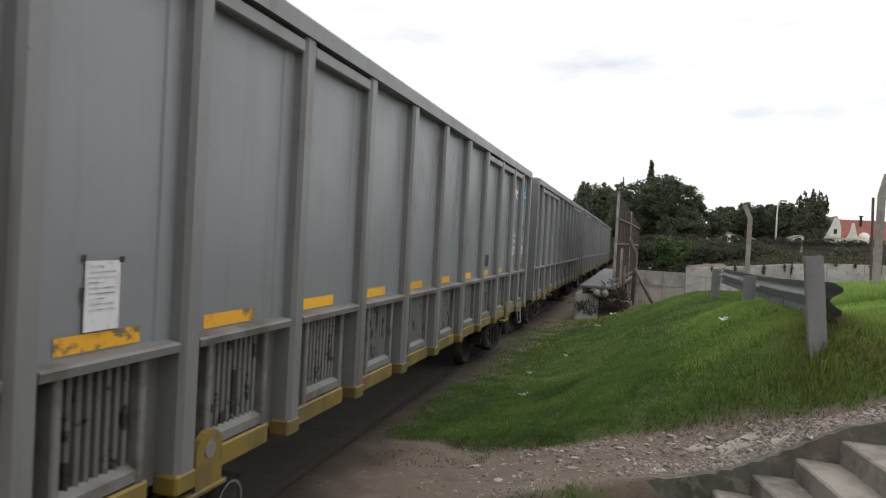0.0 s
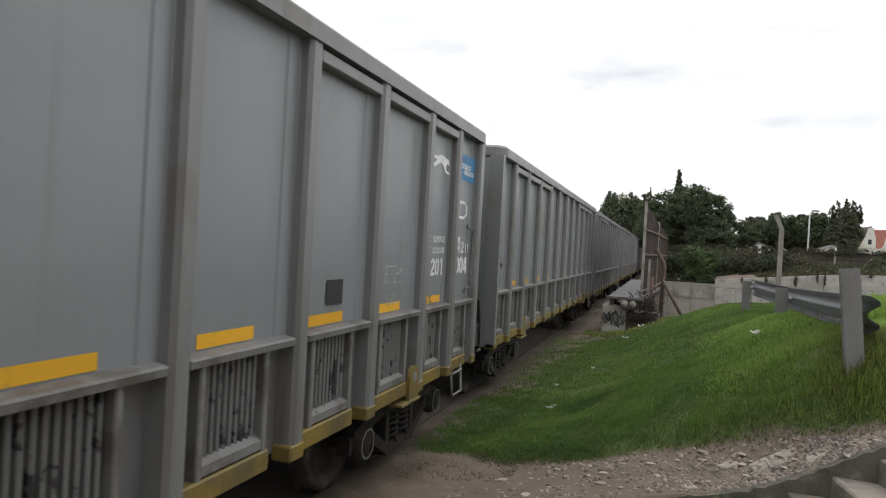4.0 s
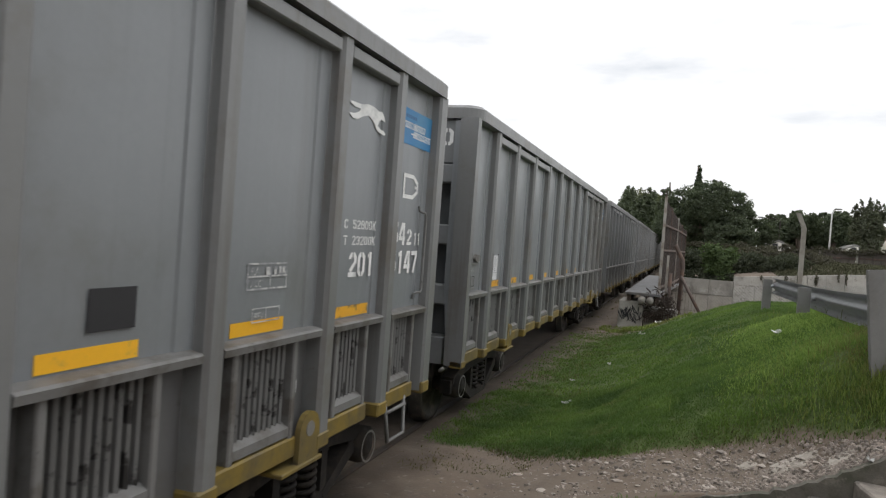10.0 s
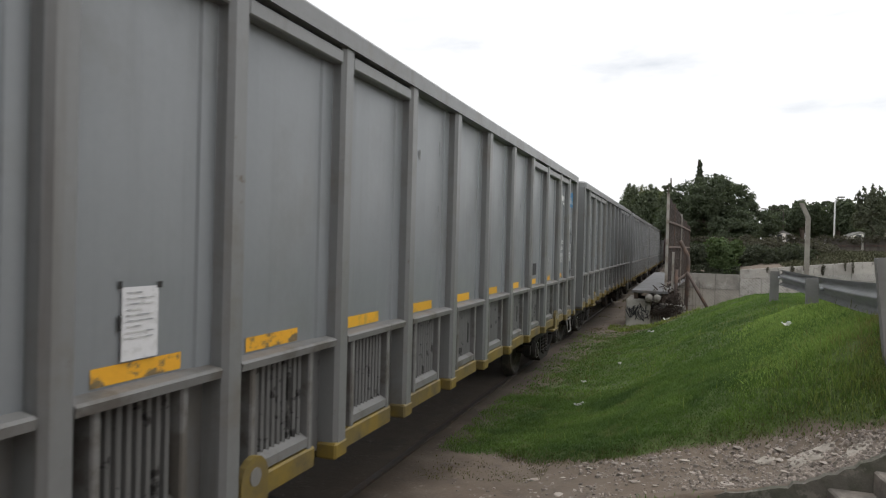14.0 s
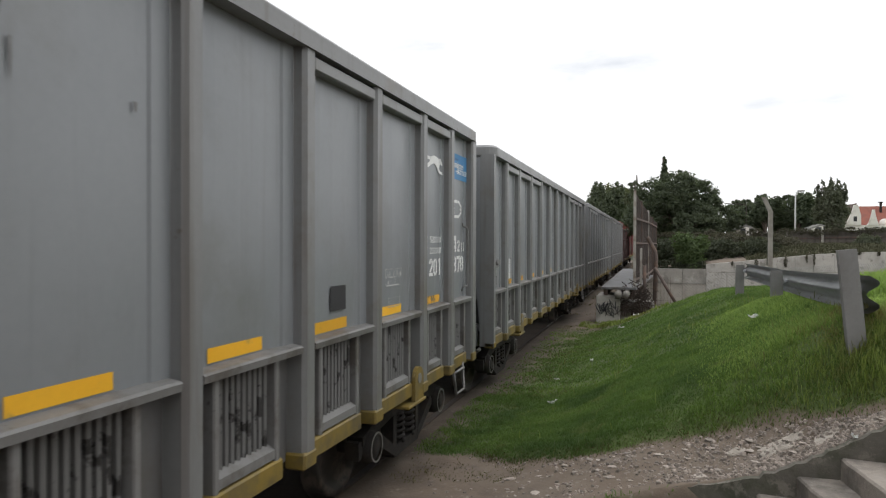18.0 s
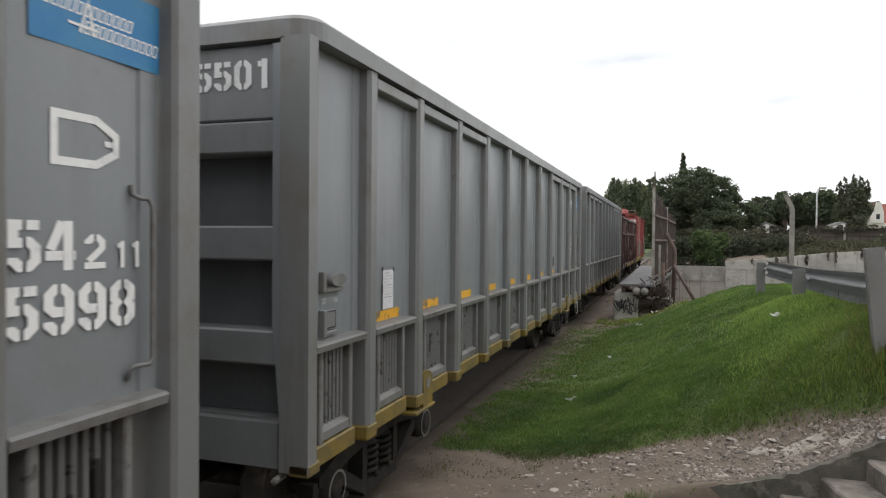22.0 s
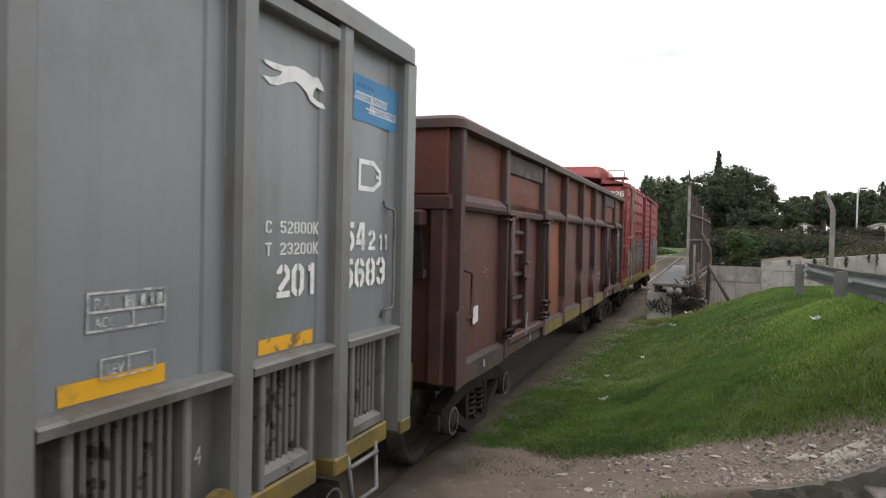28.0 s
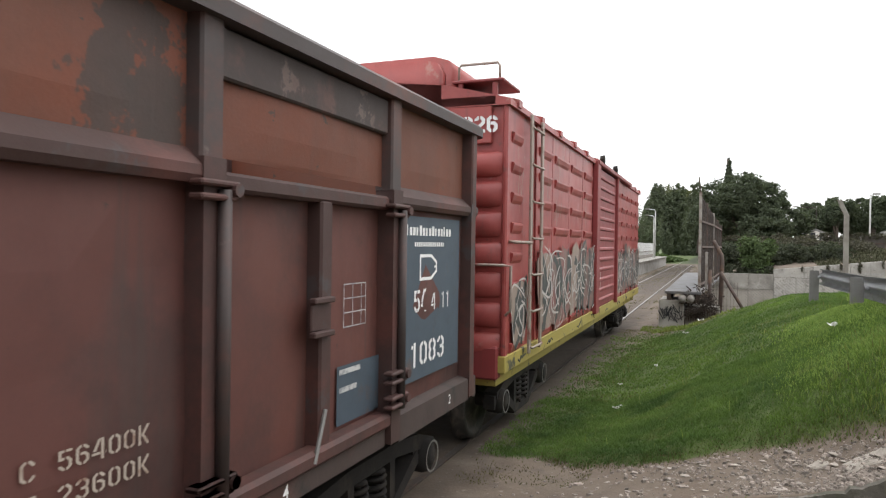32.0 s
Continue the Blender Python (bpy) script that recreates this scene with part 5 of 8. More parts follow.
def build_boxcar():
    wg = thing("covered_boxcar", "bright red covered freight wagon with spray-painted side", "freight wagon")
    # shell
    bm = bmesh.new()
    box(bm, (-1.28, 0.05, 0.98), (1.28, B_LEN - 0.05, 3.42))
    part("body", bm, BOX_RED, wg, "red box body")
    bm = bmesh.new()
    prism(bm, [(-1.34, 3.4), (-1.34, 3.46), (-0.7, 3.62), (0.0, 3.7), (0.7, 3.62), (1.34, 3.46), (1.34, 3.4)], 1, 0.0, B_LEN)
    for k in range(13):
        u = 0.3 + (B_LEN - 0.6) * k / 12
        prism(bm, [(-1.36, 3.42), (-1.36, 3.49), (-0.7, 3.66), (0.0, 3.74), (0.7, 3.66), (1.36, 3.49), (1.36, 3.42)], 1, u - 0.06, u + 0.06)
    part("roof", bm, BOX_RED, wg, "red ribbed sheet roof")
    # raised hood over the leading end
    bm = bmesh.new()
    prof = [(-0.72, 3.4), (-0.72, 3.8), (-0.66, 3.9), (-0.5, 3.95), (0.5, 3.95), (0.66, 3.9), (0.72, 3.8), (0.72, 3.4)]
    prism(bm, prof, 1, 0.12, 1.8)
    prism(bm, [(x * 0.88, 3.4 + (z - 3.4) * 0.9) for x, z in prof], 1, 0.0, 0.125)
    part("roof_hood", bm, BOX_RED, wg, "rounded red hood on the roof", True)
    bm = bmesh.new()
    box(bm, (0.74, 0.0, 3.63), (1.27, 0.6, 3.66), 0.008)
    for x in (0.8, 1.15):
        box(bm, (x, 0.02, 3.45), (x + 0.05, 0.06, 3.63), 0.005)
    rb = part("roof_step", bm, BOX_DOOR, wg, "dark platform at the roof corner")
    bm = bmesh.new()
    tube(bm, [(0.78, 0.1, 3.66), (0.78, 0.1, 3.8), (0.8, 0.1, 3.83), (1.18, 0.1, 3.83), (1.2, 0.1, 3.8), (1.2, 0.1, 3.66)], 0.013, 6)
    part("roof_grab", bm, LADDER, rb, "", True)
    # corrugated leading end
    for k in range(7):
        z = 2.72 - 0.29 * k
        bm = bmesh.new()
        rings = []
        for x, f in ((-1.27, 0.05), (-1.17, 0.8), (-1.0, 1.0), (1.0, 1.0), (1.17, 0.8), (1.27, 0.05)):
            rings.append([bm.verts.new((x, 0.062 - 0.1 * f * math.sin(math.pi * q / 8), z + 0.125 - 0.125 * math.cos(math.pi * q / 8))) for q in range(9)])
        for a, b in zip(rings, rings[1:]):
            for q in range(8):
                bm.faces.new((a[q], a[q + 1], b[q + 1], b[q]))
        part("end_corrugation", bm, BOX_RED, wg, "", True)
    bm = bmesh.new()
    box(bm, (-1.15, 0.0, 3.04), (1.15, 0.055, 3.4), 0.01)
    part("end_plate", bm, BOX_RED, wg)
    bm = bmesh.new()
    box(bm, (-1.2, 0.0, 3.4), (1.2, 0.06, 3.5), 0.01)
    box(bm, (1.262, 0.02, 0.98), (1.312, 0.13, 3.44), 0.015)
    box(bm, (-1.312, 0.02, 0.98), (-1.262, 0.13, 3.44), 0.015)
    part("end_frame", bm, BOX_RED, wg)
    stencil("226", 0.16, 0.36, WHITE_MARK, wg, Matrix(((1, 0, 0, 0.86), (0, 0, -1, -0.014), (0, 1, 0, 3.14), (0, 0, 0, 1))), "wagon_number")
    # side sheets with pressed ribs
    cols = [(0.13, 0.62), (1.24, 1.95), (2.05, 2.98), (3.06, 3.98), (4.08, 4.86)] + [(7.66 + 0.88 * k, 8.46 + 0.88 * k) for k in range(5)]
    for a, b in cols:
        bm = bmesh.new()
        box(bm, (1.275, a - 0.04, 1.02), (1.3, b + 0.04, 3.42), 0.006)
        sp = part("side_sheet", bm, BOX_RED, wg)
        for k in range(8):
            z = 3.1 - 0.295 * k
            bm = bmesh.new()
            prism(bm, [(1.295, z - 0.04), (1.318, z), (1.33, z + 0.05), (1.328, z + 0.07), (1.295, z + 0.08)], 1, a + 0.07, b - 0.07)
            part("pressed_rib", bm, BOX_RED, sp)
    # door with its own ribs
    bm = bmesh.new()
    box(bm, (1.29, 5.3, 1.02), (1.325, 7.48, 3.38), 0.01)
    dr = part("sliding_door", bm, BOX_DOOR, wg, "dark red ribbed sliding door")
    for k in range(13):
        bm = bmesh.new()
        z = 1.1 + 0.175 * k
        prism(bm, [(1.32, z), (1.35, z + 0.02), (1.35, z + 0.05), (1.32, z + 0.08)], 1, 5.45, 7.25)
        part("door_rib", bm, BOX_DOOR, dr)
    bm = bmesh.new()
    for u, w in ((4.98, 0.3), (7.48, 0.12)):
        box(bm, (1.29, u, 0.96), (1.38, u + w, 3.46), 0.01)
    box(bm, (1.3, 5.0, 3.4), (1.4, 9.6, 3.47), 0.01)
    part("door_frame", bm, BOX_DOOR, wg)
    for u in (5.5, 7.1):
        bm = bmesh.new()
        lathe_x(bm, [(1.33, 0.07), (1.4, 0.08), (1.41, 0.03)], 14, 0, u, 3.52)
        part("door_roller", bm, STEEL, wg, "", True)
    bm = bmesh.new()
    box(bm, (1.22, 0.0, 0.85), (1.32, B_LEN, 1.01), 0.008)
    box(bm, (-1.32, 0.0, 0.85), (-1.22, B_LEN, 1.01), 0.008)
    box(bm, (-1.2, 0.1, 0.7), (1.2, B_LEN - 0.1, 0.85))
    part("sill", bm, YELLOW_BOX, wg, "yellow sill with black spray marks")
    bm = bmesh.new()
    box(bm, (-1.2, -0.02, 0.78), (1.25, 0.1, 1.1), 0.02)
    part("headstock", bm, BOX_DOOR, wg)
    bm = bmesh.new()
    for u in (0.66, 1.13):
        box(bm, (1.36, u, 0.95), (1.385, u + 0.075, 3.42), 0.005)
    ld = part("ladder", bm, LADDER, wg, "weathered galvanised side ladder")
    for k in range(7):
        bm = bmesh.new()
        z = 1.02 + 0.38 * k
        tube(bm, [(1.375, 0.7, z), (1.4, 0.73, z - 0.02), (1.4, 1.14, z - 0.02), (1.375, 1.17, z)], 0.013, 6)
        part("rung", bm, LADDER, ld, "", True)
    bm = bmesh.new()
    tube(bm, [(0.2, -0.06, 1.88), (1.3, -0.06, 1.88), (1.36, 0.02, 1.87), (1.36, 0.02, 1.45), (1.31, 0.02, 1.4)], 0.014, 6)
    tube(bm, [(1.31, 0.1, 2.1), (1.38, 0.1, 2.1), (1.38, 0.72, 2.1), (1.31, 0.72, 2.1)], 0.016, 6)
    part("grab_rail", bm, LADDER, wg, "", True)
    # sprayed lettering: fills, dark blocks and pale outlines, letter by letter
    rnd = random.Random(11)

    def ribbon(pts, width, mat, lift, name):
        bm = bmesh.new()
        prev = None
        for k, (u, z) in enumerate(pts):
            a, b = pts[max(k - 1, 0)], pts[min(k + 1, len(pts) - 1)]
            du, dz = b[0] - a[0], b[1] - a[1]
            ln = math.hypot(du, dz) or 1.0
            w = width * (0.6 + 0.4 * math.sin(math.pi * k / (len(pts) - 1)))
            cur = [bm.verts.new((u - dz / ln * w / 2, z + du / ln * w / 2, lift)), bm.verts.new((u + dz / ln * w / 2, z - du / ln * w / 2, lift))]
            if prev:
                bm.faces.new((prev[0], prev[1], cur[1], cur[0]))
            prev = cur
        o = part(name, bm, mat, wg)
        o.matrix_basis = side_plane(0, 0, 1.334)

    def curve(p, q, bow, n=9):
        du, dz = q[0] - p[0], q[1] - p[1]
        return [(p[0] + du * t - dz * bow * math.sin(math.pi * t), p[1] + dz * t + du * bow * math.sin(math.pi * t)) for t in [k / (n - 1) for k in range(n)]]
    serial = 0
    for u0, u1, n, zt in ((0.2, 0.62, 1, 1.85), (1.25, 4.9, 6, 2.2), (7.7, 11.9, 7, 2.15)):
        step = (u1 - u0) / n
        for k in range(n):
            ua, ub = u0 + step * k + 0.02, u0 + step * (k + 1) + 0.06
            za, zb = 1.05, zt - rnd.uniform(0.0, 0.18)
            lean = rnd.uniform(-0.08, 0.12)

            def at(f, g):
                return (ua + (ub - ua) * f + lean * g, za + (zb - za) * g)
            nn = 16
            fill = []
            for a in range(nn):
                t = 2 * math.pi * a / nn
                rr = 0.46 + 0.05 * math.sin(3 * t + k) + 0.04 * math.sin(5 * t + 2 * k)
                fill.append(at(0.5 + 1.3 * rr * math.copysign(abs(math.cos(t)) ** 0.45, math.cos(t)), 0.5 + rr * math.copysign(abs(math.sin(t)) ** 0.45, math.sin(t)) * 0.95))
            flat_poly("spray_fill", fill, GRAFF_P if k % 3 == 0 else GRAFF_G, wg, side_plane(0, 0, 1.3325 + 0.0002 * k))
            for m_ in range(6):
                serial += 1
                p, q = at(rnd.uniform(0, 1), rnd.uniform(0, 0.45)), at(rnd.uniform(0, 1), rnd.uniform(0.5, 1))
                ribbon(curve(p, q, rnd.uniform(-0.4, 0.4)), rnd.uniform(0.06, 0.13), GRAFF_D, 0.001 + 0.00004 * serial, "spray_block")
            for m_ in range(8):
                serial += 1
                p, q = at(rnd.uniform(0, 1), rnd.uniform(0, 0.6)), at(rnd.uniform(0, 1), rnd.uniform(0.35, 1))
                ribbon(curve(p, q, rnd.uniform(-0.8, 0.8)), rnd.uniform(0.016, 0.034), GRAFF_W, 0.006 + 0.00004 * serial, "spray_outline")
        for k in range(n):
            serial += 1
            u = rnd.uniform(u0, u1 - 0.3)
            z = rnd.uniform(2.15, 3.0)
            ribbon([(u + 0.06 * j + 0.02 * (j % 2), z + (0.14 if j % 2 else -0.1) + rnd.uniform(-0.05, 0.05)) for j in range(4)], 0.025, GRAFF_P, 0.006 + 0.00004 * serial, "spray_stroke")
    # black spray marks on the yellow sill
    for k in range(8):
        u = 0.2 + 1.5 * k + rnd.uniform(0, 0.5)
        serial += 1
        o = [(u + rnd.uniform(0.05, 0.1) * j, 0.93 + rnd.uniform(-0.05, 0.05)) for j in range(5)]
        bm = bmesh.new()
        tube(bm, [(1.322, a, b) for a, b in o], 0.008, 4)
        part("spray_mark", bm, GRAFF_D, wg)
    for u in (1.6, B_LEN - 1.6):
        make_bogie(wg, u)
    for y, s in ((0.0, 1), (B_LEN, -1)):
        bm = bmesh.new()
        yc = y - s * 0.05
        box(bm, (-0.12, min(yc - s * 0.4, yc + s * 0.2), 0.68), (0.12, max(yc - s * 0.4, yc + s * 0.2), 0.9), 0.02)
        box(bm, (-0.17, min(yc - s * 0.46, yc - s * 0.2), 0.64), (0.13, max(yc - s * 0.46, yc - s * 0.2), 0.94), 0.04)
        part("coupler", bm, STEEL, wg, "dark knuckle coupler")
    return wg


hopper = build_hopper()
NUMBERS = ["1439", "6004", "5410", "5147", "5360", "5881", "5378", "5998", "5501", "5683"]
hoppers = [hopper] + [copy_thing(hopper, pose(0, PITCH * k, 0)) for k in range(1, 10)]
for k, wg in enumerate(hoppers):
    number_hopper(wg, NUMBERS[k], k != 2)
# one wagon is stained much darker over its last bays
for ob in hoppers[4].children_recursive:
    for slot in ob.material_slots:
        if slot.material in (GREY, GREY_POST) and min(v[1] for v in ob.bound_box) > 9.0:
            slot.link = "OBJECT"
            slot.material = GREY_STAINED if slot.material is GREY else POST_STAINED
gondola = build_gondola()
boxcar = build_boxcar()


# ---- the ground: one sheet out to the horizon ----
def smooth(a, b, v):
    t = np.clip((v - a) / (b - a), 0.0, 1.0)
    return t * t * (3 - 2 * t)


def turf_edge(x):
    """Where the turf of the mound begins above the path."""
    return np.interp(x, [1.1, 1.64, 1.9, 2.45, 2.9, 3.3, 3.7, 4.0, 4.27, 4.44, 4.6, 4.75, 5.0, 6.5], [6.5, 6.4, 6.24, 5.99, 5.82, 5.74, 5.65, 5.54, 5.36, 5.24, 5.15, 5.12, 5.16, 5.6])


def ground_z(x, y):
    """Height of the ground: trackbed, the ramp beside it, the grass mound, the channel and the far bank."""
    x, y = np.asarray(x, float), np.asarray(y, float)
    z = np.full(np.broadcast(x, y).shape, -0.018) + 0 * x + 0 * y
    ridge = 1.40 - 0.022 * np.clip(y - 6, 0, 20)
    base = np.interp(x, [-50, 1.3, 2.0, 2.55, 3.4, 4.2, 4.7, 5.5, 7.0, 12, 60], [0, 0, 0.05, 0.2, 0.62, 0.98, 1.16, 1.22, 1.5, 1.6, 1.7])
    near = np.interp(x, [-50, 1.2, 2.0, 2.5, 3.4, 3.9, 4.2, 4.7, 5.3, 9, 60], [0, 0, 0.1, 0.24, 0.45, 0.545, 0.65, 0.91, 1.08, 1.3, 1.4])
    top = np.interp(x, [2.5, 3.5, 4.3, 4.8], [7.2, 6.8, 6.1, 5.8])
    f = np.clip((y - 4.95) / (top - 4.95), 0, 1)
    f = f * f * (3 - 2 * f)
    h = near * (1 - f) + base * f * (ridge / 1.22)
    # the mound's crown under the crash barrier
    h = h + 0.26 * np.exp(-((x - 4.75) / 0.55) ** 2) * smooth(4.6, 5.6, y) * (1 - smooth(8.5, 11.5, y)) * 0.75
    # the turf stands a little over the trodden path
    te = turf_edge(x)
    h = h + 0.055 * smooth(te - 0.04, te + 0.16, y) * (1 - smooth(te + 0.4, te + 2.2, y)) * smooth(1.3, 2.0, x)
    # near the viewer the ground is trodden and lies lower
    edge = np.interp(x, [2.0, 3.0, 3.6, 4.0], [4.5, 4.8, 4.92, 4.95])
    nz = np.clip((y - edge + 0.05) / 0.05, 0, 1)
    low = np.interp(x, [-50, 1.2, 2.2, 3.3, 4.0, 4.6, 60], [0, 0, 0.1, 0.22, 0.25, 0.3, 0.4])
    h = h * nz + low * (1 - nz)
    z = z + h * smooth(1.1, 1.6, x)
    # the channel, from the abutment to the far wall, beside the track
    ch = smooth(16.6, 18.6, y + 0.25 * np.clip(x - 4, -2, 4)) * (1 - smooth(30.2, 30.4, y)) * smooth(2.05, 3.1, x)
    z = z * (1 - ch) + (-1.6) * ch
    # far bank
    bk = smooth(30.2, 30.4, y) * smooth(2.6, 3.6, x)
    bank = np.interp(y, [30, 31, 36, 41, 45, 60, 90, 400], [0, 0.06, 0.36, 0.6, 0.66, 0.8, 1.0, 1.6]) + np.interp(x, [5.3, 5.6, 9.5, 14, 30], [1.0, 1.18, 1.62, 1.7, 1.7]) - 0.25 * smooth(31, 44, y) * smooth(8, 12, x)
    z = z * (1 - bk) + bank * bk
    # green slope past the platform
    z = z + 1.6 * smooth(80, 100, y) * smooth(-1.0, 3.0, x) * (1 - smooth(3.0, 3.6, x)) * 0.6
    return z


def unevenness(a, b):
    return noise.noise(Vector((a * 1.7, b * 1.7, 0.3))) * 0.02 + noise.noise(Vector((a * 6, b * 6, 4.0))) * 0.012


def surface_z(a, b):
    """Height of the uneven ground sheet at one place near the path."""
    return float(ground_z(a, b)) + unevenness(a, b)


def patch(x, y, f=1.0):
    """Soft irregular patches, about -1 to 1."""
    return 0.4 * (np.sin(f * (2.1 * x + 1.3 * y) + 1.0) * np.cos(f * (1.7 * y - 0.9 * x)) + np.sin(f * (4.3 * x - 2.9 * y) + 2.2) * 0.6 + np.cos(f * (5.9 * y + 3.7 * x)) * 0.5 + np.sin(f * (9.7 * x + 7.3 * y)) * 0.4)


def grass_cover(x, y):
    """How much turf grows here, 0 to 1."""
    edge = turf_edge(x) + 0.05 * patch(x, y, 2.6) + 0.03 * patch(x, y, 7.0)
    c = smooth(-0.1, 0.12, y - edge) * smooth(0.85, 1.25, x + 0.2 * patch(x, y, 2.7))
    worn = smooth(0.9, 2.0, x + 0.32 * patch(x, y, 0.9) + 0.22 * patch(x, y, 3.3) - 0.05 * (y - 8))
    c = c * (0.5 + 0.5 * worn)
    c = c * (1 - smooth(15.6, 17.0, y) * (1 - smooth(30.3, 30.8, y)))
    c = c * (1 - smooth(30.0, 30.2, y))
    near = smooth(3.6, 4.0, y) * (1 - smooth(-0.1, 0.06, y - np.interp(x, [1.4, 2.2, 3.0, 4.0], [4.4, 4.55, 4.82, 4.88]))) * smooth(1.3, 1.9, x) * (1 - smooth(3.8, 4.0, x)) * 0.8
    return np.clip(c + near, 0, 1)


def build_ground():
    xs = np.concatenate([[-900, -300, -120, -60, -30, -16, -9, -5, -3], np.arange(-2, 1.0, 0.5), np.arange(1.0, 8.0, 0.1), np.arange(8, 13, 0.5), [14, 17, 22, 30, 45, 80, 150, 400, 900]])
    ys = np.concatenate([[-900, -300, -100, -40, -15, -6, -2], np.arange(0, 4.4, 0.1), np.arange(4.4, 5.0, 0.025), np.arange(5.0, 7.0, 0.06), np.arange(7.0, 9, 0.1), np.arange(9, 20, 0.25), np.arange(20, 30, 1.0), [30.0, 30.15, 30.3, 30.45, 31], np.arange(32, 50, 1.5), [52, 56, 60, 66, 72, 80, 86, 92, 100, 115, 140, 200, 300, 500, 900]])
    X, Y = np.meshgrid(xs, ys, indexing="ij")
    Z = ground_z(X, Y)
    near = (X > 1.0) & (X < 9) & (Y > 0) & (Y < 18)
    rough = np.array([[unevenness(a, b) for b in ys] for a in xs])
    Z = Z + rough * near
    nx, ny = X.shape
    verts = np.stack([X, Y, Z], -1).reshape(-1, 3)
    idx = np.arange(nx * ny).reshape(nx, ny)
    faces = np.stack([idx[:-1, :-1], idx[1:, :-1], idx[1:, 1:], idx[:-1, 1:]], -1).reshape(-1, 4)
    me = bpy.data.meshes.new("ground")
    me.from_pydata(verts.tolist(), [], faces.tolist())
    g = grass_cover(X, Y)
    far = smooth(75, 90, Y) * 0.9 + smooth(12, 16, X) * 0.8 + smooth(8, 14, -X) * 0.8
    g = np.clip(np.clip(1.1 * g - 0.12, 0, 1) + far, 0, 1)
    # dark soil of the trackbed, with the shade under the train painted in
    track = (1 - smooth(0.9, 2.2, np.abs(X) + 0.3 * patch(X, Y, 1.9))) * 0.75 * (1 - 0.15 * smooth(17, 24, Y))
    pale = smooth(2.6, 4.0, X) * smooth(4.85, 4.93, Y) * (1 - smooth(-0.32, -0.08, Y - turf_edge(X) + 0.1 * patch(X, Y, 3.0))) * (0.62 + 0.16 * patch(X, Y, 2.4))
    col = me.color_attributes.new("cover", "FLOAT_COLOR", "POINT")
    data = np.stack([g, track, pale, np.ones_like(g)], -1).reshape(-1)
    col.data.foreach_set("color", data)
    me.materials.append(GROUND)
    me.polygons.foreach_set("use_smooth", [True] * len(me.polygons))
    tagged(new("ground", me), "bare earth and turf beside the railway", "ground", kind="structure")
    return xs, ys, Z


GROUND_X, GROUND_Y, GROUND_Z = build_ground()


def sheet_z(x, y):
    """Height of the ground sheet itself, between its corners."""
    i = np.clip(np.searchsorted(GROUND_X, x) - 1, 0, len(GROUND_X) - 2)
    j = np.clip(np.searchsorted(GROUND_Y, y) - 1, 0, len(GROUND_Y) - 2)
    u = (x - GROUND_X[i]) / (GROUND_X[i + 1] - GROUND_X[i])
    v = (y - GROUND_Y[j]) / (GROUND_Y[j + 1] - GROUND_Y[j])
    return (GROUND_Z[i, j] * (1 - u) + GROUND_Z[i + 1, j] * u) * (1 - v) + (GROUND_Z[i, j + 1] * (1 - u) + GROUND_Z[i + 1, j + 1] * u) * v


# ---- unseen plain walls added behind and beside the viewer to block low sky light ----
def light_block_walls():
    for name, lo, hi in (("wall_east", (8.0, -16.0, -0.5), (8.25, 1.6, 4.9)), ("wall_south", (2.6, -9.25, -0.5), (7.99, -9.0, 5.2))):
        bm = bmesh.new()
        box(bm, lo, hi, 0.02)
        tagged(finish(name, bm, LIGHT_BLOCK), "unseen plain wall added to block low sky light", "wall", kind="structure")


light_block_walls()


# ---- track ----
def build_track():
    for s, lab in ((1, "steel rail sunk in the dirt"), (-1, "steel rail sunk in the dirt")):
        bm = bmesh.new()
        x = 0.7525 * s
        prism(bm, [(x - 0.065, -0.15), (x + 0.065, -0.15), (x + 0.065, -0.13), (x + 0.01, -0.11), (x + 0.01, -0.04), (x + 0.035, -0.03), (x + 0.035, -0.004), (x + 0.028, 0.0), (x - 0.028, 0.0), (x - 0.035, -0.004), (x - 0.035, -0.03), (x - 0.01, -0.04), (x - 0.01, -0.11), (x - 0.065, -0.13)], 1, -60, 130)
        r = finish("rail", bm, RAILM)
        tagged(r, lab, "rail", "rails of the track", "structure")
        bm = bmesh.new()
        box(bm, (x - 0.026, 17, 0.0005), (x + 0.026, 130, 0.003))
        part("rail_head", bm, RAILTOP, r, "bright worn running surface")
    bm = bmesh.new()
    box(bm, (-1.25, -0.12, -0.2), (1.25, 0.12, -0.045), 0.015)
    sl = finish("sleeper", bm, WOOD)
    tagged(sl, "dark timber sleeper half buried in dirt", "sleeper", "sleepers under the rails", "structure")
    sl.matrix_basis = pose(0, 31.0, 0.035)
    for k in range(1, 75):
        copy_thing(sl, pose(0, 31.0 + 0.65 * k, 0.035))


build_track()


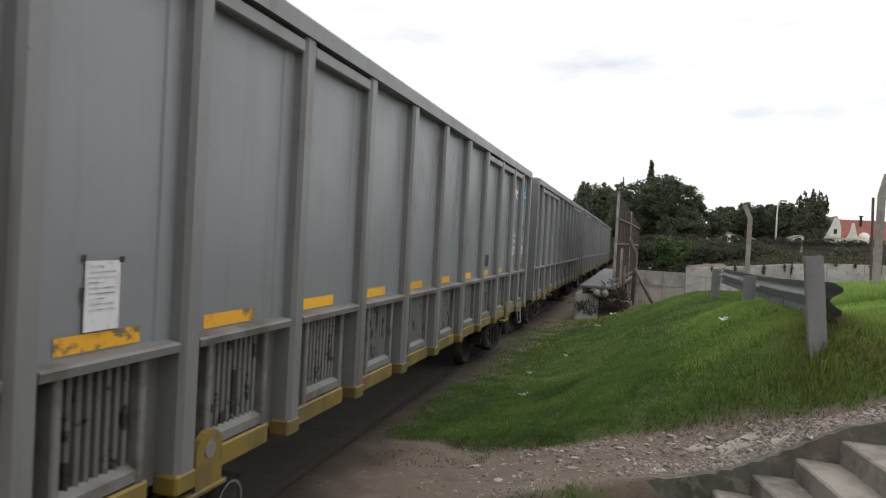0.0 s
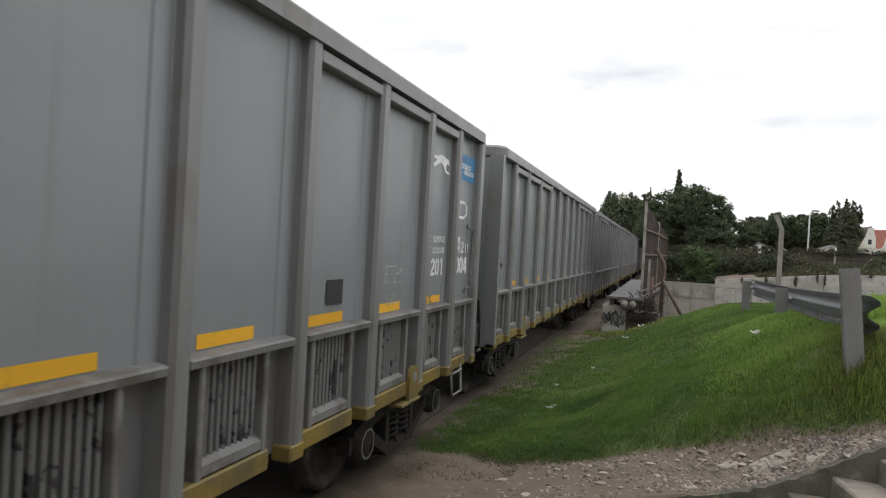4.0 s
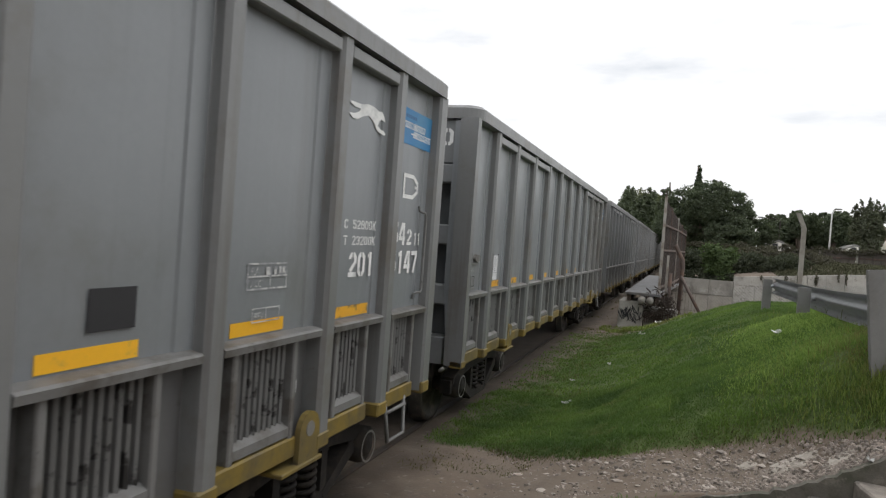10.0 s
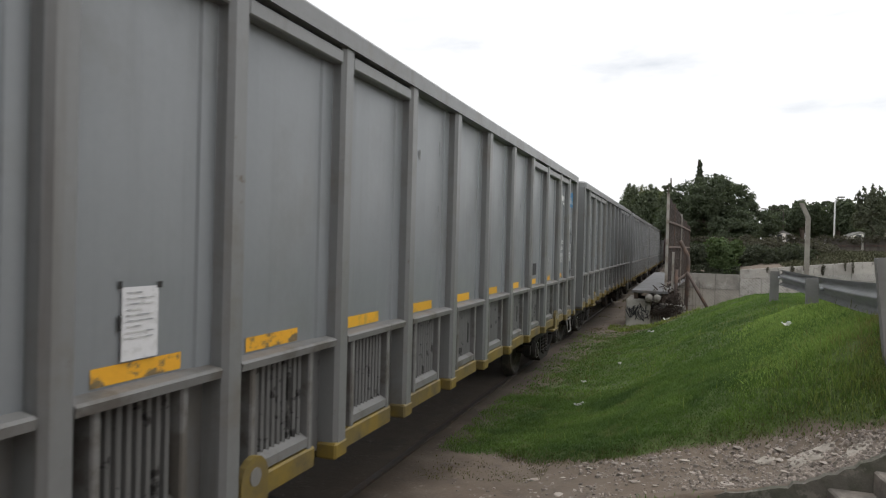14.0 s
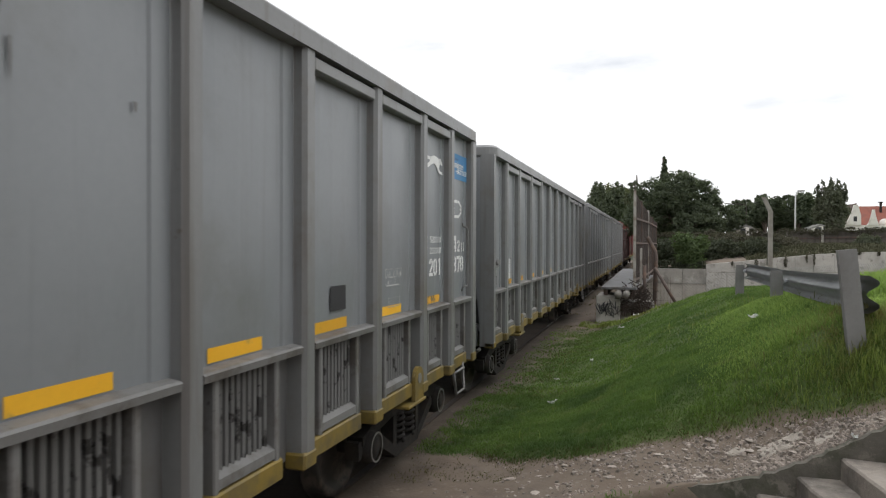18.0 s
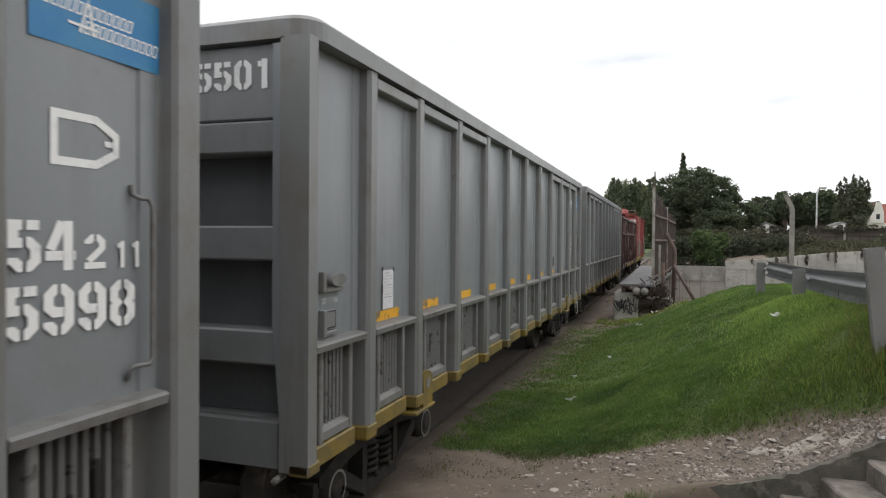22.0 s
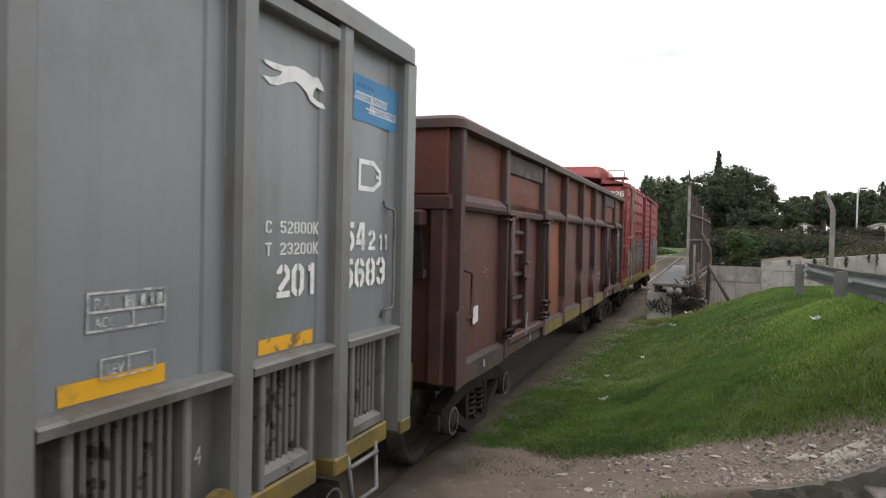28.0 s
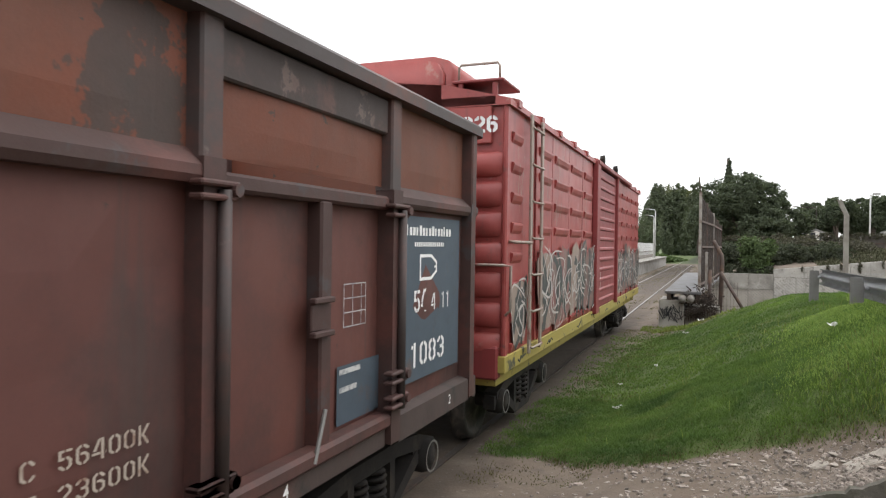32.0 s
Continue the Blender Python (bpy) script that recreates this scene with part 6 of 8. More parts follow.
# ---- concrete steps and the kerb wall beside the path ----
def build_steps():
    st = thing("concrete_steps", "worn grey concrete steps up the bank", "steps", kind="structure")
    for k, (x, z) in enumerate(((3.92, 0.44), (4.16, 0.58), (4.41, 0.72), (4.67, 0.87))):
        bm = bmesh.new()
        box(bm, (0, -2.3, z - 0.5), (0.3 if k < 3 else 1.4, 0.05, z), 0.012)
        bmesh.ops.subdivide_edges(bm, edges=[e for e in bm.edges if e.calc_length() > 1.5], cuts=16)
        for v in bm.verts:
            w = 0.012 * noise.noise(Vector((v.co.x * 5 + k, v.co.y * 4, k * 3)))
            v.co.z += w
            v.co.x += w
        o = part("step", bm, CONC_STEP, st)
        o.matrix_basis = pose(x, 4.88, 0, 0, 0, 8)
    bm = bmesh.new()
    rnd = random.Random(17)
    tops = [(x + rnd.uniform(-0.012, 0.012), surface_z(x, 4.97) + rnd.uniform(-0.012, 0.006)) for x in np.linspace(5.7, 2.95, 60)]
    prism(bm, [(2.9, 0.05), (5.74, 0.05)] + tops, 1, 4.895, 4.955)
    part("side_kerb", bm, KERB, st, "rough kerb with a chipped edge")


build_steps()


# ---- crash barrier on the mound ----
def build_barrier():
    br = thing("crash_barrier", "galvanised corrugated crash barrier on stout posts", "crash barrier")
    for k, (x, y, zt, h, lean) in enumerate(((4.607, 5.45, 2.04, 0.95, -0.1), (4.70, 9.5, 1.735, 0.75, -0.02), (4.67, 13.2, 1.70, 0.75, 0.01))):
        bm = bmesh.new()
        w = 0.118 if k == 0 else 0.14
        prism(bm, [(0, 0), (w, 0), (w, 0.012), (0.014, 0.012), (0.014, 0.063), (w, 0.063), (w, 0.075), (0, 0.075)], 2, 0, h)
        p = part("barrier_post", bm, BARRIER_POST, br, "weathered grey channel post, leaning" if k == 0 else "weathered grey channel post")
        p.matrix_basis = Matrix.Translation((x, y, zt - h)) @ Matrix.Rotation(lean, 4, "Y")
    # W-section rail on the road side of the posts
    path = [(4.695, 5.47, 1.725), (4.72, 6.2, 1.7), (4.8, 7.8, 1.65), (4.87, 9.6, 1.61), (4.85, 11.5, 1.6), (4.83, 13.4, 1.59), (4.83, 13.6, 1.59)]
    prof = [(0.005, 0.135), (0.03, 0.128), (0.075, 0.1), (0.083, 0.083), (0.075, 0.064), (0.012, 0.022), (0.0, 0.0), (0.012, -0.022), (0.075, -0.064), (0.083, -0.083), (0.075, -0.1), (0.03, -0.128), (0.005, -0.135)]
    bm = bmesh.new()
    rings = []
    for x, y, z in path:
        rings.append([bm.verts.new((x + d, y, z + h)) for d, h in prof])
    for a, b in zip(rings, rings[1:]):
        for k in range(len(prof) - 1):
            bm.faces.new((a[k], a[k + 1], b[k + 1], b[k]))
    bmesh.ops.solidify(bm, geom=bm.faces[:], thickness=0.005)
    part("barrier_rail", bm, BARRIER_STEEL, br, "dull corrugated steel rail", True)
    for x, y, z in ((4.86, 9.45, 1.61), (4.82, 13.15, 1.59)):
        bm = bmesh.new()
        lathe_x(bm, [(-0.03, 0.025), (0.02, 0.025)], 8, x, y, z)
        part("bolt", bm, GALV, br)


build_barrier()


# ---- chain-link fence with cranked posts ----
def build_fence():
    fn = thing("chain_link_fence", "chain-link fence on cranked concrete posts", "fence")
    posts = [(5.8, 17.0, 0.2, 2.8, 3.13, -0.14), (6.93, 12.0, 1.5, 3.04, 3.36, 0.07)]
    for x, y, z0, zb, zt, dx in posts:
        bm = bmesh.new()
        h = 0.046
        rings = []
        for px, pz in ((x, z0 - 0.3), (x, zb), (x + dx, zt)):
            rings.append([bm.verts.new((px + a * h, y + b * h, pz)) for a, b in ((-1, -1), (1, -1), (1, 1), (-1, 1))])
        for a, b in zip(rings, rings[1:]):
            for k in range(4):
                bm.faces.new((a[k], a[(k + 1) % 4], b[(k + 1) % 4], b[k]))
        bm.faces.new(rings[0][::-1])
        bm.faces.new(rings[-1])
        part("fence_post", bm, FENCE_POST, fn, "cranked concrete post")
    bm = bmesh.new()
    tube(bm, [(6.98, 12.4, 1.4), (6.93, 12.4, 3.02)], 0.02, 6)
    part("thin_post", bm, RUSTY, fn, "thin dark iron post")
    # mesh between the far post and the bridge brace, and to the near post
    for (xa, ya, za), (xb, yb, zb), hh in (((3.85, 18.2, 0.35), (5.8, 17.0, 0.9), 0.75), ((5.8, 17.0, 0.9), (6.93, 12.0, 1.2), 0.62)):
        bm = bmesh.new()
        L = math.hypot(xb - xa, yb - ya)
        n = int(L / 0.07)
        st = 0.07
        for k in range(-int(hh / st), n):
            for sg in (1, -1):
                a0, a1 = k * st, k * st + hh
                if sg < 0:
                    a0, a1 = a1, a0
                lo, hi = (a0, a1)
                p0, p1 = Vector((a0, 0)), Vector((a1, hh))
                # clip to the panel
                t0, t1 = 0.0, 1.0
                dx = p1.x - p0.x
                ta, tb = sorted(((0 - p0.x) / dx, (L - p0.x) / dx))
                t0, t1 = max(t0, ta), min(t1, tb)
                if t1 - t0 < 0.02:
                    continue
                q = [p0 + (p1 - p0) * t for t in (t0, t1)]
                w3 = [Vector((xa + (xb - xa) * s.x / L, ya + (yb - ya) * s.x / L, za + (zb - za) * s.x / L + s.y)) for s in q]
                o = Vector((0.0022, 0, 0.0022))
                vs = [bm.verts.new(w3[0] - o), bm.verts.new(w3[0] + o), bm.verts.new(w3[1] + o), bm.verts.new(w3[1] - o)]
                bm.faces.new(vs)
        mm = part("mesh", bm, WIRE, fn, "fine diamond wire mesh")
        mm["kind"] = "stuff"


build_fence()


# ---- bridge end: abutment, walkway, tall railing ----
def build_bridge():
    ab = thing("bridge_abutment", "graffitied concrete bridge abutment", "abutment", kind="structure")
    bm = bmesh.new()
    box(bm, (1.86, 18.0, -1.6), (2.46, 19.2, 0.74), 0.03)
    part("pier_block", bm, PIER, ab, "concrete block with black scribbles")
    bm = bmesh.new()
    box(bm, (2.46, 18.25, -1.6), (3.3, 19.2, 0.58), 0.02)
    part("recess_wall", bm, CONC, ab)
    for k in range(14):
        bm = bmesh.new()
        box(bm, (2.5 + 0.055 * k, 18.22, 0.2), (2.52 + 0.055 * k, 18.25, 0.5), 0.003)
        part("grating_bar", bm, RUSTY, ab)
    rnd = random.Random(3)
    for k in range(9):
        bm = bmesh.new()
        x0, z0 = 1.93 + 0.05 * k, rnd.uniform(0.3, 0.55)
        pts = [(x0 + 0.09 * math.sin(j * 1.3 + k), 17.985, z0 + 0.13 * math.cos(j * 1.7 + k * 2)) for j in range(7)]
        tube(bm, pts, 0.011, 4)
        part("scribble", bm, GRAFF_BLOCK, ab)
    wk = thing("bridge_walkway", "grey steel walkway beside the track on the bridge", "walkway")
    bm = bmesh.new()
    prism(bm, [(2.0, 17.9), (2.86, 17.9), (3.42, 28.0), (3.42, 31.0), (2.0, 31.0)], 2, 0.9, 0.96)
    part("deck_plate", bm, DECKM, wk)
    bm = bmesh.new()
    box(bm, (2.05, 18.0, 0.74), (2.15, 31.0, 0.9))
    box(bm, (2.75, 18.0, 0.74), (2.84, 31.0, 0.9))
    part("girder", bm, RUSTY, wk)
    for x in (2.42, 2.62):
        bm = bmesh.new()
        n = 16
        for r0, r1, y0, y1 in ((0.09, 0.09, 17.75, 18.6),):
            a = [bm.verts.new((x + r0 * math.cos(2 * math.pi * k / n), y0, 0.79 + r0 * math.sin(2 * math.pi * k / n))) for k in range(n)]
            b = [bm.verts.new((x + r1 * math.cos(2 * math.pi * k / n), y1, 0.79 + r1 * math.sin(2 * math.pi * k / n))) for k in range(n)]
            for k in range(n):
                bm.faces.new((a[k], a[(k + 1) % n], b[(k + 1) % n], b[k]))
            bm.faces.new(a[::-1])
        part("pipe_end", bm, CONC, wk, "pale pipe end under the deck", True)
    tr = thing("tall_mesh_railing", "tall rusty mesh screen along the bridge walkway", "railing")
    line = [(2.80, 18.5, 3.40), (2.93, 20.2, 3.22), (3.10, 22.5, 3.05), (3.22, 25.2, 2.93), (3.36, 28.0, 2.84)]
    for k, (x, y, zt) in enumerate(line):
        bm = bmesh.new()
        box(bm, (x - 0.035, y - 0.04, 0.96), (x + 0.035, y + 0.04, zt + 0.06), 0.006)
        part("upright", bm, PALE_STEEL if k in (0, 2) else RUSTY, tr, "pale weathered upright" if k in (0, 2) else "rusty upright")
    bm = bmesh.new()
    tube(bm, [(2.80, 18.46, 3.44), (2.79, 18.46, 3.62)], 0.012, 5)
    part("spike", bm, RUSTY, tr)
    for (xa, ya, za), (xb, yb, zb) in zip(line, line[1:]):
        pan = None
        n = int((yb - ya) / 0.09)
        for k in range(n):
            f = (k + 0.5) / n
            bm = bmesh.new()
            x, y, zt = xa + (xb - xa) * f, ya + (yb - ya) * f, za + (zb - za) * f + 0.025 * math.sin(k * 2.3)
            box(bm, (x - 0.008, y - 0.042, 1.0), (x + 0.008, y + 0.042, zt), 0.003)
            part("screen_slat", bm, SCREEN, tr)
        for z in (1.1, 2.05, 2.7):
            bm = bmesh.new()
            prism(bm, [(xa + 0.01, ya), (xa + 0.045, ya), (xb + 0.045, yb), (xb + 0.01, yb)], 2, z, z + 0.05)
            part("cross_rail", bm, RUSTY, tr)
    bm = bmesh.new()
    box(bm, (2.93, 18.55, 0.95), (2.99, 18.61, 1.95), 0.006)
    part("short_upright", bm, PALE_STEEL, tr, "short pale post")
    fr = thing("slanted_brace_frame", "bent steel frame bracing the railing", "brace")
    bm = bmesh.new()
    tube(bm, [(3.11, 18.6, 2.24), (3.15, 18.6, 2.17), (3.31, 18.6, 1.86), (3.33, 18.6, 1.7), (3.29, 18.6, 0.1)], 0.052, 8)
    tube(bm, [(3.3, 18.5, 1.45), (3.82, 18.3, 0.55)], 0.04, 8)
    tube(bm, [(3.05, 18.5, 0.1), (3.05, 18.5, 1.5)], 0.045, 8)
    part("bent_tube", bm, RUSTY, fr, "bent rusty tube", True)
    bm = bmesh.new()
    for k in range(9):
        for zz in np.arange(0.0, 1.2, 0.1):
            box(bm, (3.05 + 0.08 * k, 18.45, zz), (3.056 + 0.08 * k, 18.456, zz + 0.11))
            box(bm, (3.05, 18.45, zz), (3.75 if zz < 0.7 else 3.4, 18.456, zz + 0.006))
    part("wire_panel", bm, RUSTY, fr, "loose wire panel")
    # tangled dry creeper under the deck
    bm = bmesh.new()
    rnd = random.Random(8)
    for k in range(110):
        p = Vector((rnd.uniform(2.55, 3.2), rnd.uniform(17.9, 18.2), rnd.uniform(0.3, 0.95)))
        pts = [p]
        for j in range(4):
            p = p + Vector((rnd.uniform(-0.13, 0.13), rnd.uniform(-0.03, 0.03), rnd.uniform(-0.12, 0.1)))
            pts.append(p)
        tube(bm, pts, 0.012, 4)
    ob = finish("dry_creeper", bm, CREEPER)
    tagged(ob, "tangle of dry brown creeper stems on the abutment", "creeper", kind="stuff")


build_bridge()


# ---- far wall of the channel, cast in bays ----
def build_wall():
    w = thing("channel_wall", "pale stained concrete wall of the drainage channel", "wall", kind="structure")
    xs = [3.0, 4.43, 5.35, 6.75, 8.0, 9.3, 10.6, 11.9, 13.2, 15.0, 17.0, 21.0]

    def top(x):
        return 1.02 if x < 5.3 else float(np.interp(x, [5.35, 6.64, 9.5, 11.0, 21.0], [1.22, 1.35, 1.67, 1.76, 1.95]))
    for k, (xa, xb) in enumerate(zip(xs, xs[1:])):
        za, zb = top(xa + 0.02), top(xb - 0.06)
        mid = 0.41 if k < 2 else 0.9 + 0.02 * (k - 2)
        bm = bmesh.new()
        prism(bm, [(xa, -1.6), (xb - 0.018, -1.6), (xb - 0.018, mid - 0.012), (xa, mid - 0.012)], 1, 30.0, 30.25)
        part("wall_bay", bm, WALL_PALE if k > 1 else WALL_LOW, w)
        bm = bmesh.new()
        prism(bm, [(xa, mid), (xb - 0.018, mid), (xb - 0.018, zb), (xa, za)], 1, 30.0 if k > 1 else 29.97, 30.25)
        part("wall_bay", bm, WALL_PALE if k > 1 else CONC, w)
    bm = bmesh.new()
    box(bm, (3.0, 30.04, -1.6), (21.0, 30.22, 1.0))
    part("joint_backing", bm, KERB, w, "dark joint filling")


build_wall()


# ---- plants ----
def leaf_cloud(name, blobs, count, size, mat, seed, parent=None, label="", tufts=75):
    """Many small leaf clumps spread on and in lumpy volumes (centre, radii)."""
    rng = np.random.default_rng(seed)
    vol = np.array([b[1][0] * b[1][1] * b[1][2] for b in blobs]) ** 0.67
    nc = max(len(blobs) * tufts, 8)
    pick = rng.choice(len(blobs), nc, p=vol / vol.sum())
    c = np.array([b[0] for b in blobs])[pick]
    r = np.array([b[1] for b in blobs])[pick]
    d = rng.normal(size=(nc, 3))
    d /= np.linalg.norm(d, axis=1)[:, None]
    rad = 0.45 + 0.52 * rng.random(nc) ** 0.5
    which = rng.integers(0, nc, count)
    size_r = (r * (0.16 + 0.16 * rng.random(nc))[:, None])[which]
    off = rng.normal(size=(count, 3))
    off *= (rng.random(count) ** 0.4 / np.linalg.norm(off, axis=1))[:, None]
    p = (c + d * r * rad[:, None])[which] + off * size_r * np.array([1.15, 1.15, 0.8])
    d = d[which] * 0.6 + off
    u = rng.normal(size=(count, 3))
    u /= np.linalg.norm(u, axis=1)[:, None]
    v = np.cross(u, d + 0.6 * rng.normal(size=(count, 3)))
    v /= np.maximum(np.linalg.norm(v, axis=1), 1e-6)[:, None]
    s = size * (0.5 + rng.random(count))[:, None]
    q = np.stack([p - u * s * 0.5, p + v * s * 0.32, p + u * s * 0.6, p - v * s * 0.32], 1)
    me = bpy.data.meshes.new(name)
    me.from_pydata(q.reshape(-1, 3).tolist(), [], np.arange(count * 4).reshape(-1, 4).tolist())
    me.materials.append(mat)
    ob = new(name, me)
    if parent:
        ob.parent = parent
    if label:
        ob["label"] = label
    return ob


def make_tree(name, x, y, base, blobs, count, size, mat, seed, label, trunk=0.25, group=""):
    t = thing(name, label, "tree", group)
    bm = bmesh.new()
    rnd = random.Random(seed)
    zt = max(b[0][2] for b in blobs)
    tube(bm, [(x, y, base - 0.3), (x + 0.1, y, base + (zt - base) * 0.4), (x - 0.1, y, zt)], [trunk, trunk * 0.75, trunk * 0.2], 8)
    for (c, r) in blobs:
        z0 = base + (zt - base) * rnd.uniform(0.25, 0.5)
        tube(bm, [(x, y, z0), ((x + c[0]) / 2, (y + c[1]) / 2, (z0 + c[2]) / 2 + 0.2), (c[0], c[1], c[2])], [trunk * 0.5, trunk * 0.3, trunk * 0.08], 6)
    part("trunk", bm, BARK, t, "brown trunk with limbs", True)
    leaf_cloud("crown", blobs, count, size, mat, seed, t, "uneven leafy crown")
    return t


def crown(x, y, z, w, h, n, seed, dy=1.0):
    rnd = random.Random(seed)
    out = [((x, y, z), (w * 0.55, w * 0.5, h * 0.5))]
    for k in range(n):
        a = rnd.uniform(0, 6.28)
        rr = rnd.uniform(0.3, 0.62)
        out.append(((x + math.cos(a) * w * rr, y + dy * math.sin(a) * w * rr * 0.6, z + rnd.uniform(-0.45, 0.42) * h), (w * rnd.uniform(0.22, 0.36), w * rnd.uniform(0.22, 0.34), h * rnd.uniform(0.18, 0.3))))
    return out


def lobes(y, rows, depth=0.8):
    """Crown lobes from (x, z, radius) in the plane y, staggered in depth."""
    return [((x, y + (0.9, -0.7, 0.3, -0.2)[k % 4] * r, z), (r, r * depth, r * 0.9)) for k, (x, z, r) in enumerate(rows)]


make_tree("broadleaf_tree", 5.0, 56, 1.8, lobes(56, [(3.41, 5.74, 1.75), (4.87, 5.95, 1.7), (6.23, 5.7, 1.6), (7.22, 5.06, 1.1), (4.26, 3.78, 2.1), (6.33, 3.51, 1.9), (8.15, 4.0, 1.25), (2.57, 3.97, 1.65), (9.15, 3.7, 1.0), (5.61, 6.6, 0.85), (6.96, 6.45, 0.5)]), 62000, 0.15, LEAF_DARK, 1, "broad dense dark green tree behind the channel")
make_tree("conifer_tree", 4.1, 60, 1.8, [((4.12 + 0.07 * math.sin(3.0 * k), 60, 7.4 + 0.3 * k), (0.42 - 0.055 * k, 0.34 - 0.045 * k, 0.24)) for k in range(7)], 2600, 0.13, LEAF_DARK, 5, "pointed conifer tip rising behind the broad tree")
make_tree("broadleaf_tree", 1.9, 64, 1.8, lobes(64, [(1.8, 6.1, 1.05), (1.65, 7.1, 0.6), (2.2, 4.4, 1.4), (5.65, 8.2, 0.45)]), 9000, 0.16, LEAF_MID, 6, "narrow green tree behind the bridge screen")
make_tree("broadleaf_tree", -5.6, 140, 0.2, crown(-5.4, 140, 7.6, 5.6, 10.5, 16, 2), 22000, 0.45, LEAF_MID, 2, "dark bushy tree beyond the railway platform")
make_tree("broadleaf_tree", 4.4, 80, 1.0, crown(4.4, 80, 4.2, 2.3, 6.4, 10, 9), 12000, 0.26, LEAF_OLIVE, 9, "yellowish green tree behind the bridge")
make_tree("broadleaf_tree", 13.4, 46, 1.9, [((x, 46 + 0.3 * (k % 3 - 1), z), (r * 0.7, r * 0.65, r * 1.0)) for k, (x, z, r) in enumerate([(13.42, 4.34, 0.94), (13.05, 4.85, 0.62), (13.87, 4.77, 0.63), (13.47, 5.2, 0.55), (14.02, 3.99, 0.63), (12.88, 4.0, 0.62), (13.58, 3.32, 0.78), (13.37, 2.4, 0.6)])]
          + [((13.42 + 0.8 * math.sin(0.55 * k - 2.2), 46.0, 4.95 + 0.62 * math.cos(0.5 * k - 2.0)), (0.13, 0.12, 0.5)) for k in range(9)], 15000, 0.11, LEAF_GREY, 3, "feathery grey-green tree beside the houses", 0.14)
MID_ROW = [(10.1, 3.9, 1.3), (11.03, 4.45, 1.4), (11.9, 3.7, 1.1), (12.27, 4.95, 1.15), (13.64, 4.65, 1.45), (14.32, 3.8, 1.2), (14.85, 4.95, 1.4), (16.0, 5.1, 1.2), (16.5, 3.9, 1.0)]
for k, (x, z, r) in enumerate(MID_ROW):
    y = 66 + 2.5 * (k % 3 - 1)
    make_tree("broadleaf_tree", x, y, 2.0, crown(x, y, z, r * 1.5, r * 1.75, 7, 20 + k), 8500, 0.17, (LEAF_DARK, LEAF_MID, LEAF_MID)[k % 3], 30 + k, "dark green tree in the row behind the fence", 0.18, "trees behind the fence")
for k, (x, z) in enumerate(((11.64, 5.7), (12.92, 6.1), (15.13, 6.05))):
    make_tree("palm_tree", x, 70, 2.0, [((x + 0.35 * math.cos(1.1 * j + k), 70, z + 0.12 + 0.28 * math.sin(1.1 * j + k)), (0.22, 0.12, 0.14)) for j in range(6)], 900, 0.2, LEAF_DARK, 240 + k, "thin palm with a ragged tuft of fronds", 0.09, "palms behind the trees")
for k, (x, y, z, w, h) in enumerate(((7.6, 62, 3.6, 1.8, 3.2), (19.0, 84, 4.2, 4.5, 3.0), (26, 90, 4.5, 5.0, 3.5), (-8, 95, 4.5, 6.0, 7.0), (-14, 80, 4.0, 6, 7))):
    make_tree("broadleaf_tree", x, y, 2.0, crown(x, y, z, w, h, 10, 120 + k), 8000, 0.19, (LEAF_DARK, LEAF_MID)[k % 2], 130 + k, "dark green tree beyond the houses", 0.2, "trees behind the fence")
for k, (x, z, h) in enumerate(((-13, 7.5, 11), (-6.5, 8.0, 13), (0.5, 8.5, 13), (6.0, 7.0, 11), (12.5, 6.0, 9))):
    make_tree("broadleaf_tree", x, 190 + 3 * (k % 2), 1.5, crown(x, 190, z, 5.0, h, 12, 220 + k), 8000, 0.5, (LEAF_MID, LEAF_DARK)[k % 2], 230 + k, "far dull green tree closing the view along the line", 0.3, "far trees along the line")
make_tree("broadleaf_tree", -6.3, 172, 0.5, crown(-6.3, 170, 10.9, 6.5, 9.0, 16, 301), 14000, 0.4, LEAF_OLIVE, 302, "light olive-green tree where the line bends away", 0.3, "far trees along the line")
make_tree("broadleaf_tree", -4.3, 168, 0.5, crown(-4.3, 166, 2.9, 6.0, 6.0, 14, 303), 12000, 0.4, LEAF_DARK, 304, "low dark tree where the line bends away", 0.3, "far trees along the line")
make_tree("broadleaf_tree", -1.8, 176, 0.5, crown(-1.8, 175, 8.0, 3.6, 8.0, 12, 311), 9000, 0.4, LEAF_MID, 312, "dull green tree where the line bends away", 0.25, "far trees along the line")
# bushes on the channel bank
for k, (x, y, z, w, h, m, lab) in enumerate(((4.68, 30.7, 1.65, 0.92, 1.5, LEAF_BUSH, "bright green leafy shrub above the channel wall"), (3.7, 33.5, 1.2, 0.9, 1.6, LEAF_DARK, "dark shrub on the channel bank"), (5.6, 34.0, 1.6, 0.8, 1.0, LEAF_MID, "green shrub on the channel bank"),
                                                (7.0, 36.5, 2.0, 1.5, 1.1, HEDGE, "grey-green scrub along the fence"), (13.35, 38.6, 2.1, 0.8, 0.9, LEAF_GREY, "grey-green sapling in front of the bank fence"))):
    b = thing("shrub", lab, "shrub", "shrubs on the bank")
    bm = bmesh.new()
    for j in range(5):
        tube(bm, [(x, y, z - h * 0.6), (x + 0.3 * w * math.cos(j * 1.3), y + 0.2 * math.sin(j), z)], [0.03, 0.01], 5)
    part("stems", bm, BARK, b)
    leaf_cloud("foliage", crown(x, y, z, w, h, 11, 50 + k), 8000, 0.095, m, 60 + k, b)
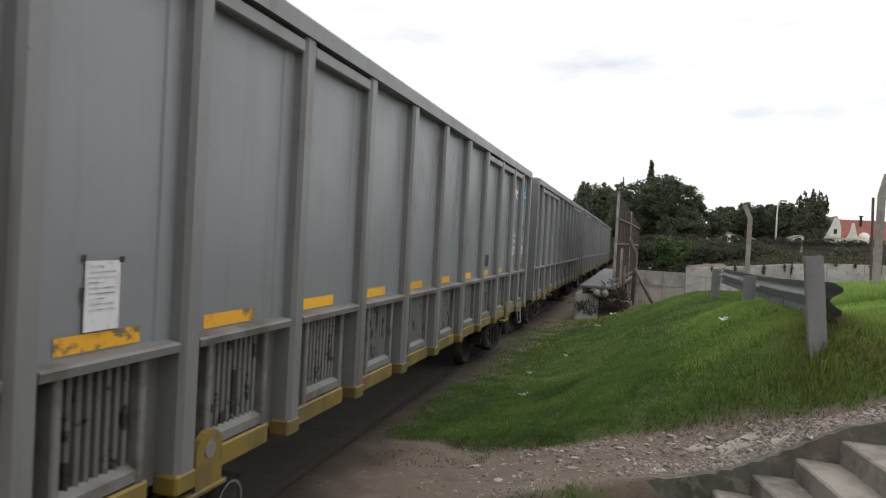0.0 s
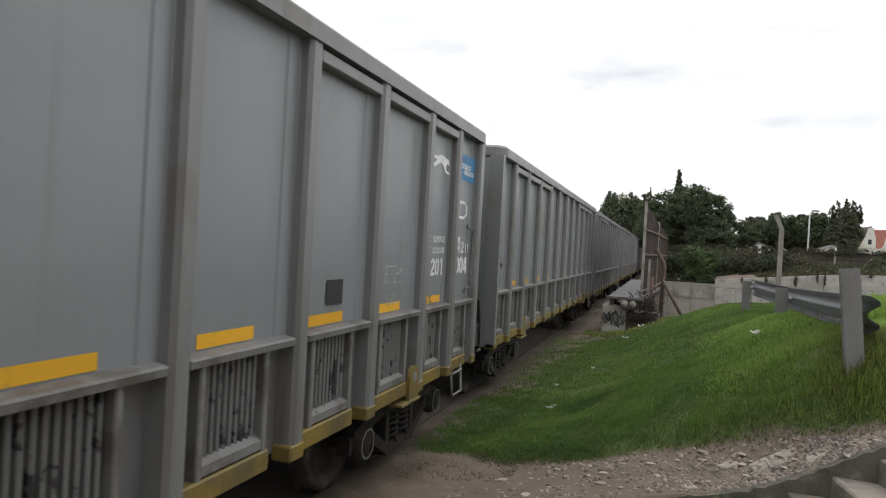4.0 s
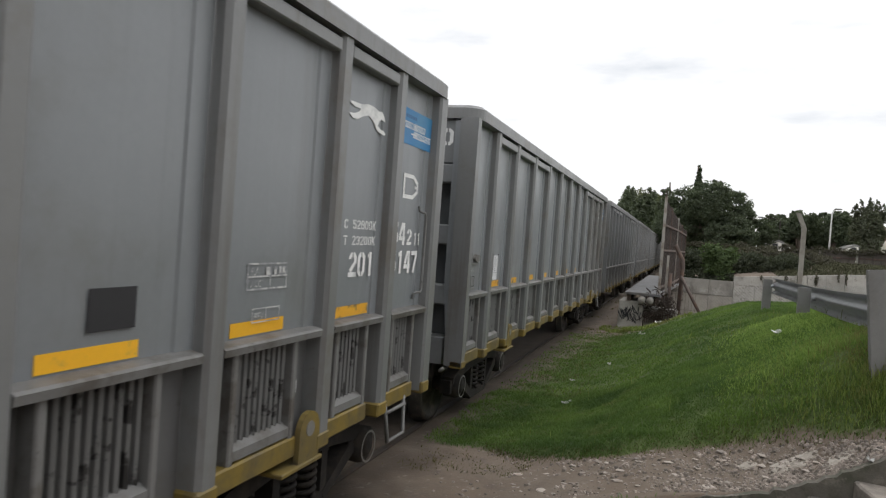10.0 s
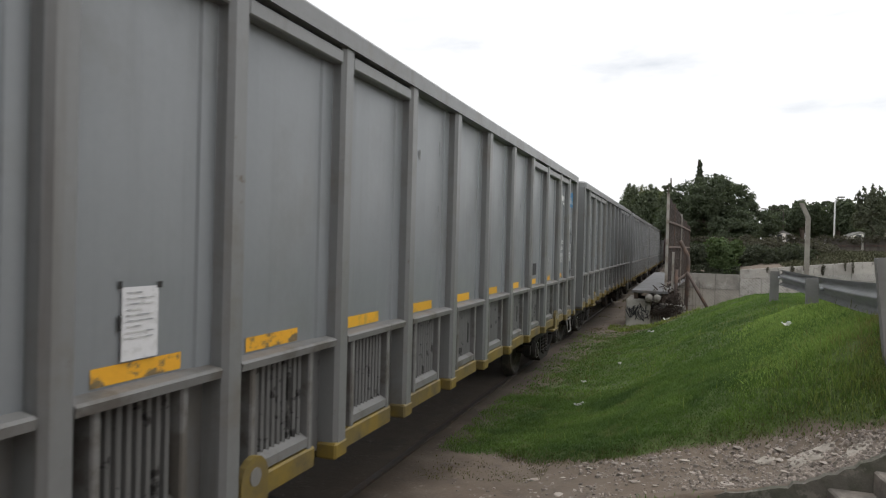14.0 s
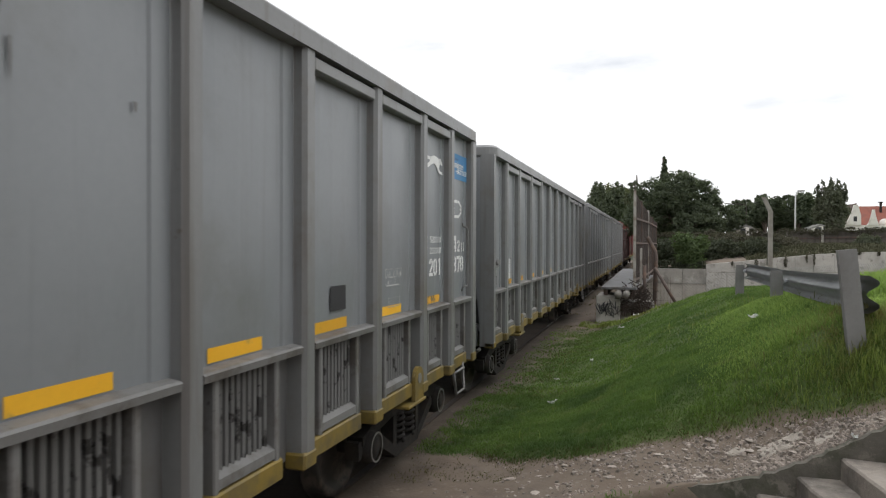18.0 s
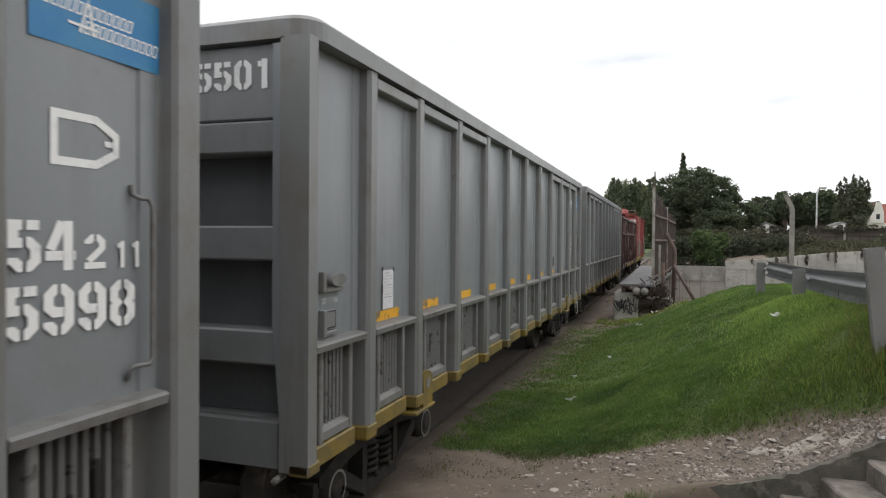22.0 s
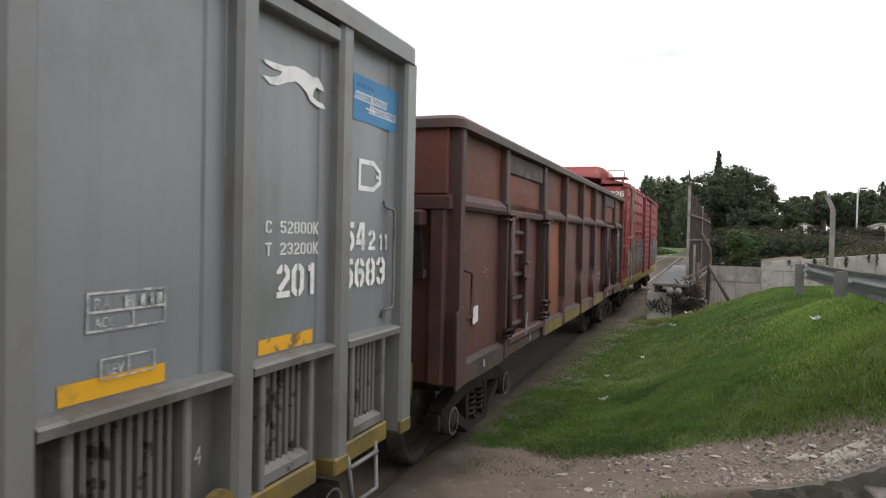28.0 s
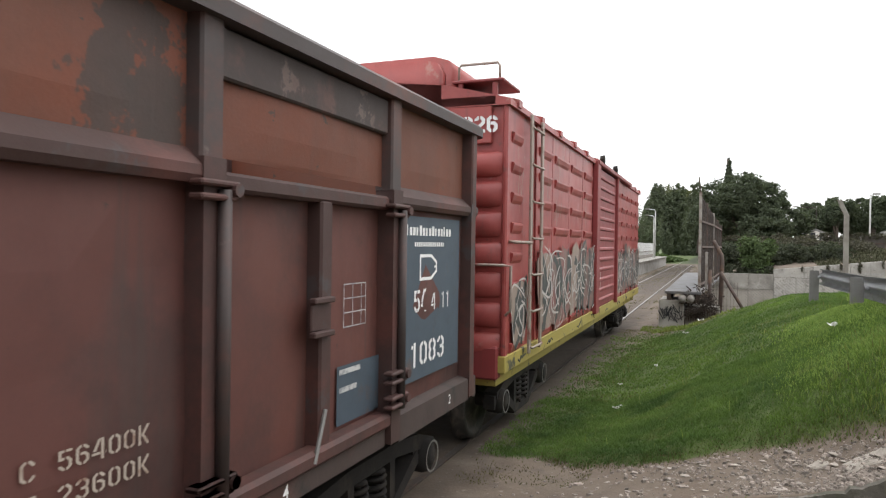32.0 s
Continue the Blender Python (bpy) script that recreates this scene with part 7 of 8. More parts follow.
# scrub on the far bank, thinning out to rough grass towards the houses
bl = [((3.1 + 0.42 * k, 32.6 + 0.5 * (k % 3), 1.55 + 0.12 * math.sin(k * 1.9) + 0.02 * k), (0.55, 0.5, 0.62 - 0.012 * k)) for k in range(13)]
tagged(leaf_cloud("dark_bank_scrub", bl, 26000, 0.085, SCRUB_DARK, 78), "dark scrub hanging over the channel wall", "scrub", kind="stuff")
bl = [((5.6 + 0.5 * k, 35.2 + 0.8 * (k % 3), 2.05 + 0.1 * math.sin(k * 2.3)), (0.6, 0.6, 0.42)) for k in range(9)]
tagged(leaf_cloud("bank_bramble", bl, 15000, 0.085, HEDGE, 80), "grey-brown bramble on the bank", "scrub", kind="stuff")
bl = [((3.3 + 0.75 * k, 40.4, 2.5 + 0.02 * k + 0.06 * math.sin(2.1 * k)), (0.42, 0.12, 0.2 + 0.05 * math.sin(3.7 * k))) for k in range(17)]
tagged(leaf_cloud("fence_creeper", bl, 8000, 0.07, HEDGE, 77), "thin dull creeper over the top of the bank fence", "creeper", kind="stuff")
bl = [((3.1 + 0.4 * k, 30.35 + 0.12 * (k % 2), 1.02 + 0.1 * math.sin(k * 1.3)), (0.32, 0.2, 0.3)) for k in range(6)]
tagged(leaf_cloud("overhanging_scrub", bl, 7000, 0.07, SCRUB_DARK, 83), "dark leaves spilling over the wall top", "scrub", kind="stuff")
bl = [((-3.4 + 0.35 * k, 84 + 3 * k, 0.75 - 0.12 * k), (1.0, 2.2, 0.5 - 0.03 * k)) for k in range(8)]
tagged(leaf_cloud("slope_grass", bl, 9000, 0.22, LEAF_BUSH, 82), "bright grass on the slope past the platform", "grass", kind="stuff")
for k, (x, y, z, w, h, m) in enumerate(((2.9, 84, 1.6, 0.9, 2.4, LEAF_DARK), (3.6, 70, 1.6, 1.2, 2.4, LEAF_MID), (3.0, 104, 2.4, 1.0, 3.6, LEAF_DARK), (-3.6, 112, 2.4, 1.6, 3.4, LEAF_MID), (-7.0, 118, 3.0, 4.0, 5.0, LEAF_DARK), (2.4, 128, 3.2, 1.2, 5.0, LEAF_OLIVE))):
    b = thing("shrub", "dull green bush beside the line past the platform", "shrub", "bushes past the platform")
    bm = bmesh.new()
    for j in range(5):
        tube(bm, [(x, y, 0.2), (x + 0.4 * w * math.cos(j * 1.3), y + 0.2 * math.sin(j), z)], [0.05, 0.02], 5)
    part("stems", bm, BARK, b)
    leaf_cloud("foliage", crown(x, y, z, w * 0.8, h, 9, 150 + k), 5000, 0.24, m, 160 + k, b)


def wall_creepers():
    blobs = []
    rnd = random.Random(41)
    for k in range(15):
        x = 6.4 + 0.62 * k + rnd.uniform(-0.25, 0.25)
        h = rnd.uniform(0.06, 0.3)
        blobs.append(((x, 29.95, float(np.interp(x, [5.35, 6.64, 9.5, 11.0, 21.0], [1.24, 1.37, 1.69, 1.78, 1.97])) - h * 0.8), (rnd.uniform(0.03, 0.09), 0.03, h)))
    tagged(leaf_cloud("wall_creeper", blobs, 1600, 0.05, HEDGE, 81), "creeper hanging down the channel wall", "creeper", kind="stuff")


wall_creepers()


def blades(name, count, area, density, height, width, mat, seed, label):
    """Grass blades: bent triangles scattered where density(x, y) allows."""
    rng = np.random.default_rng(seed)
    x = rng.uniform(area[0], area[1], count * 3)
    y = rng.uniform(area[2], area[3], count * 3)
    keep = rng.random(count * 3) < density(x, y)
    x, y = x[keep][:count], y[keep][:count]
    n = len(x)
    z = sheet_z(x, y) - 0.015
    h = height * (0.5 + 0.8 * rng.random(n) ** 1.5) * np.clip(0.95 + 0.28 * patch(x, y, 1.3) + 0.3 * patch(x + 3.1, y, 4.2), 0.35, 2.0)
    a = rng.uniform(0, 2 * np.pi, n)
    lean = h * rng.uniform(0.15, 0.75, n)
    b = a + rng.normal(0, 0.6, n)
    w = width * (0.6 + 0.8 * rng.random(n))
    ux, uy = np.cos(a + np.pi / 2) * w / 2, np.sin(a + np.pi / 2) * w / 2
    P = np.empty((n, 5, 3))
    P[:, 0] = np.stack([x - ux, y - uy, z], -1)
    P[:, 1] = np.stack([x + ux, y + uy, z], -1)
    mx, my = x + np.cos(b) * lean * 0.35, y + np.sin(b) * lean * 0.35
    P[:, 2] = np.stack([mx + ux * 0.8, my + uy * 0.8, z + h * 0.6], -1)
    P[:, 3] = np.stack([mx - ux * 0.8, my - uy * 0.8, z + h * 0.6], -1)
    P[:, 4] = np.stack([x + np.cos(b) * lean, y + np.sin(b) * lean, z + h * (0.95 - 0.25 * lean / np.maximum(h, 1e-4))], -1)
    me = bpy.data.meshes.new(name)
    base = np.arange(n)[:, None] * 5
    loops = np.concatenate([base + np.array([0, 1, 2, 3]), base + np.array([3, 2, 4])], 1).ravel()
    me.vertices.add(n * 5)
    me.vertices.foreach_set("co", P.ravel())
    me.loops.add(len(loops))
    me.loops.foreach_set("vertex_index", loops.astype(np.int32))
    me.polygons.add(n * 2)
    starts = (np.arange(n)[:, None] * 7 + np.array([0, 4])).ravel()
    me.polygons.foreach_set("loop_start", starts.astype(np.int32))
    me.update(calc_edges=True)
    me.materials.append(mat)
    tagged(new(name, me), label, "grass", kind="stuff")


blades("mound_grass", 330000, (0.95, 6.6, 4.9, 9.2), lambda x, y: grass_cover(x, y), 0.052, 0.0058, GRASSM, 2, "short green grass over the mound")
blades("mound_grass_beyond", 130000, (0.95, 8.5, 9.1, 17.0), lambda x, y: grass_cover(x, y), 0.05, 0.013, GRASSM, 12, "short green grass on the back of the mound")
blades("mound_grass_aside", 40000, (6.5, 8.5, 5.0, 9.2), lambda x, y: grass_cover(x, y), 0.06, 0.01, GRASSM, 13, "short green grass behind the barrier")
# paler, yellower blades by height; the crown's stronger sky light is put into their colour
blades("crown_grass", 120000, (2.6, 7.5, 5.6, 10.5), lambda x, y: grass_cover(x, y) * smooth(0.75, 1.25, ground_z(x, y)) * np.clip(0.75 + 0.7 * patch(x, y, 0.8), 0, 1), 0.06, 0.006, GRASSCROWN, 22, "pale grass on the mound crown, sky light put into its colour")
blades("long_grass", 26000, (3.9, 6.4, 5.05, 7.0), lambda x, y: smooth(-0.05, 0.1, y - turf_edge(x)) * (0.04 + 0.96 * np.exp(-((x - 4.95) / 0.55) ** 2 - ((y - 5.4) / 0.4) ** 2)), 0.105, 0.0055, GRASSLONG, 3, "longer yellowing grass round the barrier post")
blades("bank_foot_grass", 20000, (1.6, 6.0, 4.95, 6.7), lambda x, y: np.exp(-((y - turf_edge(x) - 0.02) / 0.1) ** 2), 0.04, 0.006, GRASSDRY, 14, "dry trodden grass along the foot of the mound")
blades("seed_stalks", 350, (1.8, 6.0, 5.8, 12.0), lambda x, y: 0.5 * grass_cover(x, y), 0.16, 0.006, GRASSLONG, 15, "taller stalks standing out of the turf")
blades("path_edge_grass", 24000, (1.4, 4.0, 3.6, 4.9), lambda x, y: smooth(3.6, 3.9, y) * (1 - smooth(-0.1, 0.06, y - np.interp(x, [1.4, 2.2, 3.0, 4.0], [4.4, 4.55, 4.82, 4.88]))), 0.06, 0.008, GRASSM, 4, "dark grass below the edge of the path")
blades("bank_rough_grass", 26000, (7.0, 18.0, 30.4, 40.3), lambda x, y: np.clip(0.75 + 0.4 * patch(x, y, 0.9), 0, 1), 0.16, 0.035, BANK_GRASS, 17, "rough olive grass on the bank below the fence")
blades("abutment_tufts", 5000, (1.5, 3.6, 16.6, 18.0), lambda x, y: np.clip(0.3 + 0.9 * patch(x, y, 1.4), 0, 1), 0.1, 0.014, GRASSLONG, 18, "weeds at the foot of the bridge abutment")
blades("rank_grass", 16000, (5.2, 8.5, 10.2, 13.0), lambda x, y: np.clip(0.35 + 0.8 * patch(x, y, 0.9), 0, 1), 0.2, 0.016, GRASSCROWN, 19, "tall rank grass behind the crash barrier")
blades("line_weeds", 22000, (-4.5, 2.0, 18.0, 75.0), lambda x, y: np.clip(0.1 + 0.55 * patch(x, y, 0.7), 0, 1) * (1 - 0.75 * np.exp(-((np.abs(x) - 0.75) / 0.25) ** 2)), 0.06, 0.035, GRASSDRY, 16, "sparse dry weeds between and beside the rails")
blades("trackside_weeds", 30000, (0.85, 2.2, 5.6, 17.5), lambda x, y: smooth(0.85, 1.5, x) * np.clip(0.35 + 0.8 * patch(x, y, 1.7), 0, 1), 0.035, 0.008, GRASSDRY, 6, "sparse weeds beside the rail")


# ---- rubble on the path, stones and litter ----
def rock_bm(rnd, sx, sy, sz):
    bm = bmesh.new()
    bmesh.ops.create_icosphere(bm, subdivisions=1, radius=0.5)
    for v in bm.verts:
        k = 1 + rnd.uniform(-0.28, 0.28)
        v.co = Vector((v.co.x * sx * k, v.co.y * sy * k, max(v.co.z * sz * k, -sz * 0.3)))
    return bm


def build_rubble():
    rnd = random.Random(21)
    kinds = []
    for k in range(8):
        kinds.append(finish("stone", rock_bm(rnd, 0.18, 0.12, 0.024), STONE))
    for k in range(150):
        x = 2.0 + 3.4 * rnd.random() ** 0.75
        te = float(turf_edge(x))
        y = te - 0.1 - (te - 5.06) * rnd.random() ** 0.8
        y = max(y, 4.97)
        m = pose(x, y, (surface_z(x, y)) + 0.004, rnd.uniform(-8, 8), rnd.uniform(-8, 8), rnd.uniform(-40, 40)) @ Matrix.Scale(0.1 + 0.5 * rnd.random() ** 2.6, 4)
        src = kinds[k % 8]
        if k < 8:
            o = src
            o.matrix_basis = m
        else:
            o = new("stone", src.data)
            o.matrix_basis = m
        tagged(o, "pale flat stone in the dirt path", "stone", "stones on the path")
    # broken concrete slab lying in the path
    for cx, cy, rx_, ry_ in ((4.1, 5.2, 0.17, 0.085), (4.36, 5.08, 0.13, 0.05), (3.84, 5.32, 0.07, 0.05), (4.62, 5.03, 0.09, 0.035)):
        bm = bmesh.new()
        n = 13
        rr = [rnd.uniform(0.55, 1.15) for q in range(n)]
        rings = []
        for f, dz in ((1.0, -0.03), (1.0, 0.002), (0.85, 0.007)):
            rings.append([bm.verts.new((rx_ * f * rr[q] * math.cos(2 * math.pi * q / n), ry_ * f * rr[q] * math.sin(2 * math.pi * q / n), dz)) for q in range(n)])
        for a, b in zip(rings, rings[1:]):
            for q in range(n):
                bm.faces.new((a[q], a[(q + 1) % n], b[(q + 1) % n], b[q]))
        bm.faces.new(rings[-1])
        for v in bm.verts:
            v.co.z += (surface_z(cx + v.co.x, cy + v.co.y)) - (surface_z(cx, cy))
        o = finish("broken_slab", bm, SLAB)
        o.matrix_basis = pose(cx, cy, (surface_z(cx, cy)) + 0.002)
        tagged(o, "pale broken slab of concrete sunk in the path", "slab", "slabs in the path")
    # fine rubble, joined
    vs, fs = [], []
    rng = np.random.default_rng(9)
    for k in range(13000):
        x = 1.4 + 4.2 * rng.random() ** 0.7
        te = float(turf_edge(x))
        y = (4.96 if x > 3.0 else 4.7) + (te - 0.06 - (4.96 if x > 3.0 else 4.7)) * rng.random() ** (1.5 if x > 3.0 else 0.9)
        if rng.random() > np.clip(0.12 + 0.3 * (x - 2.4) + 0.5 * float(patch(x, y, 2.2)), 0.06, 1.0):
            continue
        s = 0.004 + 0.02 * rng.random() ** 3
        z = (surface_z(x, y)) + s * 0.2
        a = rng.uniform(0, 6.28)
        b = len(vs)
        for j in range(4):
            t = a + j * 1.571 + rng.uniform(-0.3, 0.3)
            vs.append((x + math.cos(t) * s, y + math.sin(t) * s, z - s * 0.3))
        for j in range(4):
            t = a + j * 1.571 + rng.uniform(-0.3, 0.3)
            vs.append((x + math.cos(t) * s * 0.6, y + math.sin(t) * s * 0.6, z + s * rng.uniform(0.25, 0.6)))
        fs += [(b + 4, b + 5, b + 6, b + 7)] + [(b + j, b + (j + 1) % 4, b + 4 + (j + 1) % 4, b + 4 + j) for j in range(4)]
    me = bpy.data.meshes.new("path_rubble")
    me.from_pydata(vs, [], fs)
    me.materials.append(GRAVEL)
    tagged(new("path_rubble", me), "fine loose rubble on the dirt path", "rubble", kind="stuff")
    # litter
    bm = bmesh.new()
    g = []
    for i in range(5):
        row = []
        for j in range(4):
            row.append(bm.verts.new((0.05 * i - 0.1, 0.035 * j - 0.05, 0.03 + 0.03 * math.sin(i * 1.9 + j) + 0.02 * math.cos(j * 2.3))))
        g.append(row)
    for i in range(4):
        for j in range(3):
            bm.faces.new((g[i][j], g[i + 1][j], g[i + 1][j + 1], g[i][j + 1]))
    bmesh.ops.solidify(bm, geom=bm.faces[:], thickness=0.004)
    rag = finish("crumpled_rag", bm, LITTER)
    rag.matrix_basis = pose(4.35, 8.25, (surface_z(4.35, 8.25)) + 0.01, 0, 0, 30) @ Matrix.Scale(0.75, 4)
    tagged(rag, "crumpled white rag lying in the grass", "litter")
    for k, (x, y, s) in enumerate(((2.05, 8.6, 0.5), (2.1, 8.7, 0.35), (2.3, 11.5, 0.5), (2.6, 15.5, 0.7), (2.9, 17.0, 0.9), (4.5, 4.95, 0.4), (4.72, 4.5, 0.4), (1.9, 10.2, 0.4))):
        o = new("paper_scrap", rag.data)
        o.matrix_basis = pose(x, y, (surface_z(x, y)) + 0.012, 0, 0, 50 * k) @ Matrix.Scale(s, 4)
        tagged(o, "scrap of white paper on the ground", "litter", "scattered litter")


build_rubble()


# ---- distance: lamps, houses, platform ----
def lamp_post(x, y, z0, z1, arm, r, label, group="", mat=None):
    mat = mat or LAMP_WHITE
    lp = thing("street_lamp", label, "street lamp", group)
    bm = bmesh.new()
    s = 1 if arm > 0 else -1
    tube(bm, [(x, y, z0 - 0.2), (x, y, z1 - 0.25), (x + s * 0.08, y, z1 - 0.08), (x + arm, y, z1)], [r, r * 0.75, r * 0.65, r * 0.5], 8)
    part("pole", bm, mat, lp, "tapered pole", True)
    bm = bmesh.new()
    box(bm, (min(x + arm, x + arm + s * 0.4), y - 0.07, z1 - 0.04), (max(x + arm, x + arm + s * 0.4), y + 0.07, z1 + 0.05), 0.03)
    part("lamp_head", bm, ROOF_GREY, lp)


lamp_post(11.33, 45.0, 1.95, 5.2, 0.1, 0.055, "white street lamp behind the bank fence")
lamp_post(-2.0, 66.0, 0.95, 5.5, -0.55, 0.06, "white platform lamp with a curved arm", "platform lamps")
lamp_post(-2.6, 72.0, 0.95, 5.2, -0.5, 0.06, "white platform lamp with a curved arm", "platform lamps")
lamp_post(10.2, 58.0, 2.2, 5.2, -1.2, 0.04, "grey street lamp with a long arm among the trees", "", SCREEN)


def build_house(x, y, z, w, d, h, rise, label, roof_mat, chimney=True):
    hs = thing("house", label, "house", "houses behind the trees")
    bm = bmesh.new()
    prism(bm, [(x, z), (x + w, z), (x + w, z + h), (x + w / 2, z + h + rise), (x, z + h)], 1, y, y + d)
    part("wall", bm, WHITE_WALL, hs, "white rendered gable wall")
    bm = bmesh.new()
    prism(bm, [(x - 0.15, z + h - 0.1), (x + w / 2, z + h + rise + 0.02), (x + w + 0.15, z + h - 0.1), (x + w + 0.15, z + h + 0.05), (x + w / 2, z + h + rise + 0.18), (x - 0.15, z + h + 0.05)], 1, y + 0.1, y + d + 0.2)
    rf = part("roof", bm, roof_mat, hs, "pitched roof")
    if chimney:
        bm = bmesh.new()
        box(bm, (x + w * 0.7, y + d * 0.4, z + h), (x + w * 0.7 + 0.4, y + d * 0.4 + 0.4, z + h + rise + 0.5), 0.02)
        part("chimney", bm, WHITE_WALL, rf)
    for k in range(2):
        bm = bmesh.new()
        box(bm, (x + w * (0.22 + 0.4 * k), y - 0.03, z + 0.9), (x + w * (0.22 + 0.4 * k) + 0.4, y + 0.02, z + 1.5), 0.01)
        wi = part("window", bm, ROOF_GREY, hs)
        bm = bmesh.new()
        box(bm, (x + w * (0.22 + 0.4 * k) + 0.05, y - 0.05, z + 0.95), (x + w * (0.22 + 0.4 * k) + 0.35, y - 0.028, z + 1.45))
        part("pane", bm, WINDOWM, wi)


build_house(9.3, 57, 1.75, 1.6, 4, 1.3, 0.3, "low white house with a grey sheet roof among trees", ROOF_GREY, False)
build_house(15.2, 60, 1.9, 1.3, 4, 1.35, 0.2, "low shed with a grey sheet roof behind the fence", ROOF_GREY, False)


def gabled_house():
    hs = thing("house", "white house with flared parapet gables and a red tiled roof", "house", "houses behind the trees")
    bm = bmesh.new()
    box(bm, (19.6, 70.0, 2.2), (24.6, 74.0, 3.75), 0.02)
    part("wall", bm, WHITE_WALL, hs, "white rendered wall")
    for cx, zt, w, cap in ((20.75, 5.6, 1.1, 0.16), (22.15, 5.15, 0.55, 0.08)):
        # flared gable: concave shoulders rising to a narrow flat top
        left = [(cx - w + w * (1 - cap / w) * f, 3.74 + (zt - 3.74) * (0.15 * f + 0.85 * f ** 2.2)) for f in [q / 7 for q in range(8)]]
        right = [(2 * cx - x, z) for x, z in left[::-1]]
        if w > 1:
            right = [(cx + cap, zt), (cx + 0.4, zt - 0.9), (cx + 0.42, 3.74)]
        bm = bmesh.new()
        prism(bm, left + right, 1, 69.9, 70.15)
        gb = part("gable", bm, WHITE_WALL, hs, "white flared gable parapet")
        if w > 1:
            bm = bmesh.new()
            box(bm, (cx - 0.2, 69.87, 4.1), (cx + 0.08, 69.92, 4.55), 0.01)
            part("window", bm, WINDOWM, gb, "small dark gable window")
    bm = bmesh.new()
    prism(bm, [(19.9, 3.8), (20.6, 5.7), (20.85, 5.75), (20.85, 5.6), (20.75, 5.55), (20.05, 3.75)], 1, 70.16, 74.0)
    part("side_roof", bm, ROOF_DARK, hs, "weathered brown roof slope")
    for k, x in enumerate((22.7, 23.5)):
        bm = bmesh.new()
        box(bm, (x, 69.95, 2.9), (x + 0.4, 70.02, 3.5), 0.01)
        wi = part("window", bm, ROOF_GREY, hs)
        bm = bmesh.new()
        box(bm, (x + 0.05, 69.93, 2.95), (x + 0.35, 69.955, 3.45))
        part("pane", bm, WINDOWM, wi)


gabled_house()


def water_tank():
    bm = bmesh.new()
    r = bmesh.ops.create_uvsphere(bm, u_segments=16, v_segments=8, radius=0.45)
    for v in bm.verts:
        v.co.z = max(v.co.z, -0.3) * 0.85
    o = finish("water_tank", bm, WHITE_WALL, smooth=True)
    o.matrix_basis = pose(23.4, 71.2, 4.0)
    tagged(o, "pale domed water tank on the house", "water tank")


water_tank()


def long_roof():
    hs = thing("house", "long house with a red tiled roof behind the gables", "house", "houses behind the trees")
    bm = bmesh.new()
    box(bm, (21.6, 76, 2.2), (32, 80, 4.0))
    part("wall", bm, WHITE_WALL, hs)
    bm = bmesh.new()
    prism(bm, [(75.5, 3.9), (77.8, 5.82), (80.5, 3.9)], 0, 22.0, 33.0)
    part("roof", bm, RED_ROOF, hs, "red tiled pitched roof")
    bm = bmesh.new()
    box(bm, (24.6, 77, 4.6), (24.78, 77.2, 6.15))
    box(bm, (24.5, 76.9, 6.15), (24.88, 77.3, 6.22))
    part("chimney", bm, STEEL, hs, "thin dark flue pipe")


long_roof()


def bank_fence():
    fn = thing("bank_fence", "weathered grey-brown slatted fence along the bank", "fence")
    slat = None
    for k in range(9):
        x = 3.2 + 1.72 * k
        zt = float(np.interp(x, [3.2, 6.4, 8.8, 15, 20], [2.3, 2.5, 2.72, 2.85, 2.9]))
        zb = float(np.interp(x, [3.2, 9, 15, 20], [1.3, 1.75, 1.9, 1.95]))
        bm = bmesh.new()
        box(bm, (x, 40.48, zb - 0.2), (x + 0.09, 40.57, zt + 0.05), 0.01)
        part("fence_post", bm, PIER if k % 2 else FENCE_POST, fn, "pale concrete post" if k % 2 else "")
        rnd = random.Random(60 + k)
        for j in range(13):
            u = x + 0.1 + 0.125 * j
            m = Matrix.Translation((u, 40.62, zb)) @ Matrix.Diagonal((1, 1, (zt - zb) * rnd.uniform(0.985, 1.0), 1))
            if slat is None:
                bm = bmesh.new()
                box(bm, (0, 0, 0), (0.123, 0.02, 1.0), 0.004)
                slat = part("fence_slat", bm, SLATS, fn)
                slat.matrix_basis = m
            else:
                shared("fence_slat", slat, fn, m)
        bm = bmesh.new()
        box(bm, (x + 0.09, 40.55, zb + 0.55), (x + 1.72, 40.6, zb + 0.62), 0.005)
        part("fence_rail", bm, RUSTY, fn)


bank_fence()


def build_platform():
    pf = thing("station_platform", "low concrete railway platform with a white railing", "platform", kind="structure")
    bm = bmesh.new()
    box(bm, (-6.0, 46, -0.2), (-1.75, 78, 0.85), 0.03)
    part("platform_wall", bm, PLATFORM, pf)
    bm = bmesh.new()
    box(bm, (-6.0, 46, 0.854), (-1.65, 78, 0.95), 0.02)
    part("coping", bm, CONC, pf)
    for k in range(26):
        bm = bmesh.new()
        y = 50 + 1.0 * k
        box(bm, (-2.95, y, 0.95), (-2.88, y + 0.1, 2.35), 0.005)
        part("baluster", bm, LAMP_WHITE, pf)
    bm = bmesh.new()
    box(bm, (-2.97, 50, 1.5), (-2.86, 76, 1.58), 0.005)
    box(bm, (-2.97, 50, 0.96), (-2.86, 76, 1.25), 0.005)
    part("railing_bar", bm, FENCE_POST, pf)


build_platform()


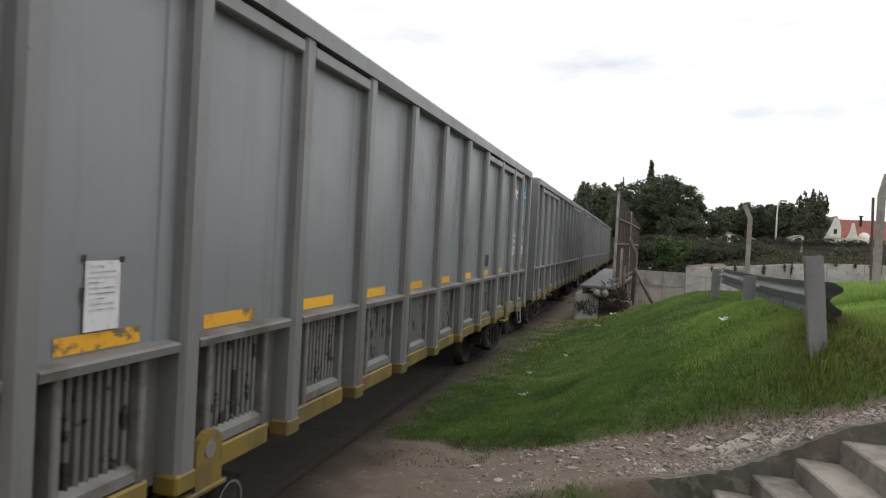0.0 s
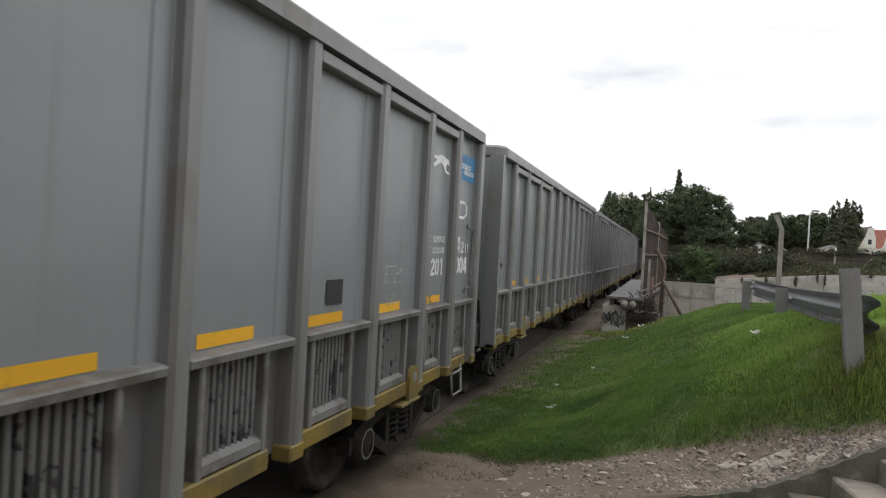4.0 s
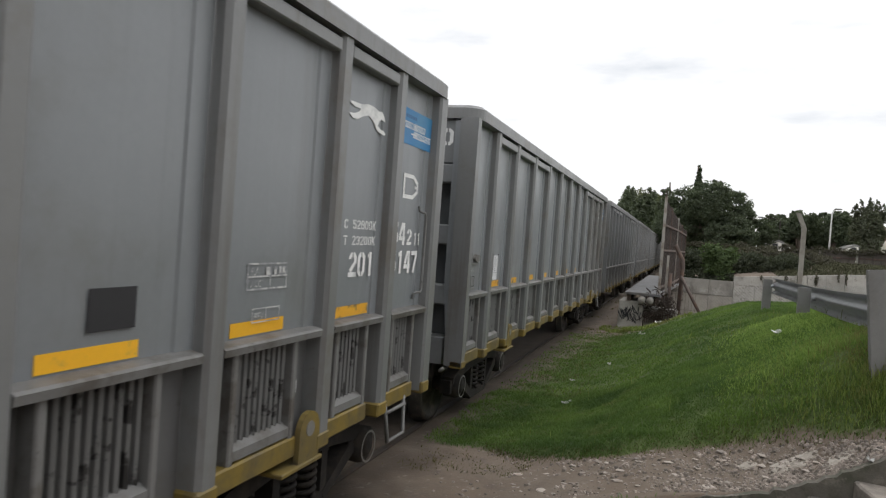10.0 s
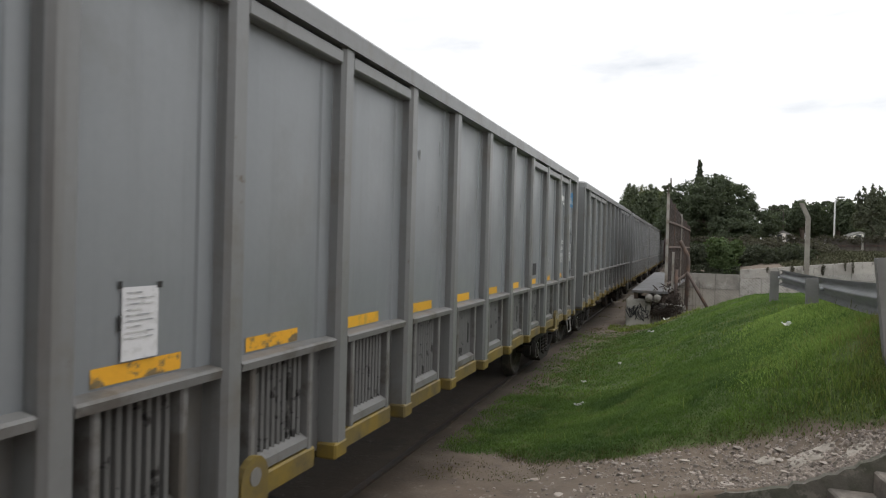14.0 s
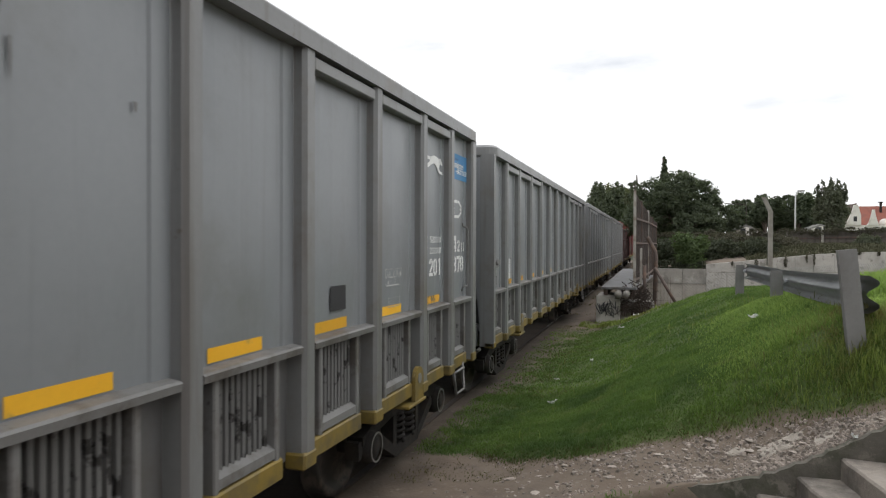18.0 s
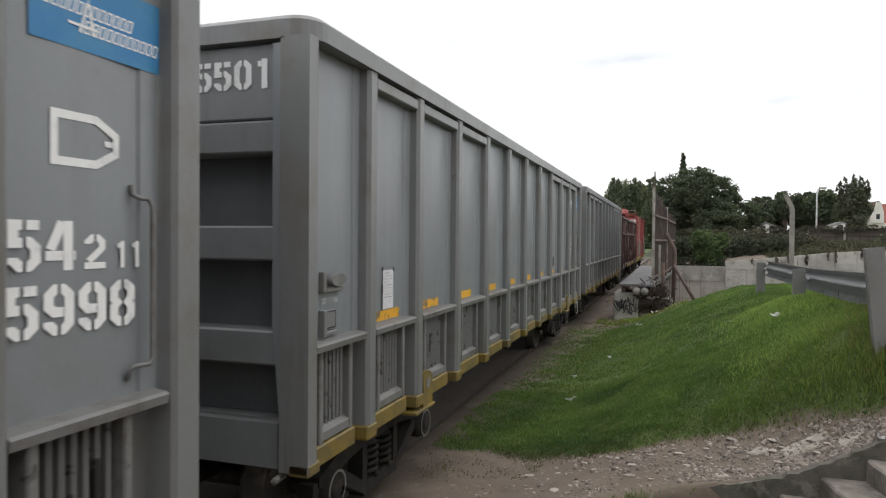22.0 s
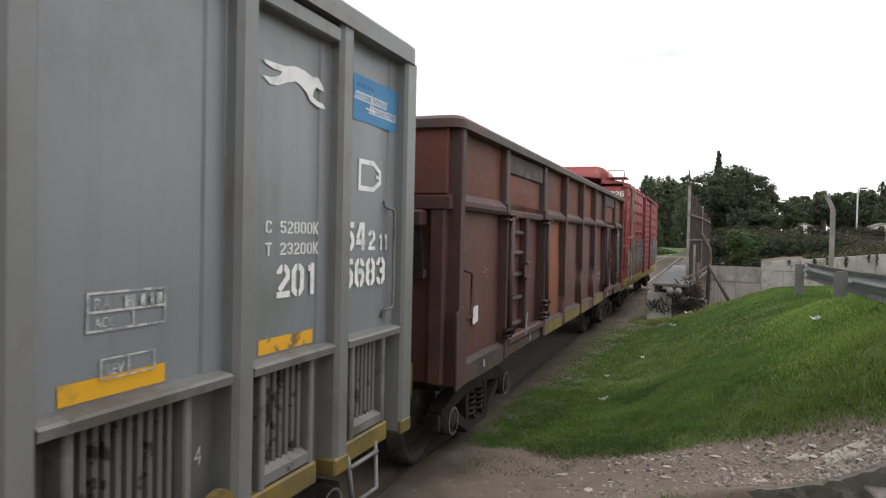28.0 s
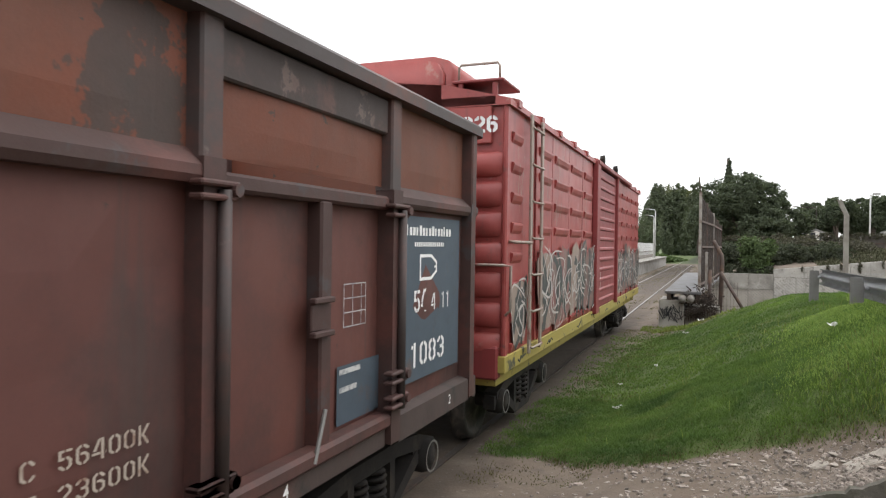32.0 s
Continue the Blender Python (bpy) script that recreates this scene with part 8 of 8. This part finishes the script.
# ---- motion: the whole train rolls towards and past the viewer, slowing at the end ----
# leading corner post of the first grey wagon along the track, by seconds
TRAIN = [(0.0, 1.098), (1.0, -3.543), (2.0, -8.15), (3.0, -12.84), (4.0, -17.51), (5.0, -22.17), (6.0, -26.88), (7.0, -31.55), (8.0, -36.24), (9.0, -40.93), (10.0, -45.56), (11.0, -50.21), (12.0, -54.88), (13.0, -59.54), (14.0, -64.12), (15.0, -68.76), (16.0, -73.36), (17.0, -77.95), (18.0, -82.51), (19.0, -87.05), (20.0, -91.6), (21.0, -96.155), (22.0, -100.65), (23.0, -105.12), (24.0, -109.49), (25.0, -113.71), (26.0, -117.69), (27.0, -121.39), (28.0, -124.87), (29.0, -128.08), (30.0, -131.27), (31.0, -134.15), (32.0, -136.77)]


# how far each grey wagon rides lower than the first on its worn springs and wheels
RIDE = [0.0, -0.01, 0.0, -0.022, 0.0, 0.0, 0.0, -0.022, -0.022, 0.0]


def train_at(t):
    k = min(max(int(t), 0), len(TRAIN) - 2)
    a, b = TRAIN[k], TRAIN[k + 1]
    h = b[0] - a[0]

    def slope(j):
        j0, j1 = max(j - 1, 0), min(j + 1, len(TRAIN) - 1)
        return (TRAIN[j1][1] - TRAIN[j0][1]) / (TRAIN[j1][0] - TRAIN[j0][0])
    s = (t - a[0]) / h
    return ((2 * s ** 3 - 3 * s ** 2 + 1) * a[1] + (s ** 3 - 2 * s ** 2 + s) * h * slope(k) + (-2 * s ** 3 + 3 * s ** 2) * b[1] + (s ** 3 - s ** 2) * h * slope(k + 1))


def motions():
    offsets = [(wg, PITCH * k - 0.1, RIDE[k]) for k, wg in enumerate(hoppers)] + [(gondola, 129.996, 0.0), (boxcar, 129.996 + G_LEN + 0.72, 0.0)]
    for wg, off, ride in offsets:
        walk(wg, [(t, pose(0, train_at(t) + off, ride)) for t in [k * 0.5 for k in range(65)]])
        # wheels turn as they roll; keyed finely while they pass in sight
        near = [k / 10 for k in range(321) if -16 < train_at(k / 10) + off < 42]
        if not near:
            continue
        times = sorted({0.0, 32.0} | set(near))
        y0 = train_at(near[0]) + off
        for bogie in wg.children:
            if not bogie.name.startswith("bogie"):
                continue
            for ws in bogie.children:
                if ws.name.startswith("wheelset"):
                    p = ws.matrix_basis.translation
                    rows = []
                    for t in times:
                        tt = min(max(t, near[0]), near[-1])
                        rows.append((t, pose(p.x, p.y, p.z, math.degrees((y0 - train_at(tt) - off) / 0.42))))
                    walk(ws, rows)


motions()
